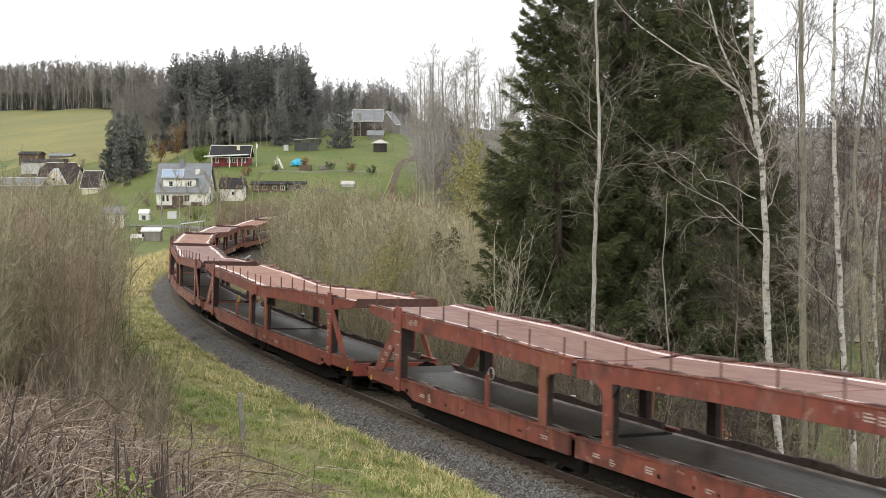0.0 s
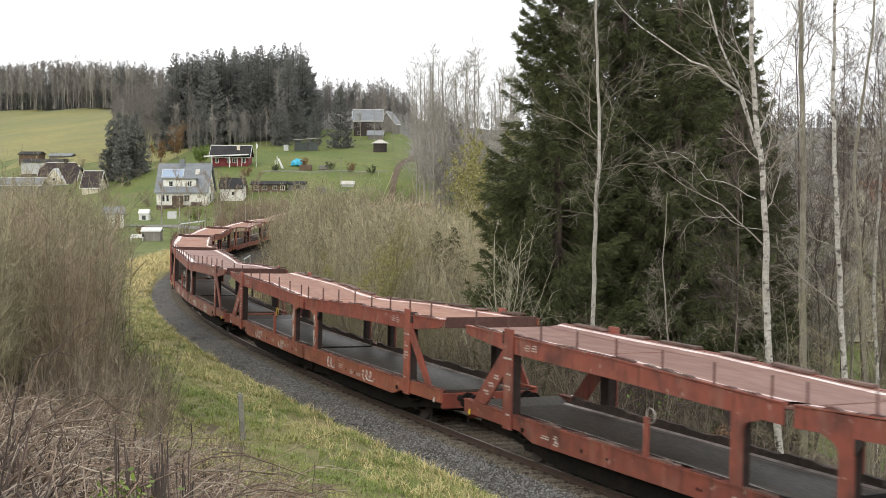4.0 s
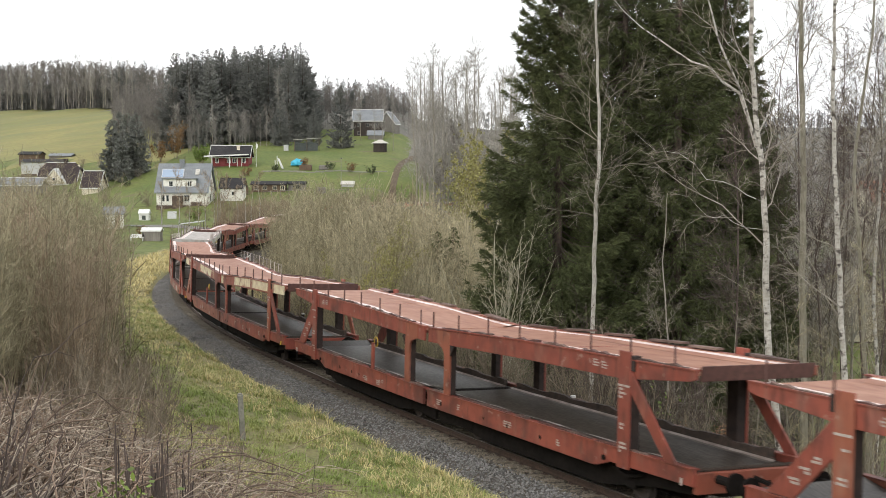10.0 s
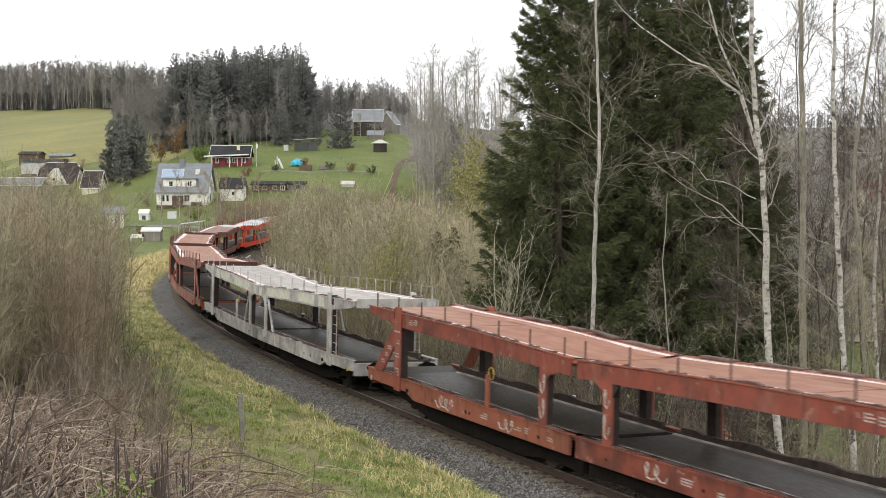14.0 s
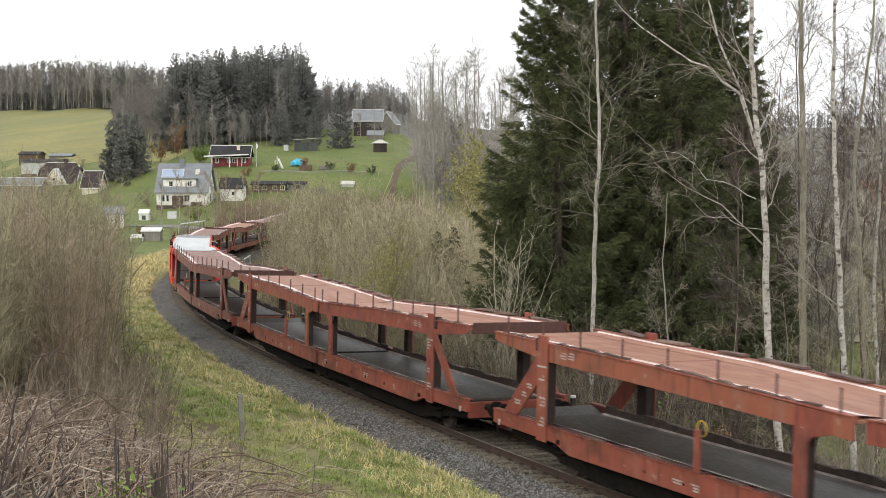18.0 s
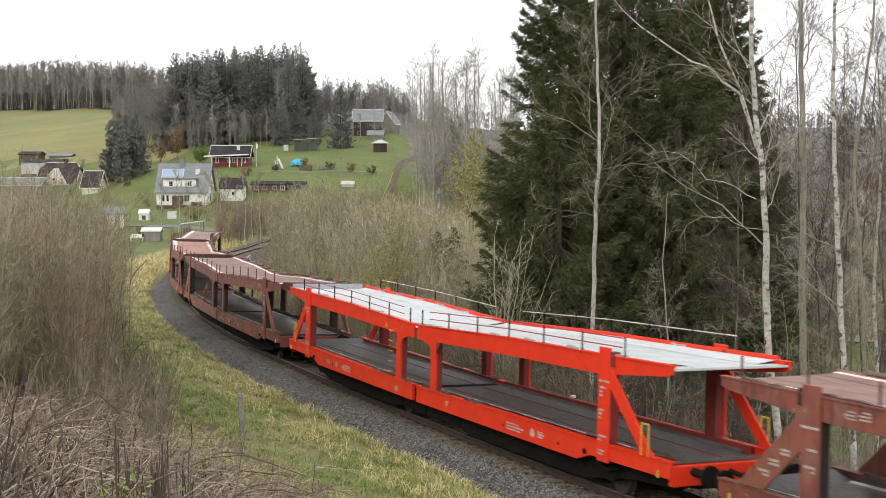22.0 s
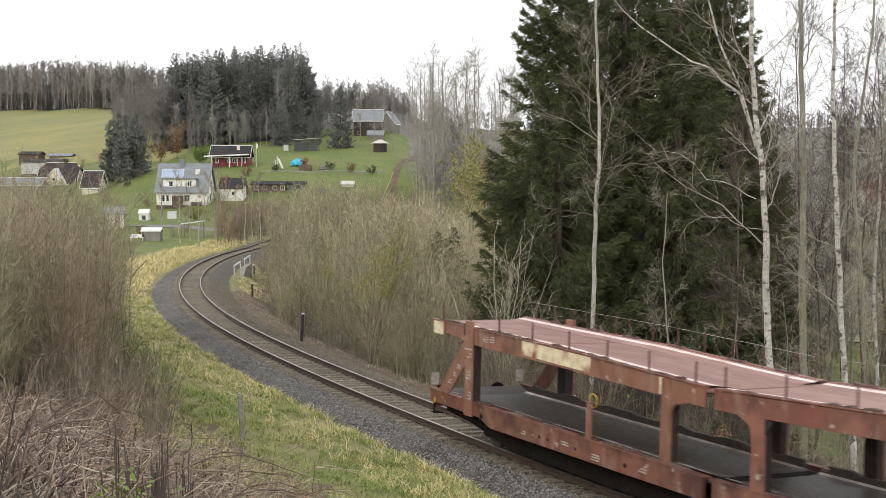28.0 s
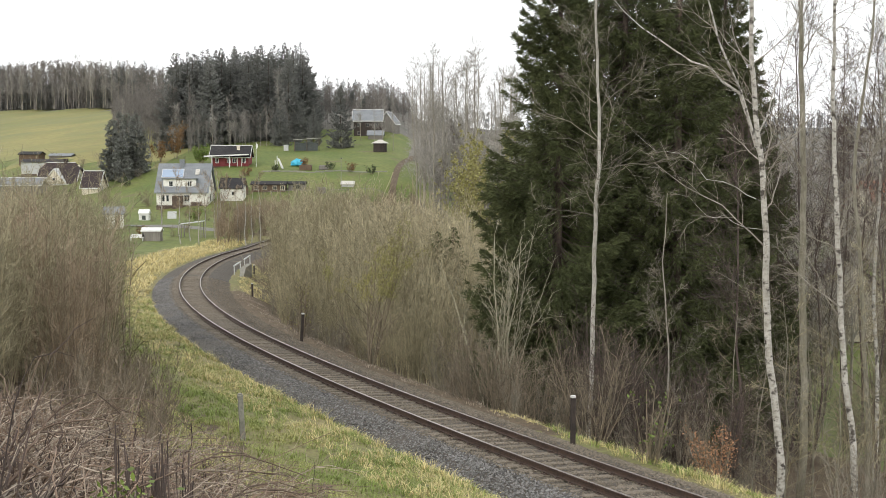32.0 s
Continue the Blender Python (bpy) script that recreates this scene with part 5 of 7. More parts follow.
def gazebo():
    g = tagged(empty("gazebo", (-13.9, 291, ground_at(-13.9, 291))), "round dark garden pavilion with pale conical roof", "gazebo")
    bm = bmesh.new()
    bmesh.ops.create_cone(bm, cap_ends=True, segments=10, radius1=1.55, radius2=1.55, depth=2.0, matrix=pose(0, 0, 0.9))
    part("wall", bm, M_DARKWOOD, g)
    bm = bmesh.new()
    bmesh.ops.create_cone(bm, cap_ends=True, segments=10, radius1=2.1, radius2=0.3, depth=0.8, matrix=pose(0, 0, 2.3))
    part("roof", bm, M_PALEROOF, g, "pale conical roof")


gazebo()


def carport():
    c = tagged(empty("shelter", (-30.2, 293, ground_at(-30.2, 293))), "open garden shelter with flat roof and dark tarpaulin", "shelter")
    part("roof", prism_bm([(-3.0, 2.35), (3.0, 2.75), (3.0, 2.85), (-3.0, 2.45)], -1.6, 1.6), M_PALEROOF, c)
    for a in (-2.8, 0, 2.7):
        part("post", box_bm(a, a + 0.12, -1.5, -1.38, -0.2, 2.5), M_BROWNWOOD, c)
    part("tarpaulin", prism_bm([(-2.7, 0), (2.4, 0), (2.5, 1.6), (1.0, 2.0), (-1.0, 1.7), (-2.6, 2.1)], -1.2, -1.1), M_DARKTARP, c, "hanging dark tarpaulin")
    part("white_box", box_bm(-5.2, -4.2, -0.5, 0.5, 0, 1.3), M_PAINTGREY, c)


carport()


def tarp_heap():
    bm = bmesh.new()
    bmesh.ops.create_icosphere(bm, subdivisions=3, radius=1)
    for v in bm.verts:
        n = noise.noise(v.co * 2.2) * 0.25
        v.co = Vector((v.co.x * 1.45 * (1 + n), v.co.y * 1.0 * (1 + n), max(v.co.z, -0.3) * 1.0 * (1 + n)))
    tagged(part("tarpaulin_heap", bm, M_TARP, None, "", (-29.0, 263, ground_at(-29.0, 263) + 0.25)), "heap covered with a bright blue tarpaulin", "tarpaulin")


tarp_heap()


def slide():
    s = tagged(empty("garden_slide", (-32.6, 259, ground_at(-32.6, 259))), "white children's slide on the lawn", "slide")
    part("chute", prism_bm([(0, 2.1), (0.35, 2.1), (1.2, 0.1), (0.85, 0.1)], -0.25, 0.25), M_TRIM, s)
    for a in (-0.5, -0.1):
        part("ladder_post", box_bm(a, a + 0.09, -0.2, 0.2, 0, 2.6 if a > -0.3 else 1.7), M_TRIM, s)


slide()


def poles():
    def pole(name, x, y, hgt, r, mat, label, lean=0.0, cat="pole"):
        z = ground_at(x, y)
        p = tagged(empty(name, (x, y, z)), label, cat)
        part("shaft", rod_bm((0, 0, -0.3), (lean, 0, hgt), r, r * 0.7, 8), mat, p)
        return p
    p = pole("flag_pole", -37.2, 262, 4.9, 0.05, M_TRIM, "white flag pole with a limp pennant", cat="flag pole")
    part("pennant", prism_bm([(0.05, 4.7), (0.35, 4.2), (0.3, 3.6), (0.06, 3.3)], -0.02, 0.02), M_TRIM, p)
    p = pole("street_lamp", -18.6, 240, 5.6, 0.06, M_POLE, "thin pale lamp post on the lawn", cat="lamp post")
    part("lamp_head", box_bm(-0.1, 0.25, -0.08, 0.08, 5.55, 5.7), M_POLE, p)
    pole("utility_pole", -31.6, 184, 6.2, 0.09, M_POLE, "grey wooden utility pole beside the house", cat="utility pole")
    pole("utility_pole", -37.8, 176, 7.4, 0.07, M_POLE, "dark thin pole beside the track", cat="utility pole")
    pole("garden_pole", -42.0, 196, 6.0, 0.06, M_POLE, "pole on the lawn in front of the house", cat="pole")
    # markers beside the track
    for s, d, hgt, lean in ((19.9, -2.75, 1.3, 0.0), (49.5, -2.95, 1.3, 0.06), (85.0, -4.6, 1.0, 0.0), (112.0, -4.6, 1.0, 0.0)):
        q = on_track(s, d)
        z = ground_at(q.x, q.y) if d < -3.5 else q.z + float(ballast_height(np.array(d)))
        m = tagged(empty("marker_post", (q.x, q.y, z), 20), "dark tarred marker post with a white cap", "marker post")
        part("post", box_bm(-0.065, 0.065, -0.055, 0.055, -0.3, hgt, 0.012), M_DARKWOOD, m, at=pose(0, 0, 0, 0, math.degrees(lean), 0))
        part("cap", box_bm(-0.067, 0.067, -0.057, 0.057, hgt + 0.001, hgt + 0.07, 0.01), M_TRIM, m, "white cap", pose(0, 0, 0, 0, math.degrees(lean), 0))
    # concrete fence post on the bank
    x, y = -5.1, 33.0
    m = tagged(empty("fence_post", (x, y, ground_at(x, y)), 10), "weathered concrete fence post in the grass", "fence post")
    part("post", box_bm(-0.07, 0.07, -0.06, 0.06, -0.3, 1.2, 0.015), M_CONCRETE, m, at=pose(0, 0, 0, 0, -3, 0))
    part("cap_stone", box_bm(-0.055, 0.055, -0.045, 0.045, 1.2, 1.23, 0.01), M_CONCRETE, m, at=pose(0, 0, 0, 0, -3, 0))


poles()


def culvert():
    """Stone headwall and two pale handrails beside the far bend."""
    q = on_track(108, -3.4)
    c = tagged(empty("culvert", (q.x, q.y, q.z), 91), "small stone culvert with pale handrails beside the track", "culvert")
    part("headwall", box_bm(-2.2, 2.2, -0.9, -0.4, -1.8, 0.05, 0.04), M_CONCRETE, c)
    part("wing_wall", prism_bm([(-2.2, -1.8), (-3.4, -1.8), (-3.4, -0.6), (-2.2, 0.0)], -0.9, -0.5), M_CONCRETE, c)
    for a in (-1.5, 5.5):
        part("handrail", box_bm(a, a + 4.5, 0.2, 0.32, 0.1, 0.2), M_PAINTGREY, c)
        for k in (0.2, 4.2):
            part("rail_post", box_bm(a + k, a + k + 0.1, 0.2, 0.3, -0.7, 0.1), M_PAINTGREY, c)


culvert()


def garden_edges():
    """Road before the white house, terrace wall, sheet-roofed shelter and fence."""
    xs = np.linspace(-74, -33, 42)
    rows = []
    for x in xs:
        y = 190 + 2.0 * math.sin((x + 60) / 14)
        rows.append([(x, y + o, ground_at(x, y + o) + 0.05) for o in (-1.3, -0.4, 0.4, 1.3)])
    i = np.arange(42 * 4).reshape(42, 4)
    q = np.stack([i[:-1, :-1], i[1:, :-1], i[1:, 1:], i[:-1, 1:]], -1).reshape(-1, 4)
    tagged(part("road", mesh_of("road", np.array(rows), q, None, (M_ROAD,), None, True)), "narrow grey lane below the white house", "road", kind="structure")
    rows = []
    for f in np.linspace(0, 1, 24):
        x, y = -9.2 + 5.4 * f - 2.0 * math.sin(f * 3), 226 + 96 * f
        rows.append([(x + o, y, ground_at(x + o, y) + 0.06) for o in (-0.6, -0.2, 0.2, 0.6)])
    i = np.arange(24 * 4).reshape(24, 4)
    q = np.stack([i[:-1, :-1], i[:-1, 1:], i[1:, 1:], i[1:, :-1]], -1).reshape(-1, 4)
    tagged(part("path", mesh_of("path", np.array(rows), q, None, (M_LITTER,), None, True)), "brown dirt path up the slope beside the lawn", "path", kind="structure")
    t = tagged(empty("terrace_wall", (0, 0, 0)), "low dry-stone terrace wall across the lawn", "garden wall")
    for a in range(14):
        x = -34.5 + 1.75 * a
        y = 256.5 + 0.6 * math.sin(a)
        z = ground_at(x, y)
        part("wall_stone", box_bm(x - 0.86, x + 0.86, y - 0.3, y + 0.3, z - 0.4, z + 0.12 + 0.06 * math.sin(a * 2.3), 0.06), M_CONCRETE, t)
    s = tagged(empty("shelter", (-34.6, 181, ground_at(-34.6, 181))), "small open shelter with a grey sheet roof", "shelter")
    part("roof", prism_bm([(-1.6, 1.9), (1.6, 2.3), (1.6, 2.38), (-1.6, 1.98)], -1.2, 1.2), M_PAINTGREY, s)
    for a in (-1.4, 1.3):
        for b in (-1.1, 1.0):
            part("post", box_bm(a, a + 0.1, b, b + 0.1, -0.2, 1.95 + (0.3 if a > 0 else 0.0)), M_GREYWOOD, s)
    f = tagged(empty("garden_fence", (0, 0, 0)), "low weathered fence along the gardens", "fence")
    for a in range(16):
        x, y = -32 + 1.5 * a, 233.5 + 0.25 * a
        z = ground_at(x, y)
        part("fence_post", box_bm(x - 0.05, x + 0.05, y - 0.05, y + 0.05, z - 0.2, z + 1.1), M_GREYWOOD, f)
        if a < 15:
            z2 = ground_at(x + 1.5, y + 0.25)
            part("fence_rail", rod_bm((x, y, z + 0.9), (x + 1.5, y + 0.25, z2 + 0.9), 0.04, sides=5), M_GREYWOOD, f)
    for k, (x, y, w_, h_) in enumerate(((-27, 258.5, 1.2, 0.9), (-23.5, 259, 0.9, 0.7), (-36, 236, 1.0, 1.3), (-22, 237, 0.8, 1.0), (-48, 247, 1.0, 0.8), (-50, 240, 0.7, 1.2))):
        tagged(part("wood_pile" if k % 2 else "compost_bin", box_bm(-w_, w_, -0.5, 0.5, -0.2, h_, 0.08), M_GREYWOOD if k % 2 else M_BROWNWOOD, None, "", (x, y, ground_at(x, y))), "weathered wooden stack on the lawn", "wood pile")


garden_edges()


def garden_seat():
    x, y = -40.2, 172
    z = ground_at(x, y)
    g = tagged(empty("garden_bench", (x, y, z)), "white garden bench beside a brown hedge", "bench")
    part("seat", box_bm(-0.9, 0.9, -0.3, 0.2, 0.42, 0.48), M_TRIM, g)
    for a in (-0.8, 0.7):
        part("leg", box_bm(a, a + 0.1, -0.25, 0.15, 0, 0.42), M_TRIM, g)
    part("backrest", box_bm(-0.9, 0.9, 0.2, 0.26, 0.5, 0.9), M_TRIM, g)
    x, y = -38.4, 173
    h2 = house("rabbit_hutch", "small dark hut with a white roof at the lawn's edge", "hutch", x, y, ground_at(x, y), 2.4, 1.6, 1.3, 0.3, M_GREYWOOD, M_TRIM, None, over=0.15)


garden_seat()


# ---- trees and shrubs ----
M_NEEDLE = material("spruce_needles", [(0.09, 0.108, 0.045), (0.12, 0.135, 0.056), (0.082, 0.09, 0.048)], 0.8, 3, 0.4, bump=0.0, island=0.3, specular=0.15)
# pale grey needles: the haze of distance is put into the colour
M_HAZENEEDLE = material("hazed_spruce_needles", [(0.21, 0.215, 0.2), (0.24, 0.24, 0.22), (0.18, 0.185, 0.175)], 0.85, 2, 0.1, bump=0.0, island=0.25, tint=0.25, specular=0.2)
M_BLUENEEDLE = material("blue_spruce_needles", [(0.21, 0.215, 0.195), (0.3, 0.305, 0.29), (0.14, 0.15, 0.12)], 0.8, 2, 0.25, bump=0.0, island=0.5, specular=0.2)
M_SPRUCEBARK = material("spruce_bark", [(0.09, 0.065, 0.05), (0.12, 0.09, 0.07), (0.05, 0.04, 0.035)], 0.9, 8, 2, bump=0.5)
M_BIRCHBARK = material("birch_bark", [(0.54, 0.52, 0.47), (0.41, 0.39, 0.34), (0.27, 0.25, 0.21)], 0.8, 9, 1.2, bump=0.3, stretch=(1, 1, 1.3), grime=((0.075, 0.066, 0.055), 4.5, 0.535))
M_GREYBARK = material("grey_green_bark", [(0.24, 0.22, 0.16), (0.3, 0.28, 0.22), (0.15, 0.14, 0.1)], 0.85, 7, 1.0, bump=0.5, stretch=(2, 2, 0.7))
M_PALEBARK = material("pale_ash_bark", [(0.36, 0.33, 0.28), (0.3, 0.27, 0.22), (0.2, 0.18, 0.14)], 0.85, 7, 1.0, bump=0.4)
M_DEADTWIG = material("dead_spruce_twigs", [(0.15, 0.135, 0.11), (0.19, 0.17, 0.14), (0.1, 0.09, 0.075)], 0.85, 2, 0.25, bump=0.0, island=0.4)
# pale twigs with some distance haze in their colour
M_PALEHAZE = material("pale_hazy_birch_twigs", [(0.33, 0.31, 0.28), (0.37, 0.345, 0.31), (0.26, 0.24, 0.215)], 0.85, 2, 0.25, bump=0.0, island=0.3)
M_PALETRUNK = material("pale_grey_bark", [(0.47, 0.45, 0.4), (0.4, 0.38, 0.33), (0.27, 0.25, 0.21)], 0.85, 7, 1.0, bump=0.4, stretch=(2, 2, 0.8))
M_TWIG = material("brown_twigs", [(0.2, 0.162, 0.115), (0.25, 0.207, 0.148), (0.15, 0.126, 0.09)], 0.85, 2, 0.25, bump=0.0, island=0.45)
M_REDTWIG = material("reddish_twigs", [(0.28, 0.215, 0.145), (0.33, 0.255, 0.175), (0.215, 0.168, 0.115)], 0.85, 2, 0.25, bump=0.0, island=0.45)
M_OLIVETWIG = material("olive_willow_twigs", [(0.39, 0.345, 0.22), (0.45, 0.395, 0.255), (0.29, 0.25, 0.17)], 0.85, 2, 0.25, bump=0.0, island=0.45)
M_MOSSTWIG = material("mossy_twigs", [(0.29, 0.255, 0.16), (0.345, 0.305, 0.195), (0.215, 0.195, 0.122)], 0.85, 2, 0.25, bump=0.0, island=0.45)
M_GREYTWIG = material("grey_twigs", [(0.21, 0.188, 0.145), (0.26, 0.23, 0.18), (0.15, 0.136, 0.105)], 0.85, 2, 0.25, bump=0.0, island=0.4)
# brown twigs greyed and lightened to carry the haze of distance
M_HAZETWIG = material("hazed_brown_twigs", [(0.205, 0.188, 0.172), (0.245, 0.222, 0.2), (0.165, 0.153, 0.142)], 0.85, 0.4, 0.03, bump=0.0, island=0.35)
M_WILLOW = material("pale_willow_stems", [(0.33, 0.31, 0.22), (0.38, 0.355, 0.26), (0.25, 0.23, 0.16)], 0.8, 3, 0.4, bump=0.0, island=0.35)
# blue-grey of the air between, mixed into the ridge trees' colour
M_HAZEWOOD = material("hazy_wooded_ridge", [(0.29, 0.305, 0.32), (0.33, 0.34, 0.345), (0.24, 0.25, 0.26)], 0.9, 0.05, 0.01, bump=0.0, island=0.25)
M_PALETWIG = material("bleached_twigs", [(0.42, 0.36, 0.28), (0.33, 0.27, 0.21), (0.23, 0.175, 0.135)], 0.85, 3, 0.4, bump=0.0, island=0.5)
M_BROWNCANE = material("brown_canes", [(0.19, 0.13, 0.09), (0.25, 0.18, 0.13), (0.11, 0.078, 0.058)], 0.8, 3, 0.4, bump=0.0, island=0.5)
M_DARKTWIG = material("dark_twigs", [(0.09, 0.065, 0.055), (0.12, 0.09, 0.075), (0.06, 0.05, 0.045)], 0.85, 2, 0.25, bump=0.0, island=0.4)
M_YELLOWLEAF = material("yellow_leaves", [(0.33, 0.3, 0.1), (0.27, 0.26, 0.1), (0.22, 0.2, 0.08)], 0.7, 3, 0.4, bump=0.0, island=0.4)
M_ORANGELEAF = material("orange_brown_leaves", [(0.42, 0.235, 0.125), (0.36, 0.19, 0.1), (0.25, 0.13, 0.075)], 0.75, 3, 0.4, bump=0.0, island=0.4)
M_GREENLEAF = material("green_leaves", [(0.13, 0.2, 0.035), (0.2, 0.25, 0.05), (0.1, 0.15, 0.03)], 0.6, 3, 0.4, bump=0.0, island=0.4)
M_DARKLEAF = material("evergreen_leaves", [(0.05, 0.075, 0.03), (0.07, 0.1, 0.035), (0.04, 0.055, 0.025)], 0.7, 2, 0.3, bump=0.0, island=0.4)
M_RUSSET = material("russet_hedge_leaves", [(0.22, 0.12, 0.05), (0.26, 0.15, 0.06), (0.14, 0.09, 0.045)], 0.8, 2, 0.3, bump=0.0, island=0.4)
M_BLADE = material("grass_blades", [(0.22, 0.28, 0.07), (0.36, 0.36, 0.13), (0.2, 0.25, 0.07)], 0.8, 1.2, 0.35, bump=0.0, island=0.35, spread=(0.42, 0.6))
M_STRAW = material("dry_grass_blades", [(0.68, 0.58, 0.3), (0.6, 0.51, 0.25), (0.48, 0.41, 0.19)], 0.85, 1.5, 0.3, bump=0.0, island=0.3)


def spot(k, far):
    """A place far metres ahead of the camera, k metres aside for each metre ahead."""
    return k * far, far


def leaves(rng, c, size, flat=0.0):
    """Small bent leaves, two triangles each, at the points c."""
    n = len(c)
    a = rng.normal(size=(n, 3))
    a /= np.linalg.norm(a, axis=1, keepdims=True)
    b = rng.normal(size=(n, 3))
    b -= (a * b).sum(1, keepdims=True) * a
    b /= np.linalg.norm(b, axis=1, keepdims=True)
    s = rng.uniform(0.6, 1.3, (n, 1)) * size
    v = np.stack([c, c + a * s * 0.5 + b * s * 0.3, c + a * s, c + a * s * 0.5 - b * s * 0.3], 1).reshape(-1, 3)
    return v, np.arange(4 * n).reshape(n, 4)


def spruce_arrays(rng, height, radius, whorls, per, sprays, low=0.06, spray=(0.25, 0.6), wide=0.12, boughs=True, taper=0.72, lift=0.16, dead=0, hang=1.0, ragged=0.2):
    """Trunk and branch tubes, and hanging sprays of needles, of a spruce."""
    trunk = stem_line(rng, (0, 0, -0.5), (0, 0, height), 10, 0.04)[None]
    tr = np.linspace(height * 0.011, 0.02, 10)[None]
    t = np.repeat(np.linspace(0, 1, whorls) ** 1.15 * (0.985 - low) + low, per)
    t = np.clip(t + rng.normal(size=len(t)) * 0.012, low * 0.7, 0.99)
    n = len(t)
    az = rng.uniform(0, 2 * np.pi, n)
    L = radius * (1 - t) ** taper * rng.uniform(0.92 - ragged, 0.92 + ragged, n) * np.interp(t, [0, 0.2, 0.42, 0.6], [0.72, 0.9, 1.06, 1])
    out = np.stack([np.cos(az), np.sin(az), np.zeros(n)], 1)
    k = 6
    P = np.empty((n, k, 3))
    f = np.linspace(0, 1, k)
    sag = np.interp(t, [0, 0.5, 0.85, 1], [-0.42 * hang, -0.34 * hang, -0.08, 0.4]) + rng.normal(size=n) * 0.09
    for i in range(k):
        z = t * height + L * (sag * f[i] ** 0.8 + lift * f[i] ** 3)
        P[:, i] = out * (L * f[i])[:, None] + np.stack([np.zeros(n), np.zeros(n), z], 1)
    R = np.maximum(L * 0.012, 0.008)[:, None] * np.linspace(1, 0.25, k)
    wood = joined([tubes(trunk, tr, 8), tubes(P, R, 3)]) if boughs else tubes(trunk, tr, 6)
    # branchlets hang from each bough, and the sprays of needles sit along them
    per_twig = 20
    nb = np.maximum((sprays / per_twig * (L / radius) ** 0.85).astype(int), 3)
    bi = np.repeat(np.arange(n), nb)
    m = len(bi)
    u = rng.uniform(0.08, 1.0, m) ** 0.75 * (k - 1)
    lo = np.minimum(u.astype(int), k - 2)
    g = (u - lo)[:, None]
    c0 = P[bi, lo] * (1 - g) + P[bi, lo + 1] * g
    tan = P[bi, lo + 1] - P[bi, lo]
    tan /= np.linalg.norm(tan, axis=1, keepdims=True) + 1e-9
    o = out[bi]
    sidev = np.stack([-o[:, 1], o[:, 0], np.zeros(m)], 1) * rng.choice([-1, 1], m)[:, None]
    d = tan * rng.uniform(0.6, 1.1, (m, 1)) + sidev * rng.uniform(0.1, 0.85, (m, 1)) + np.array([0, 0, 1]) * rng.uniform(-0.55 * hang, 0.02, (m, 1))
    d /= np.linalg.norm(d, axis=1, keepdims=True)
    bl = (L[bi] * (0.06 + 0.3 * (1 - u / (k - 1))) * rng.uniform(0.6, 1.3, m) + 0.004 * height)[:, None]
    ti = np.repeat(np.arange(m), per_twig)
    m = len(ti)
    v = rng.uniform(0, 1, (m, 1))
    c = c0[ti] + d[ti] * bl[ti] * v + np.array([0, 0, -0.3]) * bl[ti] * v ** 2 + rng.normal(size=(m, 3)) * height * 0.0015
    d = d[ti] + rng.normal(size=(m, 3)) * 0.28 + np.array([0, 0, -0.14])
    d /= np.linalg.norm(d, axis=1, keepdims=True)
    s = rng.uniform(*spray, (m, 1)) * np.interp(t[bi][ti], [0, 0.7, 0.9, 1], [1.0, 0.9, 0.6, 0.3])[:, None]
    wv = np.cross(d, rng.normal(size=(m, 3)))
    wv /= np.linalg.norm(wv, axis=1, keepdims=True) + 1e-9
    wv *= s * wide * rng.uniform(0.7, 1.3, (m, 1))
    V = np.stack([c + wv, c + d * s, c - wv], 1).reshape(-1, 3)
    # bare hanging twigs below the older boughs
    q, rq = sprout(rng, P[t < 0.8], np.full(P[t < 0.8].shape[:2], 0.01), dead, 0.25, 1.0, (0.12, 0.34), (30, 85), -0.12, k=4, thin=0.6, wiggle=0.14) if dead else (None, None)
    return wood, (V, None, np.arange(3 * m).reshape(m, 3)), (ribbons(q, np.maximum(rq, 0.0065)) if dead else None)


def conifer_kind(name, label, wood, green, dry, needle_mat, cat="spruce", group=""):
    t = tagged(empty(name), label, cat, group=group)
    part("trunk", mesh_of("trunk", *wood, None, (M_SPRUCEBARK,), None, True), None, t)
    part("crown", mesh_of("crown", *green, (needle_mat,)), None, t)
    if dry:
        part("dry_brush", mesh_of("dry_brush", *dry, None, (M_DEADTWIG,)), None, t, "grey-brown dead hanging twigs")
    return t


def plant_all(kind, spots_):
    """Copies one tree to all the spots (x, y, scale, turn); the first takes the tree itself."""
    for i, (x, y, s, turn) in enumerate(spots_):
        m = pose(x, y, ground_at(x, y) - 0.1, 0, 0, turn)
        if i == 0:
            kind.matrix_basis = m
            kind.scale = (s, s, s)
        else:
            c = copy_thing(kind, m)
            c.scale = (s, s, s)


def crest(k):
    """How far off the crest of the pasture lies in that direction."""
    return (437 - 49.5) / (1 + 1.15 * k)


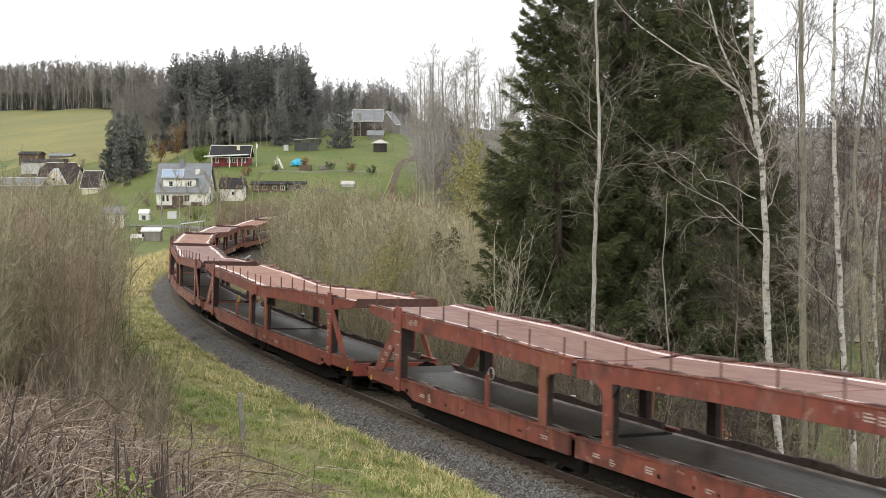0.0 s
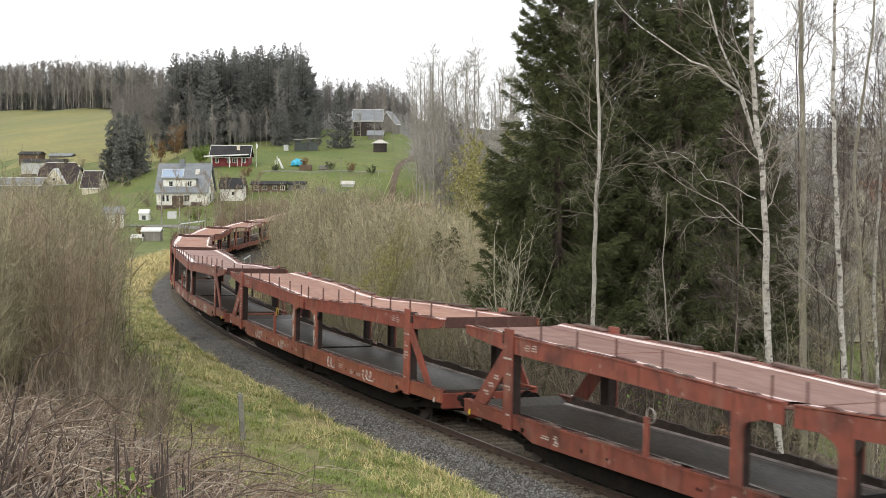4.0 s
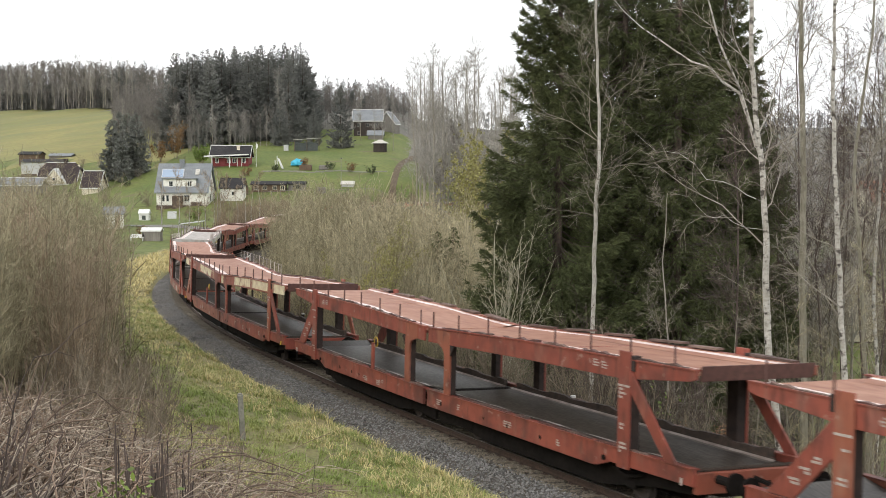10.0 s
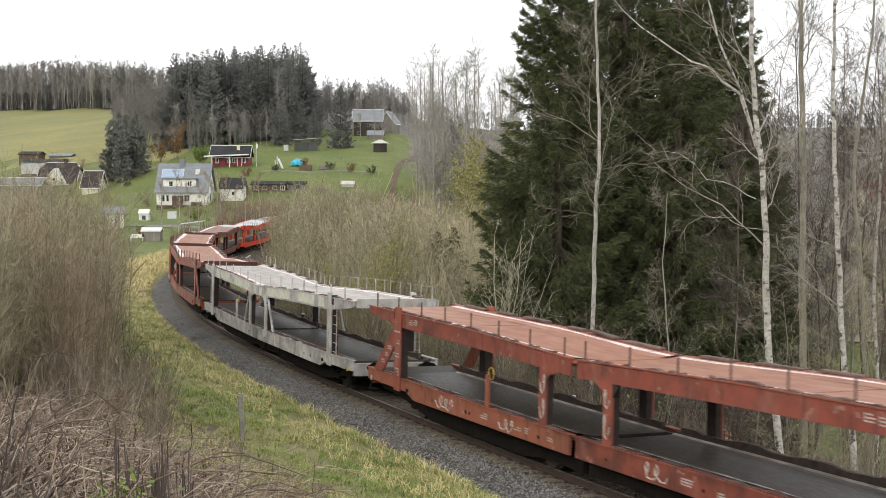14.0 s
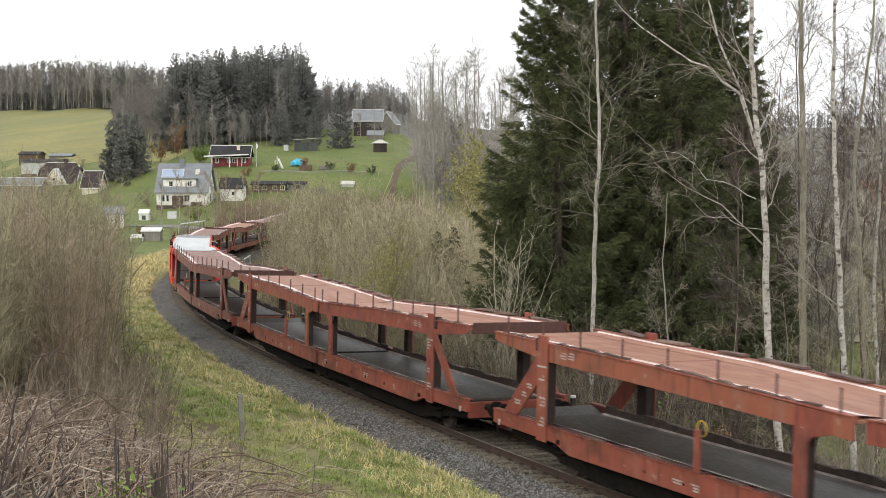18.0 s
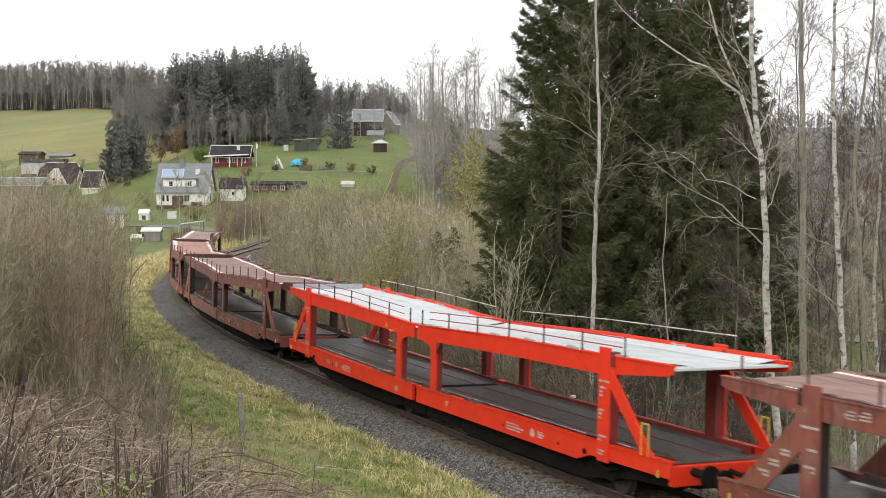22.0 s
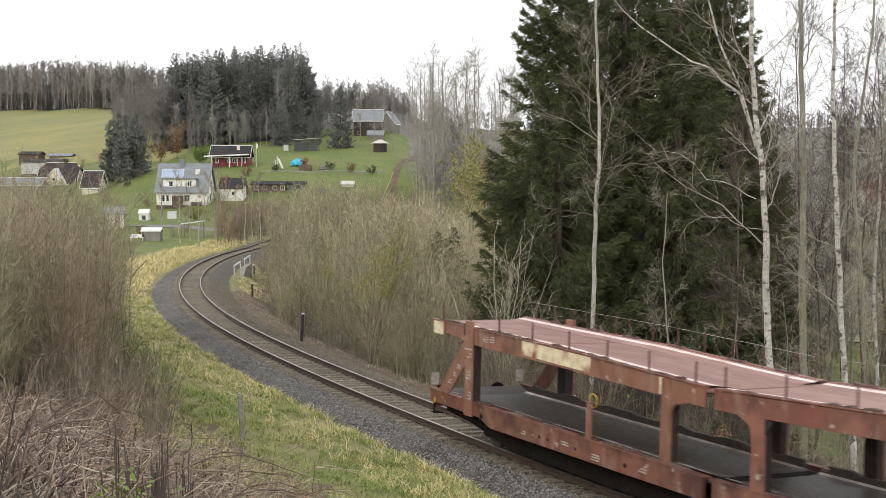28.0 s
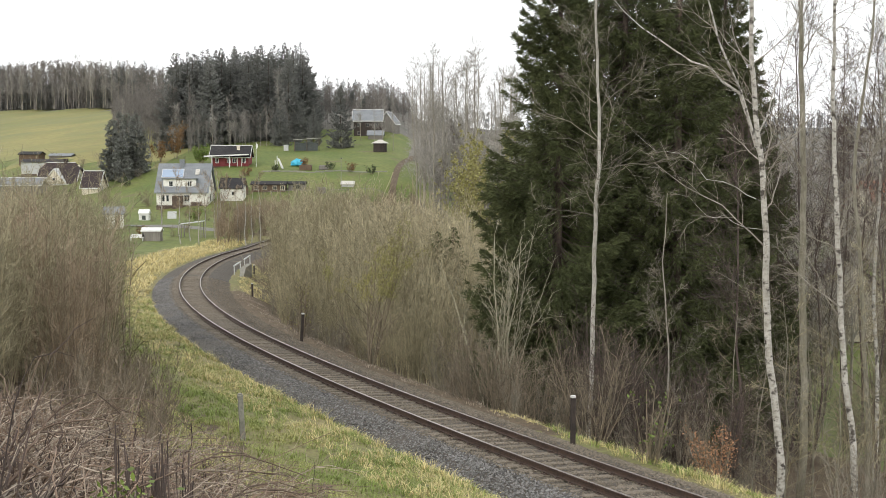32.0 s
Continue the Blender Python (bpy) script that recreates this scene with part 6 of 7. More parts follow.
def near_spruces():
    rng = np.random.default_rng(11)
    for label, dead, density, places in (
            ("tall dark green spruce with drooping branches beside the track", 0, 2100, [(0.0875, 56, 1.03, 0), (0.118, 66, 1.22, 250), (0.212, 62, 1.06, 215)]),
            ("tall dusky spruce with grey dead twigs among the branches", 20, 1350, [(0.138, 60, 1.2, 40), (0.178, 58, 1.12, 130), (0.168, 67, 1.3, 300), (0.2, 70, 1.25, 80)])):
        tree = spruce_arrays(rng, 24, 5.15, 66, 8, density, low=0.03, spray=(0.08, 0.22), wide=0.1, taper=0.98, lift=0.42, dead=dead, hang=1.15, ragged=0.16)
        plant_all(conifer_kind("spruce_tree", label, *tree, M_NEEDLE, group="spruces by the track"), [(*spot(a, b), c, d) for a, b, c, d in places])
    tree = spruce_arrays(rng, 9, 2.1, 40, 8, 200, low=0.05, spray=(0.1, 0.28), wide=0.14)
    k = conifer_kind("young_spruce", "young dark spruce among the bare shrubs", *tree, M_NEEDLE)
    plant_all(k, [(*spot(-0.004, 79), 1.0, 0), (*spot(0.008, 82), 1.05, 77)])


near_spruces()


def far_conifers():
    rng = np.random.default_rng(12)
    kinds = []
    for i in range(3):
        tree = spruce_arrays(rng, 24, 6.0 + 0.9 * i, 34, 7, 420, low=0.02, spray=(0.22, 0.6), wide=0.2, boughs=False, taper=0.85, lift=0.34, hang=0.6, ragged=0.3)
        kinds.append(conifer_kind("spruce_tree", "dark spruce in the stand above the gardens", *tree, M_HAZENEEDLE, group="dark conifers on the hill"))
    sets = [[], [], []]
    # dark stand above the red cottage
    for i in range(72):
        k = -0.203 + 0.098 * (i % 24) / 23 + rng.uniform(-0.003, 0.003)
        far = (322, 340, 360)[i // 24] + rng.uniform(-6, 8)
        edge = np.interp(k, [-0.205, -0.19, -0.17, -0.118, -0.105], [0.93, 1.02, 1.06, 1.0, 1.0])
        sets[rng.integers(3)].append((*spot(k, far), edge * rng.uniform(0.76, 0.95), rng.uniform(0, 360)))
    for k in (-0.2035, -0.2, -0.1965, -0.193, -0.189, -0.185, -0.182, -0.178):
        sets[rng.integers(3)].append((*spot(k, 330 + rng.uniform(-5, 12)), rng.uniform(0.9, 0.99), rng.uniform(0, 360)))
    # distant row behind the hill house
    for i in range(26):
        k = -0.104 + 0.075 * i / 25 + rng.uniform(-0.002, 0.002)
        sets[rng.integers(3)].append((*spot(k, 410 + rng.uniform(-15, 20)), rng.uniform(0.24, 0.38), rng.uniform(0, 360)))
    # single spruces in the gardens
    sets[0] += [(*spot(-0.0775, 300), 0.62, 10), (*spot(-0.098, 306), 0.4, 33), (*spot(-0.123, 306), 0.5, 3)]
    # scattered in the wood on the pasture's edge
    for i in range(44):
        k = -0.35 + 0.125 * i / 43 + rng.uniform(-0.003, 0.003)
        sets[rng.integers(3)].append((*spot(k, crest(k) + rng.uniform(12, 45)), rng.uniform(0.55, 0.85), rng.uniform(0, 360)))
    sets[1] += [(*spot(-0.338, 246), 0.2, 5), (*spot(-0.327, 250), 0.24, 55)]
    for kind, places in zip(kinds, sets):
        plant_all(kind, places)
    tree = spruce_arrays(rng, 10.5, 2.5, 34, 9, 120, low=0.04, spray=(0.2, 0.5), wide=0.22, boughs=False, taper=0.5, hang=0.6, ragged=0.28)
    k = conifer_kind("blue_spruce", "dense blue-grey spruce beside the gardens", *tree, M_BLUENEEDLE, group="blue spruces")
    plant_all(k, [(*spot(-0.2515, 274), 1.2, 0), (*spot(-0.2395, 273), 1.28, 60), (*spot(-0.246, 277), 1.3, 120), (*spot(-0.2325, 275), 1.22, 10), (*spot(-0.2435, 270), 1.0, 200)])


far_conifers()


def bare_tree_arrays(rng, trunk, r0, limbs=14, shoots=10, twigs=7, limb_len=(0.16, 0.34), t0=0.3, spread=(30, 60), lift=0.08, twig_r=0.006):
    """Trunk (a list of points), limbs, shoots and twigs as tubes."""
    T = np.asarray(trunk, float)[None]
    k = T.shape[1]
    R = (r0 * np.linspace(1, 0.3, k))[None]
    a, ra = sprout(rng, T, R, limbs, t0, 0.98, limb_len, spread, lift, k=8, thin=0.26, wiggle=0.11)
    b, rb = sprout(rng, a, ra, shoots, 0.15, 1.0, (0.25, 0.55), (25, 60), 0.05, k=5, thin=0.45, wiggle=0.12)
    c, rc = sprout(rng, b, np.maximum(rb, twig_r), twigs, 0.1, 1.0, (0.3, 0.7), (20, 60), 0.0, k=4, thin=0.6, droop=0.05, wiggle=0.12)
    return tubes(T, R, 9), joined([tubes(a, ra, 5), tubes(b, np.maximum(rb, twig_r), 3)]), ribbons(c, np.maximum(rc, twig_r * 0.8))


def far_tree_arrays(rng, height, r0, limbs=16, shoots=8, twigs=4, twig_r=0.02, t0=0.25):
    """A lighter bare tree for the distance."""
    T = stem_line(rng, (0, 0, -0.3), (rng.uniform(-0.6, 0.6), 0, height), 6, 0.2)[None]
    R = (r0 * np.linspace(1, 0.25, 6))[None]
    a, ra = sprout(rng, T, R, limbs, t0, 0.98, (0.14, 0.32), (18, 45), 0.12, k=5, thin=0.35)
    b, rb = sprout(rng, a, np.maximum(ra, twig_r), shoots, 0.15, 1.0, (0.25, 0.6), (20, 60), 0.06, k=3, thin=0.5)
    c, rc = sprout(rng, b, np.maximum(rb, twig_r), twigs, 0.1, 1.0, (0.4, 0.9), (20, 60), 0.02, k=2)
    return tubes(T, R, 5), joined([tubes(a, np.maximum(ra, twig_r), 3), ribbons(b, np.maximum(rb, twig_r))]), ribbons(c, np.maximum(rc, twig_r * 0.8))


def bare_tree(name, label, arrays, bark, limb_mat, twig_mat, cat="tree", group="", at=None):
    t = tagged(empty(name), label, cat, group=group)
    if at is not None:
        t.matrix_basis = Matrix.Translation(at)
    part("trunk", mesh_of("trunk", *arrays[0], None, (bark,), None, True), None, t)
    v, q = joined([arrays[1], arrays[2]])
    part("crown", mesh_of("crown", v, q, None, (limb_mat, twig_mat), np.repeat([0, 1], [len(arrays[1][1]), len(arrays[2][1])])), None, t)
    return t


def trunk_points(far, line):
    """Trunk points from rows (sideways slope, height) at one distance."""
    x0, y0 = spot(line[0][0], far)
    line = [(line[0][0] + 0.4 / far * (line[0][0] - line[1][0]), line[0][1] - 2.4)] + list(line)
    u = np.linspace(0, len(line) - 1, 4 * len(line))
    ks, zs = (np.interp(u, np.arange(len(line)), [r[j] for r in line]) for j in (0, 1))
    return (x0, y0, 0), [(k * far - x0 + 0.03 * math.sin(z * 0.8 + far * 1.3) + 0.02 * math.sin(z * 2.9 + far * 2.1), 0.12 * math.sin(z * 0.9), z) for k, z in zip(ks, zs)]


def near_bare_trees():
    rng = np.random.default_rng(21)
    birch = "white-barked bare birch beside the railway line"
    rows = [
        # distance, base radius, bark, limbs, rows
        (36.5, 0.122, M_BIRCHBARK, birch, [(0.260, -1.6), (0.2515, 1.6), (0.246, 4.2), (0.2415, 6.6), (0.236, 9.0), (0.231, 11.5), (0.229, 14.0), (0.226, 17.0)], 20, 0.38),
        (40.0, 0.14, M_GREYBARK, "grey-barked bare aspen beside the birch", [(0.278, -2.2), (0.277, 1.5), (0.274, 5.5), (0.2715, 9.5), (0.268, 13.5), (0.267, 18.0)], 14, 0.5),
        (38.0, 0.112, M_BIRCHBARK, birch, [(0.318, -1.9), (0.3085, 1.0), (0.300, 4.6), (0.2975, 7.8), (0.294, 11.0), (0.292, 15.0)], 16, 0.35),
        (43.0, 0.095, M_GREYBARK, "grey-barked bare aspen on the embankment", [(0.329, -2.8), (0.322, 2.0), (0.312, 6.0), (0.322, 10.0), (0.328, 15.0)], 16, 0.35),
        (49.0, 0.105, M_PALETRUNK, "slender pale bare tree in front of the spruces", [(0.113, -4.6), (0.1155, 2.0), (0.117, 5.0), (0.119, 7.0), (0.1165, 10.0), (0.115, 13.0), (0.116, 17.0)], 12, 0.3),
        (52.0, 0.1, M_BIRCHBARK, birch, [(0.335, -4.0), (0.33, 3.0), (0.334, 8.0), (0.339, 14.0)], 16, 0.3),
        (46.0, 0.045, M_PALEBARK, "thin pale sapling in front of the spruces", [(0.172, -3.4), (0.1735, 0.5), (0.1685, 3.2), (0.17, 5.5)], 12, 0.2),
    ]
    for far, r, bark, label, line, limbs, t0 in rows:
        at, pts = trunk_points(far, line)
        lt = M_GREYTWIG if bark != M_BIRCHBARK else M_PALEBARK
        bare_tree("birch_tree" if bark == M_BIRCHBARK else "bare_tree", label, bare_tree_arrays(rng, pts, r, limbs + 4, 10, 7, (0.1, 0.26), t0), bark, lt, M_GREYTWIG, cat="birch" if bark == M_BIRCHBARK else "tree",
                  group="bare trees by the track", at=at)
    # the big birch's long arching limbs
    far = 36.5
    at = (*spot(0.260, far), 0)
    limb_rows = [[(0.238, 7.1), (0.2255, 8.55), (0.205, 9.3), (0.179, 9.85), (0.155, 10.5), (0.128, 11.5)], [(0.2405, 6.9), (0.2235, 8.6), (0.206, 10.0), (0.192, 11.3), (0.18, 12.6), (0.17, 14)],
                 [(0.243, 5.6), (0.225, 6.0), (0.205, 6.3), (0.185, 6.9), (0.168, 7.0), (0.15, 7.6)], [(0.245, 4.8), (0.23, 4.9), (0.212, 5.2), (0.195, 5.3), (0.18, 5.8), (0.165, 5.9)],
                 [(0.2395, 7.5), (0.252, 8.6), (0.263, 9.6), (0.275, 10.8), (0.28, 12), (0.285, 13.3)]]
    P = np.array([[(k * far, far + 0.3 * i * (-1) ** j, z) for i, (k, z) in enumerate(r)] for j, r in enumerate(limb_rows)])
    fine = np.linspace(0, 5, 11)
    P = np.stack([[np.interp(fine, np.arange(6), p[:, a]) for a in range(3)] for p in P]).transpose(0, 2, 1)
    P[:, 1:] += rng.normal(size=P[:, 1:].shape) * 0.035
    R = np.array([0.05, 0.042, 0.014, 0.012, 0.026])[:, None] * np.linspace(1, 0.16, 11)
    b, rb = sprout(rng, P, R, 12, 0.15, 1, (0.1, 0.34), (25, 60), 0.02, k=6, thin=0.4, wiggle=0.12)
    c, rc = sprout(rng, b, np.maximum(rb, 0.006), 7, 0.1, 1, (0.25, 0.6), (20, 55), 0.0, k=3, droop=0.06)
    birch_ob = [o for o in bpy.data.objects if o.name == "birch_tree"][0]
    inv = Matrix.Translation(-birch_ob.location)
    for i in range(len(P)):
        part("limb", mesh_of("limb", *tubes(P[i:i + 1], R[i:i + 1], 7), None, (M_BIRCHBARK,), None, True), None, birch_ob, at=inv)
    t1, t2 = tubes(b, np.maximum(rb, 0.006), 4), ribbons(c, np.maximum(rc, 0.005))
    v, q = joined([t1, t2])
    part("outer_crown", mesh_of("outer_crown", v, q, None, (M_GREYTWIG, M_GREYTWIG), np.repeat([0, 1], [len(t1[1]), len(t2[1])])), None, birch_ob, at=inv)


near_bare_trees()


def shrub_arrays(rng, height, stems, shoots, twigs, fan=0.35, r=0.03, twig=0.006, up=0.09, k=3):
    """A many-stemmed bare shrub."""
    P = []
    for i in range(stems):
        a, f = rng.uniform(0, 6.283), fan * rng.uniform(0.15, 1)
        h = height * rng.uniform(0.65, 1.05)
        b = np.array([math.cos(a), math.sin(a), 0]) * rng.uniform(0.05, 0.35)
        P.append(stem_line(rng, b + [0, 0, -0.3], b + [math.cos(a) * f * h, math.sin(a) * f * h, h], 5, 0.05 * height / 5))
    P = np.array(P)
    R = r * rng.uniform(0.6, 1.2, (stems, 1)) * np.linspace(1, 0.3, 5)
    a, ra = sprout(rng, P, R, shoots, 0.1, 1.0, (0.15, 0.42), (15, 48), up, k=4, thin=0.5, wiggle=0.09)
    b, rb = sprout(rng, a, np.maximum(ra, twig), twigs, 0.1, 1.0, (0.25, 0.6), (18, 60), up * 0.5, k=k, thin=0.7, wiggle=0.12)
    return joined([tubes(P, R, 4), ribbons(a, np.maximum(ra, twig)), ribbons(b, np.maximum(rb, twig * 0.8))])


def thickets():
    rng = np.random.default_rng(31)
    tall = [shrub_arrays(rng, 7, 11, 13, 8, 0.22, 0.032, 0.009, k=2) for _ in range(5)]
    low = [shrub_arrays(rng, 4.6, 16, 11, 9, 0.28, 0.017, 0.0048) for _ in range(4)]
    small = [shrub_arrays(rng, 2.0, 14, 9, 4, 0.55, 0.012, 0.005) for _ in range(3)]

    def fill(n, inside, size, reach=170):
        out = []
        while len(out) < n:
            far = rng.uniform(20, reach)
            k = rng.uniform(-0.4, 0.36)
            x, y = spot(k, far)
            s_, d_ = (float(v[0]) for v in nearest([x], [y]))
            if inside(k, far, s_, d_):
                out.append((x, y, ground_at(x, y), size(k, far, s_, d_)))
        return out

    def stuff(name, label, shapes, spots_, mat):
        v, q = scattered(rng, shapes, spots_)
        tagged(part(name, mesh_of(name, v, q, None, (mat,))), label, "shrubs", kind="stuff")

    # inside the bend, between the two arms of the track
    inner = lambda k, far, s, d: d < -4.3 and d > -60 and k > (-0.128 if far > 62 else -0.2) and k < 0.06 and far < 165 and far > 34 and not (0.008 < k < 0.06 and far < 64) and not (-0.075 < k < -0.04 and far < 60)

    def inner_size(k, far, s, d):
        top = EYE_Z - np.interp(k, [-0.13, -0.1, -0.05, 0, 0.03], [0.054, 0.047, 0.038, 0.04, 0.06]) * far
        h = (top - ground_at(*spot(k, far))) / 7
        return h * np.interp(far, [40, 60, 100], [0.55, 0.75, 1.0]) * rng.uniform(0.7, 1.0) * np.interp(-d, [4, 9], [0.5, 1])

    stuff("inner_thicket", "dense bare alder and willow thicket inside the bend", tall, fill(120, inner, inner_size), M_OLIVETWIG)
    stuff("inner_thicket", "mossy brown bare shrubs inside the railway bend", tall, fill(110, inner, inner_size), M_MOSSTWIG)
    stuff("inner_thicket", "low bare scrub along the far side of the track", small, fill(46, lambda k, f, s, d: -11 < d < -3.9 and 5 < s < 95 and k > -0.2 and (k < 0.1 or d < -7.5), lambda k, f, s, d: rng.uniform(0.6, 1.2) * np.interp(-d, [4, 9], [0.6, 1.4])), M_GREYTWIG)
    stuff("inner_thicket", "dark bare scrub in front of the willow", small, [(*spot(k, f), ground_at(*spot(k, f)), sz) for k, f, sz in ((0.02, 46.5, 1.3), (0.032, 46.2, 1.2), (0.045, 45.8, 1.3), (0.057, 45.2, 1.1), (0.07, 45.4, 1.3), (0.012, 48, 1.5), (0.05, 48.2, 1.5))], M_TWIG)
    veil = lambda k, far, s, d: d < -5 and -0.129 < k < -0.085 and 92 < far < 150
    stuff("inner_thicket", "tall brown shrubs before the far arm of the track", tall, fill(26, veil, lambda k, f, s, d: (EYE_Z - np.interp(k, [-0.13, -0.1, -0.085], [0.047, 0.041, 0.037]) * f - ground_at(*spot(k, f))) / 7), M_MOSSTWIG)
    # under the spruces and birches
    right = lambda k, far, s, d: -30 < d < -6 and 0.04 < k < 0.36 and 34 < far < 60 and not (k > 0.22 and far < 46)
    stuff("right_thicket", "bare scrub below the spruces and birches", low, fill(9, right, lambda k, f, s, d: rng.uniform(0.6, 1.0)), M_TWIG)
    stuff("right_thicket", "dark bare brush below the spruces", low, fill(20, right, lambda k, f, s, d: rng.uniform(0.6, 1.1)), M_DARKTWIG)
    stuff("round_bush", "rounded bare bush with pale olive twigs behind the marker post", [shrub_arrays(rng, 4.2, 15, 11, 7, 0.62, 0.02, 0.0055)], [(*spot(0.116, 41.5), ground_at(*spot(0.116, 41.5)), 1.0), (*spot(0.098, 44), ground_at(*spot(0.098, 44)), 0.8)], M_TWIG)
    deep = lambda k, far, s, d: d < -20 and 0.19 < k < 0.38 and 50 < far < 120
    stuff("valley_wood", "dark bare brush down the slope behind the birches", tall, fill(15, deep, lambda k, f, s, d: rng.uniform(0.7, 1.35)), M_TWIG)
    stuff("valley_wood", "grey bare brush down the slope behind the birches", tall, fill(12, deep, lambda k, f, s, d: rng.uniform(0.6, 1.2)), M_GREYTWIG)
    # between the far bend and the lawns
    garden = lambda k, far, s, d: -0.172 < k < -0.03 and 168 < far < 222 and (d > 3.5 or d < -8)

    def garden_size(k, far, s, d):
        return (EYE_Z - np.interp(k, [-0.17, -0.14, -0.03], [0.045, 0.038, 0.037]) * far - ground_at(*spot(k, far))) / 7 * rng.uniform(0.6, 1.0)

    stuff("garden_brush", "reddish-brown bare brush below the gardens", tall, fill(110, garden, garden_size, 222), M_REDTWIG)
    stuff("garden_brush", "grey-brown bare brush below the gardens", tall, fill(50, garden, garden_size, 222), M_TWIG)
    stuff("hedge_row", "bare garden hedges and shrubs about the houses", small, fill(46, lambda k, f, s, d: -0.36 < k < -0.17 and 180 < f < 330 and d > 5, lambda k, f, s, d: rng.uniform(0.7, 1.6), 330), M_TWIG)
    # outer bank
    def outer_size(k, far, s, d):
        return (EYE_Z - 0.0245 * far - ground_at(*spot(k, far))) / 4.7 * rng.uniform(0.75, 1.03)

    outer = lambda k, far, s, d: d > 7 and k < np.interp(far, [26, 62], [-0.272, -0.26]) and k > -0.4 and 26 < far < 62
    stuff("bank_thicket", "tall reddish-brown bare thicket on the bank", low, fill(24, outer, outer_size), M_REDTWIG)
    stuff("bank_thicket", "olive-grey bare thicket on the bank", low, fill(70, outer, outer_size), M_MOSSTWIG)
    stuff("bank_scrub", "low scrub at the edge of the bank thicket", small, fill(60, lambda k, f, s, d: d > 6.6 and -0.3 < k < -0.222 and 24 < f < 75, lambda k, f, s, d: rng.uniform(0.5, 1.0)), M_TWIG)


thickets()


def brambles():
    """Arching dead canes and cut stems on the bank before the camera."""
    rng = np.random.default_rng(41)
    for n, mat, label, hmax, r in ((760, M_PALETWIG, "bleached dead bramble canes on the bank", 0.9, 0.0085), (620, M_BROWNCANE, "brown bramble canes tangled on the bank", 1.0, 0.009), (70, M_BROWNCANE, "long arching brown bramble canes on the bank", 1.02, 0.008), (300, M_DARKTWIG, "dark upright dead stems", 1.1, 0.013)):
        k = rng.uniform(-0.36, -0.10, n * 3)
        far = rng.uniform(8.5, 25, n * 3)
        x, y = k * far, far
        s, d = nearest(x, y)
        ok = (d > 8.2 + 1.2 * wobble(x, y, 1.5, 4)) & (k < -0.15 + 0.03 * wobble(x, y, 1.0, 7))
        x, y = x[ok][:n], y[ok][:n]
        m = len(x)
        z = ground(x, y)
        kpts = 9
        f = np.linspace(0, 1, kpts)
        a = rng.uniform(0, 6.283, m)
        L = rng.uniform(0.4, 2.1, m)
        H = hmax * rng.uniform(0.12, 0.62, m) * (1.0 if hmax < 1.05 else 1.5)
        if hmax == 1.02:
            L, H = L * 1.4, H * 1.7
        if hmax > 1.05:
            L *= 0.25
        P = np.empty((m, kpts, 3))
        wv = rng.normal(size=(m, kpts, 3)) * 0.032
        P[..., 0] = x[:, None] + (np.cos(a) * L)[:, None] * f
        P[..., 1] = y[:, None] + (np.sin(a) * L)[:, None] * f
        P[..., 2] = z[:, None] - 0.03 + H[:, None] * (np.sin(f * np.pi * 0.75) if hmax < 1.05 else f)
        P += np.cumsum(wv, 1)
        R = (r * rng.uniform(0.5, 1.8, m) ** 1.3)[:, None] * np.linspace(1, 0.4, kpts)
        b, rb = sprout(rng, P, R, 3, 0.15, 0.9, (0.25, 0.7), (30, 80), 0.05, k=4, thin=0.65)
        v, q = joined([tubes(P, R, 4), tubes(b, np.maximum(rb, 0.003), 3)])
        tagged(part("brambles", mesh_of("brambles", v, q, None, (mat,))), label, "brambles", kind="stuff")
    x, y = rng.uniform(-0.36, -0.1, 16000), rng.uniform(8.5, 30, 16000)
    x = x * y
    s, d = nearest(x, y)
    ok = d > 7.6 + wobble(x, y, 1.5, 4)
    c = np.stack([x, y, ground(x, y) + 0.012], 1)[ok]
    v, q = leaves(rng, c, 0.075)
    v[:, 2] = np.repeat(c[:, 2], 4) + (v[:, 2] - np.repeat(c[:, 2], 4)) * 0.35
    half_ = len(q) // 2
    tagged(part("leaf_litter", mesh_of("leaf_litter", v, q, None, (M_PALETWIG, M_RUSSET), np.arange(len(q)) > half_)), "dead brown leaves lying below the brambles", "leaf litter", kind="stuff")
    # long arching shoots close by
    P, R = [], []
    for k0, far, z0, k1, z1, bend in ((-0.335, 9.0, 4.2, -0.27, 5.95, 0.4), (-0.33, 8.5, 4.0, -0.25, 5.3, 0.3), (-0.345, 9.5, 4.3, -0.285, 5.6, 0.5), (-0.225, 11, 3.3, -0.222, 4.6, 0.05), (-0.217, 11.4, 3.3, -0.22, 4.5, 0.02),
                                      (-0.105, 17, 1.6, -0.10, 3.0, 0.03), (-0.20, 12, 3.2, -0.193, 4.3, 0.05)):
        f = np.linspace(0, 1, 9)
        P.append(np.stack([(k0 + (k1 - k0) * f ** 1.4) * far, np.full(9, far), z0 + (z1 - z0) * f + bend * np.sin(f * np.pi)], 1) + rng.normal(size=(9, 3)) * 0.015)
        R.append(0.008 * np.linspace(1, 0.3, 9))
    v, q = tubes(np.array(P), np.array(R), 5)
    tagged(part("bramble_shoots", mesh_of("bramble_shoots", v, q, None, (M_DARKTWIG,))), "long dark arching bramble shoots", "brambles", kind="stuff")
    # a stand of dark cut stems close by
    P, R = [], []
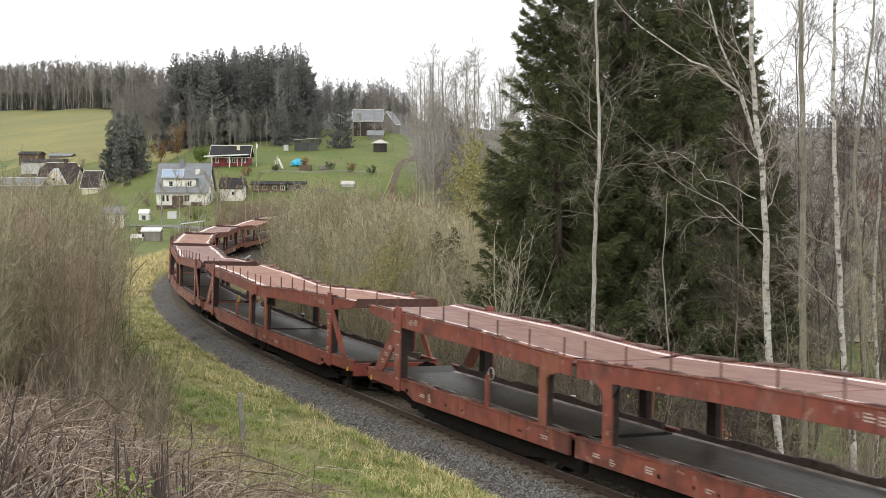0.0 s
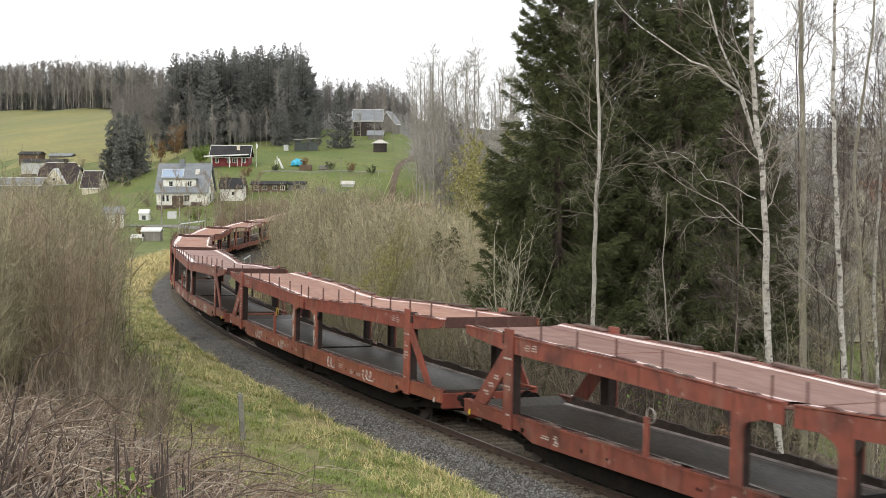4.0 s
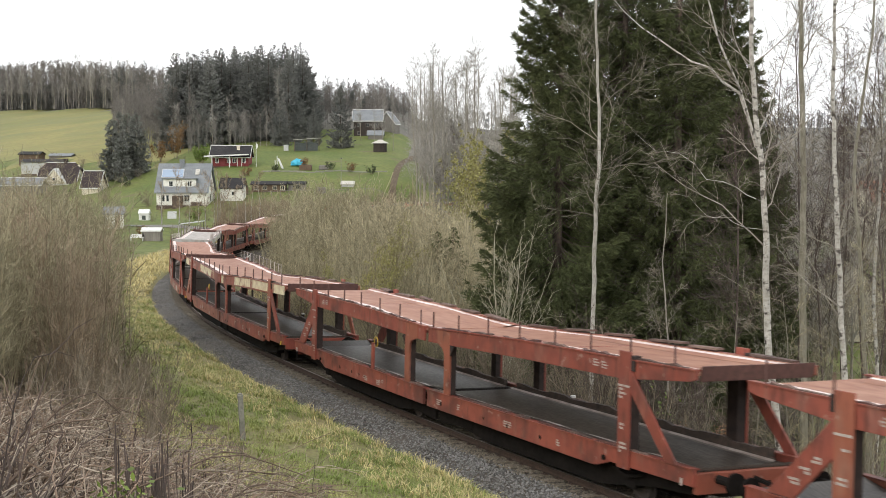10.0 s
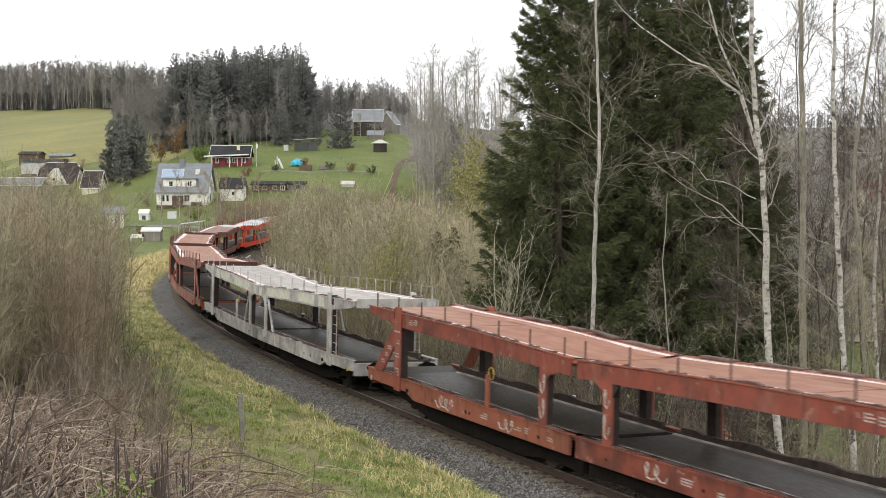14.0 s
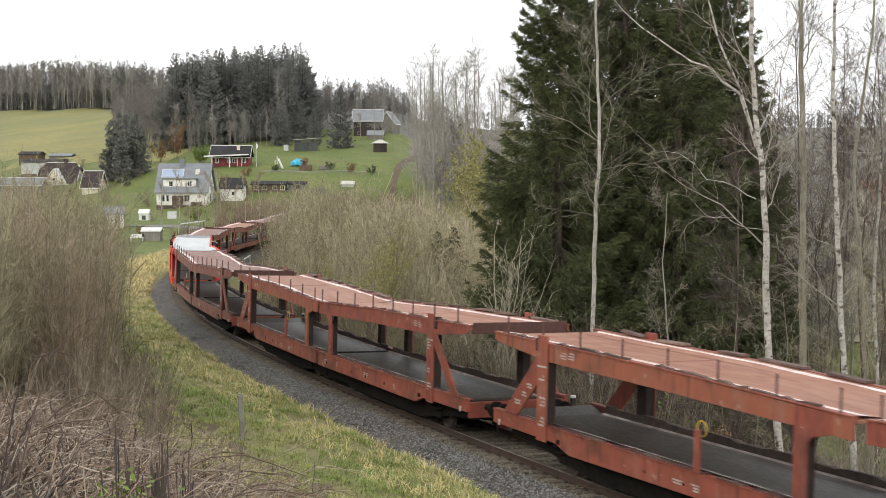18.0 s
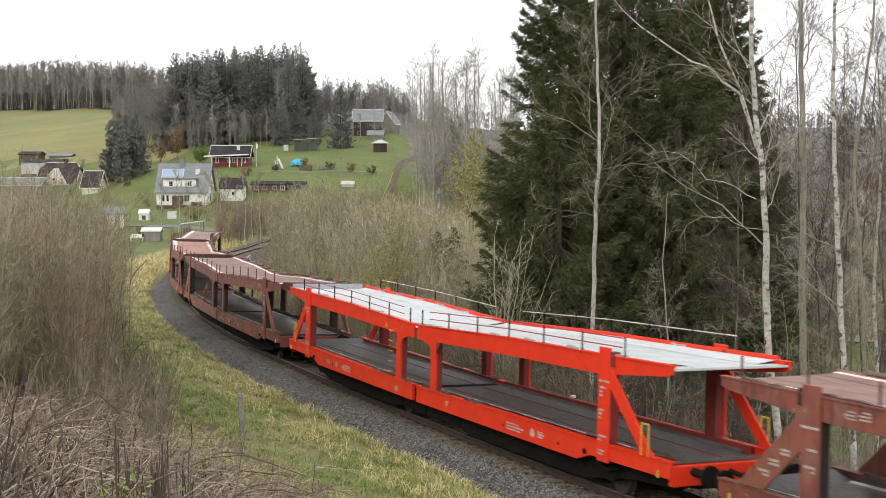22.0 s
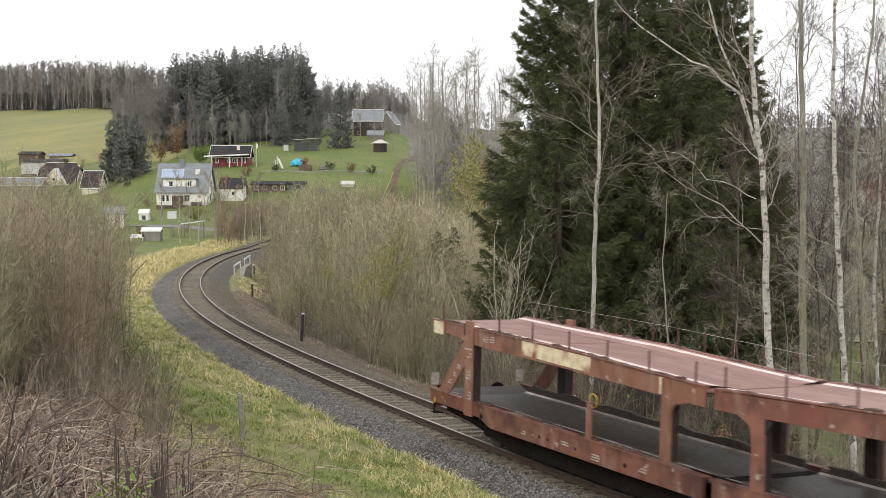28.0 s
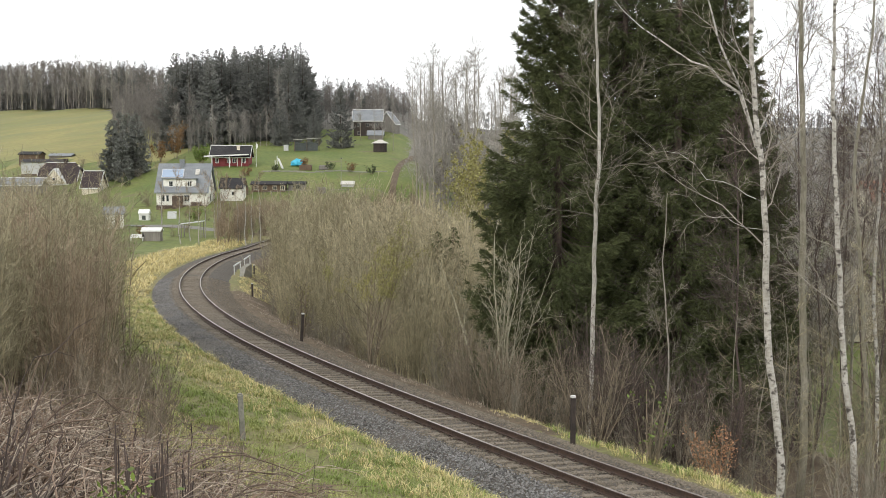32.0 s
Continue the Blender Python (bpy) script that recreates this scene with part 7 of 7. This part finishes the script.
    for i in range(60):
        far = rng.uniform(9.4, 12.2)
        x, y = spot(rng.uniform(-0.262, -0.195), far)
        z, hgt = ground_at(x, y), rng.uniform(0.7, 1.55)
        P.append(stem_line(rng, (x, y, z - 0.1), (x + rng.normal() * 0.09, y + rng.normal() * 0.09, z + hgt), 7, 0.012))
        R.append(rng.uniform(0.006, 0.015) * np.linspace(1, 0.75, 7))
    v, q = tubes(np.array(P), np.array(R), 6)
    tagged(part("cut_stems", mesh_of("cut_stems", v, q, None, (M_DARKTWIG,), None, True)), "dark upright cut stems among the brambles", "brambles", kind="stuff")
    stems = []
    for i in range(14):
        x, y = rng.normal(-2.45, 0.12), rng.normal(9.6, 0.12)
        stems.append(stem_line(rng, (x, y, ground_at(x, y) - 0.05), (x + rng.normal() * 0.16, y + rng.normal() * 0.12, ground_at(x, y) + rng.uniform(0.7, 1.12)), 7, 0.03))
    stems = np.array(stems)
    v, q = tubes(stems, np.full((14, 7), 0.005), 4)
    tagged(part("bramble_shoots", mesh_of("bramble_shoots", v, q, None, (M_BROWNCANE,))), "short leafy bramble shoots", "brambles", kind="stuff")
    c = stems[rng.integers(14, size=800), rng.integers(2, 7, size=800)] + rng.normal(size=(800, 3)) * 0.07
    v, q = leaves(rng, c, 0.06)
    tagged(part("bramble_leaves", mesh_of("bramble_leaves", v, q, None, (M_GREENLEAF,))), "fresh green bramble leaves", "brambles", kind="stuff")


brambles()


def grass():
    rng = np.random.default_rng(51)

    def blades(name, label, n, mat, s0, s1, d0, d1, height, width, clump, power=1.4):
        m = n // clump
        s = s0 + (s1 - s0) * rng.uniform(0, 1, m) ** power
        d = rng.uniform(d0, d1, m)
        h = np.interp(s, S_LINE, H_LINE)
        x, y = np.interp(s, S_LINE, X_LINE) - np.sin(h) * d, np.interp(s, S_LINE, Y_LINE) + np.cos(h) * d
        keep = wobble(x, y, 1.1, 12) + rng.normal(size=m) * 0.35 > (-0.55 if d0 > 0 else -0.3)
        x, y, m = x[keep], y[keep], int(keep.sum())
        tuft = rng.uniform(0.5, 1.2, m) * (1 + 0.35 * wobble(x, y, 0.8, 8))
        x, y, tuft = np.repeat(x, clump), np.repeat(y, clump), np.repeat(tuft, clump)
        x, y = x + rng.normal(size=len(x)) * 0.07, y + rng.normal(size=len(x)) * 0.07
        z = ground(x, y) - 0.02
        a = rng.uniform(0, 6.283, len(x))
        H = height * tuft * rng.uniform(0.6, 1.1, len(x))
        lean = rng.uniform(0.3, 1.7, len(x)) * H
        w = width * rng.uniform(0.7, 1.3, len(x))
        px_, py_ = -np.sin(a) * w, np.cos(a) * w
        ox, oy = np.cos(a) * lean, np.sin(a) * lean
        v = np.stack([np.stack([x - px_, y - py_, z], 1), np.stack([x + px_, y + py_, z], 1),
                      np.stack([x + ox * 0.4 + px_ * 0.8, y + oy * 0.4 + py_ * 0.8, z + H * 0.65], 1), np.stack([x + ox * 0.4 - px_ * 0.8, y + oy * 0.4 - py_ * 0.8, z + H * 0.65], 1),
                      np.stack([x + ox, y + oy, z + H * 0.85], 1)], 1).reshape(-1, 3)
        i = np.arange(len(x)) * 5
        tagged(part(name, mesh_of(name, v, np.stack([i, i + 1, i + 2, i + 3], 1), np.stack([i + 3, i + 2, i + 4], 1), (mat,))), label, "grass", kind="stuff")

    blades("grass", "tussocky green grass on the bank", 115000, M_BLADE, 4, 75, 2.7, 9.6, 0.19, 0.007, 9)
    blades("dry_grass", "straw-yellow dead grass along the ballast", 19000, M_STRAW, 4, 75, 2.6, 5.2, 0.26, 0.007, 12)
    blades("bank_grass", "thin dead grass below the brambles", 16000, M_STRAW, 0, 32, 7.6, 11.5, 0.24, 0.005, 6, 1.0)
    blades("far_grass", "straw-yellow grass along the far bend", 16000, M_STRAW, 75, 165, 2.9, 8.0, 0.5, 0.02, 7, 1.0)
    blades("verge_grass", "green and yellow grass on the far verge", 17000, M_BLADE, 0, 25, -6.6, -3.35, 0.2, 0.007, 9)
    blades("verge_grass", "thin dry grass below the far bend", 4500, M_STRAW, 86, 122, -7.5, -3.7, 0.3, 0.012, 6, 1.0)
    blades("verge_litter", "dead stalks and leaves along the far verge", 9000, M_PALETWIG, 22, 90, -5.2, -3.2, 0.13, 0.006, 4, 1.0)
    blades("verge_grass", "dry grass on the far verge", 15000, M_STRAW, 0, 27, -6.6, -3.2, 0.22, 0.006, 9)


grass()


def background_trees():
    """Bare trees behind the gardens and on the hill, and leafy colour among them."""
    rng = np.random.default_rng(61)
    kinds = []
    for i in range(3):
        arr = far_tree_arrays(rng, 22, 0.17, 24, 9, 5, 0.014)
        kinds.append(bare_tree("bare_tree", "tall slender bare birch behind the gardens", arr, M_PALEBARK, M_PALEHAZE, M_PALEHAZE, "tree", "bare background trees"))
    sets = [[], [], []]
    for i in range(28):
        k = -0.019 + 0.074 * (i % 12) / 11 + rng.uniform(-0.004, 0.004)
        sets[rng.integers(3)].append((*spot(k, rng.uniform(185, 235)), np.interp(k, [-0.03, -0.01, 0.06], [0.95, 1.25, 1.15]) * rng.uniform(0.9, 1.05), rng.uniform(0, 360)))
    for i in range(24):
        k = -0.345 + 0.11 * i / 23 + rng.uniform(-0.003, 0.003)
        sets[rng.integers(3)].append((*spot(k, crest(k) + rng.uniform(-1, 5)), rng.uniform(0.8, 1.0), rng.uniform(0, 360)))
    for i in range(9):
        k = -0.245 + 0.11 * i / 8 + rng.uniform(-0.003, 0.003)
        sets[rng.integers(3)].append((*spot(k, rng.uniform(300, 318)), rng.uniform(0.3, 0.62), rng.uniform(0, 360)))
    # young birches by the lawn below the house
    young = bare_tree("birch_tree", "young white-stemmed birch below the house", far_tree_arrays(rng, 9.5, 0.085, 20, 7, 4, 0.011, 0.3), M_BIRCHBARK, M_REDTWIG, M_REDTWIG, "birch", "young birches by the lawn")
    plant_all(young, [(*spot(k, rng.uniform(168, 186)), rng.uniform(0.7, 1.05), rng.uniform(0, 360)) for k in (-0.201, -0.193, -0.187, -0.182, -0.174, -0.17, -0.167, -0.163, -0.156, -0.151, -0.146, -0.139, -0.215)])
    for k, far, s in ((-0.125, 312, 0.75), (-0.117, 318, 0.6), (-0.062, 318, 0.55), (-0.045, 300, 0.5), (-0.038, 296, 0.55), (-0.052, 310, 0.4)):
        sets[0].append((*spot(k, far), s, rng.uniform(0, 360)))
    for i in range(22):
        sets[rng.integers(3)].append((*spot(0.235 + 0.11 * i / 21, rng.uniform(70, 130)), rng.uniform(0.4, 0.75), rng.uniform(0, 360)))
    for kind, places in zip(kinds, sets):
        plant_all(kind, places)

    # the wood on the crest of the pasture, and the slopes about the hillside house
    shapes = [joined(far_tree_arrays(rng, 18, 0.14, 18, 8, 4, 0.035, 0.12)) for _ in range(4)]
    for name, label, mat, n, k0, k1, f0, f1, s0, s1 in (
            ("far_brush", "grey-brown brush along the crest of the pasture", M_HAZETWIG, 300, -0.355, -0.2, 4, 45, 0.3, 0.6),
            ("far_wood", "bare grey-brown wood on the crest of the pasture", M_HAZETWIG, 330, -0.355, -0.2, 4, 75, 0.9, 1.25),
            ("hillside_wood", "bare brown trees on the hillside", M_HAZETWIG, 110, -0.25, -0.192, 316, 420, 0.55, 0.9),
            ("hillside_wood", "bare brown trees before the dark conifers", M_HAZETWIG, 34, -0.205, -0.115, 300, 322, 0.3, 0.5),
            ("hillside_wood", "bare brown trees behind the hillside house", M_HAZETWIG, 70, -0.105, -0.02, 346, 400, 0.4, 0.62),
            ("hillside_wood", "bare brush on the slope beside the lawn", M_HAZETWIG, 80, -0.01, 0.06, 200, 320, 0.45, 0.95),
            ("ridge_wood", "bare wood along the distant ridge", M_HAZETWIG, 90, 0.12, 0.37, 1150, 1650, 0.9, 1.6),
            ("valley_trees", "bare trees in the valley behind the birches", M_HAZETWIG, 45, 0.2, 0.38, 105, 260, 0.45, 0.9),
            ("distant_wood", "bare wood on the far valley side", M_HAZETWIG, 110, 0.05, 0.36, 330, 520, 0.5, 0.9)):
        spots_ = []
        for i in range(n):
            k = rng.uniform(k0, k1)
            x, y = spot(k, rng.uniform(f0, f1) + (crest(k) if f0 == 4 else 0))
            spots_.append((x, y, ground_at(x, y), rng.uniform(s0, s1) * (np.interp(k, [-0.3, -0.23], [1.0, 0.75]) if f0 == 4 else 1)))
        v, q = scattered(rng, shapes, spots_)
        tagged(part(name, mesh_of(name, v, q, None, (mat,))), label, "woods", kind="stuff")

    # the wooded ridge across the valley, aerial haze put into its colour
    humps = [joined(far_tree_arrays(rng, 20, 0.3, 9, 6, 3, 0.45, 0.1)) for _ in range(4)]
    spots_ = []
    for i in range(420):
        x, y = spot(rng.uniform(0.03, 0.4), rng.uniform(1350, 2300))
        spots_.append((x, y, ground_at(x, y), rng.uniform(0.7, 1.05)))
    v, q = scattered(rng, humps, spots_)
    tagged(part("ridge_wood", mesh_of("ridge_wood", v, q, None, (M_HAZEWOOD,))), "distant wooded ridge across the valley, blue-grey haze in its colour", "woods", kind="stuff")

    def leafy(name, label, k, far, height, spread_, mat, n, size, shapes_seed, stems=9):
        r2 = np.random.default_rng(shapes_seed)
        x, y = spot(k, far)
        t = tagged(empty(name, (x, y, ground_at(x, y))), label, "shrub" if height < 5 else "tree")
        v, q = shrub_arrays(r2, height, stems, 9, 3, spread_, 0.03, 0.01)
        part("bare_crown", mesh_of("bare_crown", v, q, None, (M_TWIG,)), None, t)
        pick = v[r2.integers(len(v), size=n)]
        low_ = height * (0.5 if 5 < height < 6 else 0.2)
        pick = pick[pick[:, 2] > low_]
        pick = pick + r2.normal(size=pick.shape) * 0.08
        part("foliage", mesh_of("foliage", *leaves(r2, pick, size), None, (mat,)), None, t)

    leafy("yellow_shrub", "shrub with thin yellow-green leaves inside the bend", -0.058, 57, 5.6, 0.4, M_YELLOWLEAF, 17000, 0.065, 1)
    leafy("yellow_shrub", "small shrub with yellow leaves by the verge", -0.11, 66, 2.6, 0.35, M_YELLOWLEAF, 260, 0.1, 2)
    leafy("yellow_tree", "tree with thin yellowing leaves before the wood", 0.02, 165, 15, 0.25, M_YELLOWLEAF, 5200, 0.3, 3)
    leafy("yellow_tree", "tree with thin yellowing leaves before the wood", 0.034, 172, 16, 0.25, M_YELLOWLEAF, 5200, 0.3, 4)
    leafy("yellow_tree", "tree with thin yellowing leaves before the wood", 0.008, 178, 13, 0.25, M_YELLOWLEAF, 2600, 0.3, 5)
    leafy("oak_sapling", "small oak sapling with orange-brown leaves", 0.209, 34.0, 1.5, 0.35, M_ORANGELEAF, 1700, 0.062, 6)
    leafy("green_shrub", "shrub with a few yellow-green leaves by the track", 0.158, 35.0, 2.0, 0.35, M_GREENLEAF, 140, 0.1, 7)
    leafy("green_shrub", "shrub with fresh green leaves on the bank edge", -0.243, 38, 4.6, 0.3, M_GREENLEAF, 1500, 0.055, 8)
    r2 = np.random.default_rng(9)
    for k, far, hgt in ((0.04, 49.8, 7.4),):
        x, y = spot(k, far)
        t = tagged(empty("willow_bush", (x, y, ground_at(x, y))), "fan-shaped bare willow bush with pale stems", "shrub")
        part("bare_crown", mesh_of("bare_crown", *shrub_arrays(r2, hgt, 10, 13, 7, 0.4, 0.028, 0.0065), None, (M_WILLOW,)), None, t)
    # fine grey bare trees that veil the spruces
    for k, far, hgt in ((0.226, 51, 14), (0.29, 60, 15), (0.31, 66, 16), (0.275, 58, 19), (0.3, 70, 20), (0.325, 62, 19), (0.345, 68, 20), (0.255, 66, 18), (0.335, 52, 17)):
        x, y = spot(k, far)
        bare_tree("bare_tree", "fine-twigged grey bare tree before the spruces", far_tree_arrays(r2, hgt, 0.07, 26, 10, 7, 0.007, 0.3), M_DARKTWIG, M_DARKTWIG, M_DARKTWIG, "tree", "bare trees by the track", at=(x, y, ground_at(x, y)))
    for k, far, hgt, mt in ((0.222, 40, 6.0, M_TWIG), (0.238, 41, 8.0, M_GREYTWIG), (0.262, 39, 7.0, M_MOSSTWIG), (0.287, 41, 8.5, M_GREYTWIG), (0.305, 40, 7.5, M_MOSSTWIG), (0.33, 42, 9.0, M_MOSSTWIG)):
        x, y = spot(k, far)
        T = stem_line(r2, (0, 0, -0.3), (r2.uniform(-0.5, 0.5), 0, hgt), 6, 0.12)[None]
        R = (0.035 * np.linspace(1, 0.25, 6))[None]
        a, ra = sprout(r2, T, R, 22, 0.12, 0.98, (0.22, 0.42), (35, 75), 0.03, k=6, thin=0.4, wiggle=0.1)
        b, rb = sprout(r2, a, np.maximum(ra, 0.006), 8, 0.15, 1.0, (0.25, 0.6), (25, 60), 0.03, k=4, thin=0.5, wiggle=0.1)
        c, rc = sprout(r2, b, np.maximum(rb, 0.005), 4, 0.1, 1.0, (0.35, 0.8), (20, 60), 0.0, k=3, wiggle=0.1)
        arr = tubes(T, R, 5), joined([tubes(a, np.maximum(ra, 0.006), 3), ribbons(b, np.maximum(rb, 0.005))]), ribbons(c, np.maximum(rc, 0.004))
        bare_tree("sapling", "bare sapling with spreading fine twigs on the bank", arr, M_GREYBARK, mt, mt, "sapling", "bare saplings by the track", at=(x, y, ground_at(x, y)))
    leafy("russet_hedge", "russet-brown hedge on the garden slope", -0.203, 292, 7, 0.5, M_RUSSET, 1500, 0.35, 10)
    leafy("russet_hedge", "russet-brown hedge on the garden slope", -0.215, 290, 5, 0.5, M_RUSSET, 900, 0.35, 11)
    leafy("garden_bush", "rounded green garden bush behind the cottage", -0.184, 275, 3.4, 0.7, M_GREENLEAF, 2600, 0.3, 12, 16)
    leafy("garden_bush", "rounded green garden bush beside the lawn", -0.19, 200, 2.2, 0.6, M_GREENLEAF, 900, 0.2, 13)
    for j, (k, far, hgt) in enumerate(((-0.15, 252, 1.6), (-0.128, 257, 1.3), (-0.105, 262, 1.5), (-0.085, 258, 1.4), (-0.07, 256, 1.7), (-0.055, 254, 1.5), (-0.165, 246, 1.2), (-0.24, 262, 2.0), (-0.262, 268, 2.2), (-0.285, 262, 2.4), (-0.3, 300, 2.6), (-0.335, 290, 2.6))):
        leafy("garden_bush", "rounded evergreen garden bush" if j % 2 else "brown autumn garden bush", k, far, hgt, 0.75, M_DARKLEAF if j % 2 else M_RUSSET, 500, 0.22, 40 + j)
    leafy("russet_hedge", "brown hedge at the lawn's edge", -0.228, 174, 1.8, 0.8, M_RUSSET, 700, 0.2, 14)
    leafy("orange_shrub", "orange-brown shrubs at the wood's edge", -0.028, 150, 3.5, 0.6, M_RUSSET, 900, 0.22, 15)
    leafy("orange_shrub", "orange-brown shrubs at the wood's edge", -0.055, 160, 4.0, 0.6, M_RUSSET, 900, 0.22, 16)


background_trees()


# ---- sleepers, one by one ----
def sleepers():
    data = []
    for i in range(5):
        bm = bmesh.new()
        rows = []
        for j in range(8):
            y = -1.27 + 2.54 * j / 7
            e = [noise.noise(Vector((i * 5.3 + a, y * 2.1, 0))) * 0.035 for a in (0, 9)]
            z = noise.noise(Vector((i * 3.1, y * 1.6, 4))) * 0.014
            rows.append([bm.verts.new((x, y, h)) for x, h in ((-0.12 + e[0], -0.16), (-0.115 + e[0], -0.018 + z), (-0.09 + e[0], z), (0.09 + e[1], z), (0.115 + e[1], -0.018 + z), (0.12 + e[1], -0.16))])
        for a, b in zip(rows, rows[1:]):
            for j in range(5):
                bm.faces.new((a[j], a[j + 1], b[j + 1], b[j]))
        bm.faces.new(rows[0])
        bm.faces.new(rows[-1][::-1])
        me = bpy.data.meshes.new("sleeper")
        bm.to_mesh(me)
        bm.free()
        me.materials.append(M_SLEEPER)
        data.append(me)
    fast = box_bm(-0.09, 0.09, -0.16, 0.16, 0.0, 0.016, 0.004)
    for a in (-0.1, 0.1):
        rod_bm((0.05, a, 0.016), (0.05, a, 0.045), 0.025, sides=6, bm=fast)
        rod_bm((-0.05, a, 0.016), (-0.05, a, 0.045), 0.025, sides=6, bm=fast)
    fm = bpy.data.meshes.new("rail_fastening")
    fast.to_mesh(fm)
    fast.free()
    fm.materials.append(M_RAIL)
    rng = random.Random(5)
    s = -6.0
    while s < 165:
        q = on_track(s, 0.0, -0.178)
        ob = part("sleeper", rng.choice(data), None, TRACK, at=pose(q.x, q.y, q.z + rng.uniform(-0.014, 0.005), math.degrees(CANT), 2.07, math.degrees(np.interp(s, S_LINE, H_LINE)) + rng.uniform(-1.5, 1.5)))
        if s < 60:
            for side in (0.7525, -0.7525):
                part("rail_fastening", fm, None, ob, at=(0, side, 0.001))
        s += 0.6


sleepers()

motions()
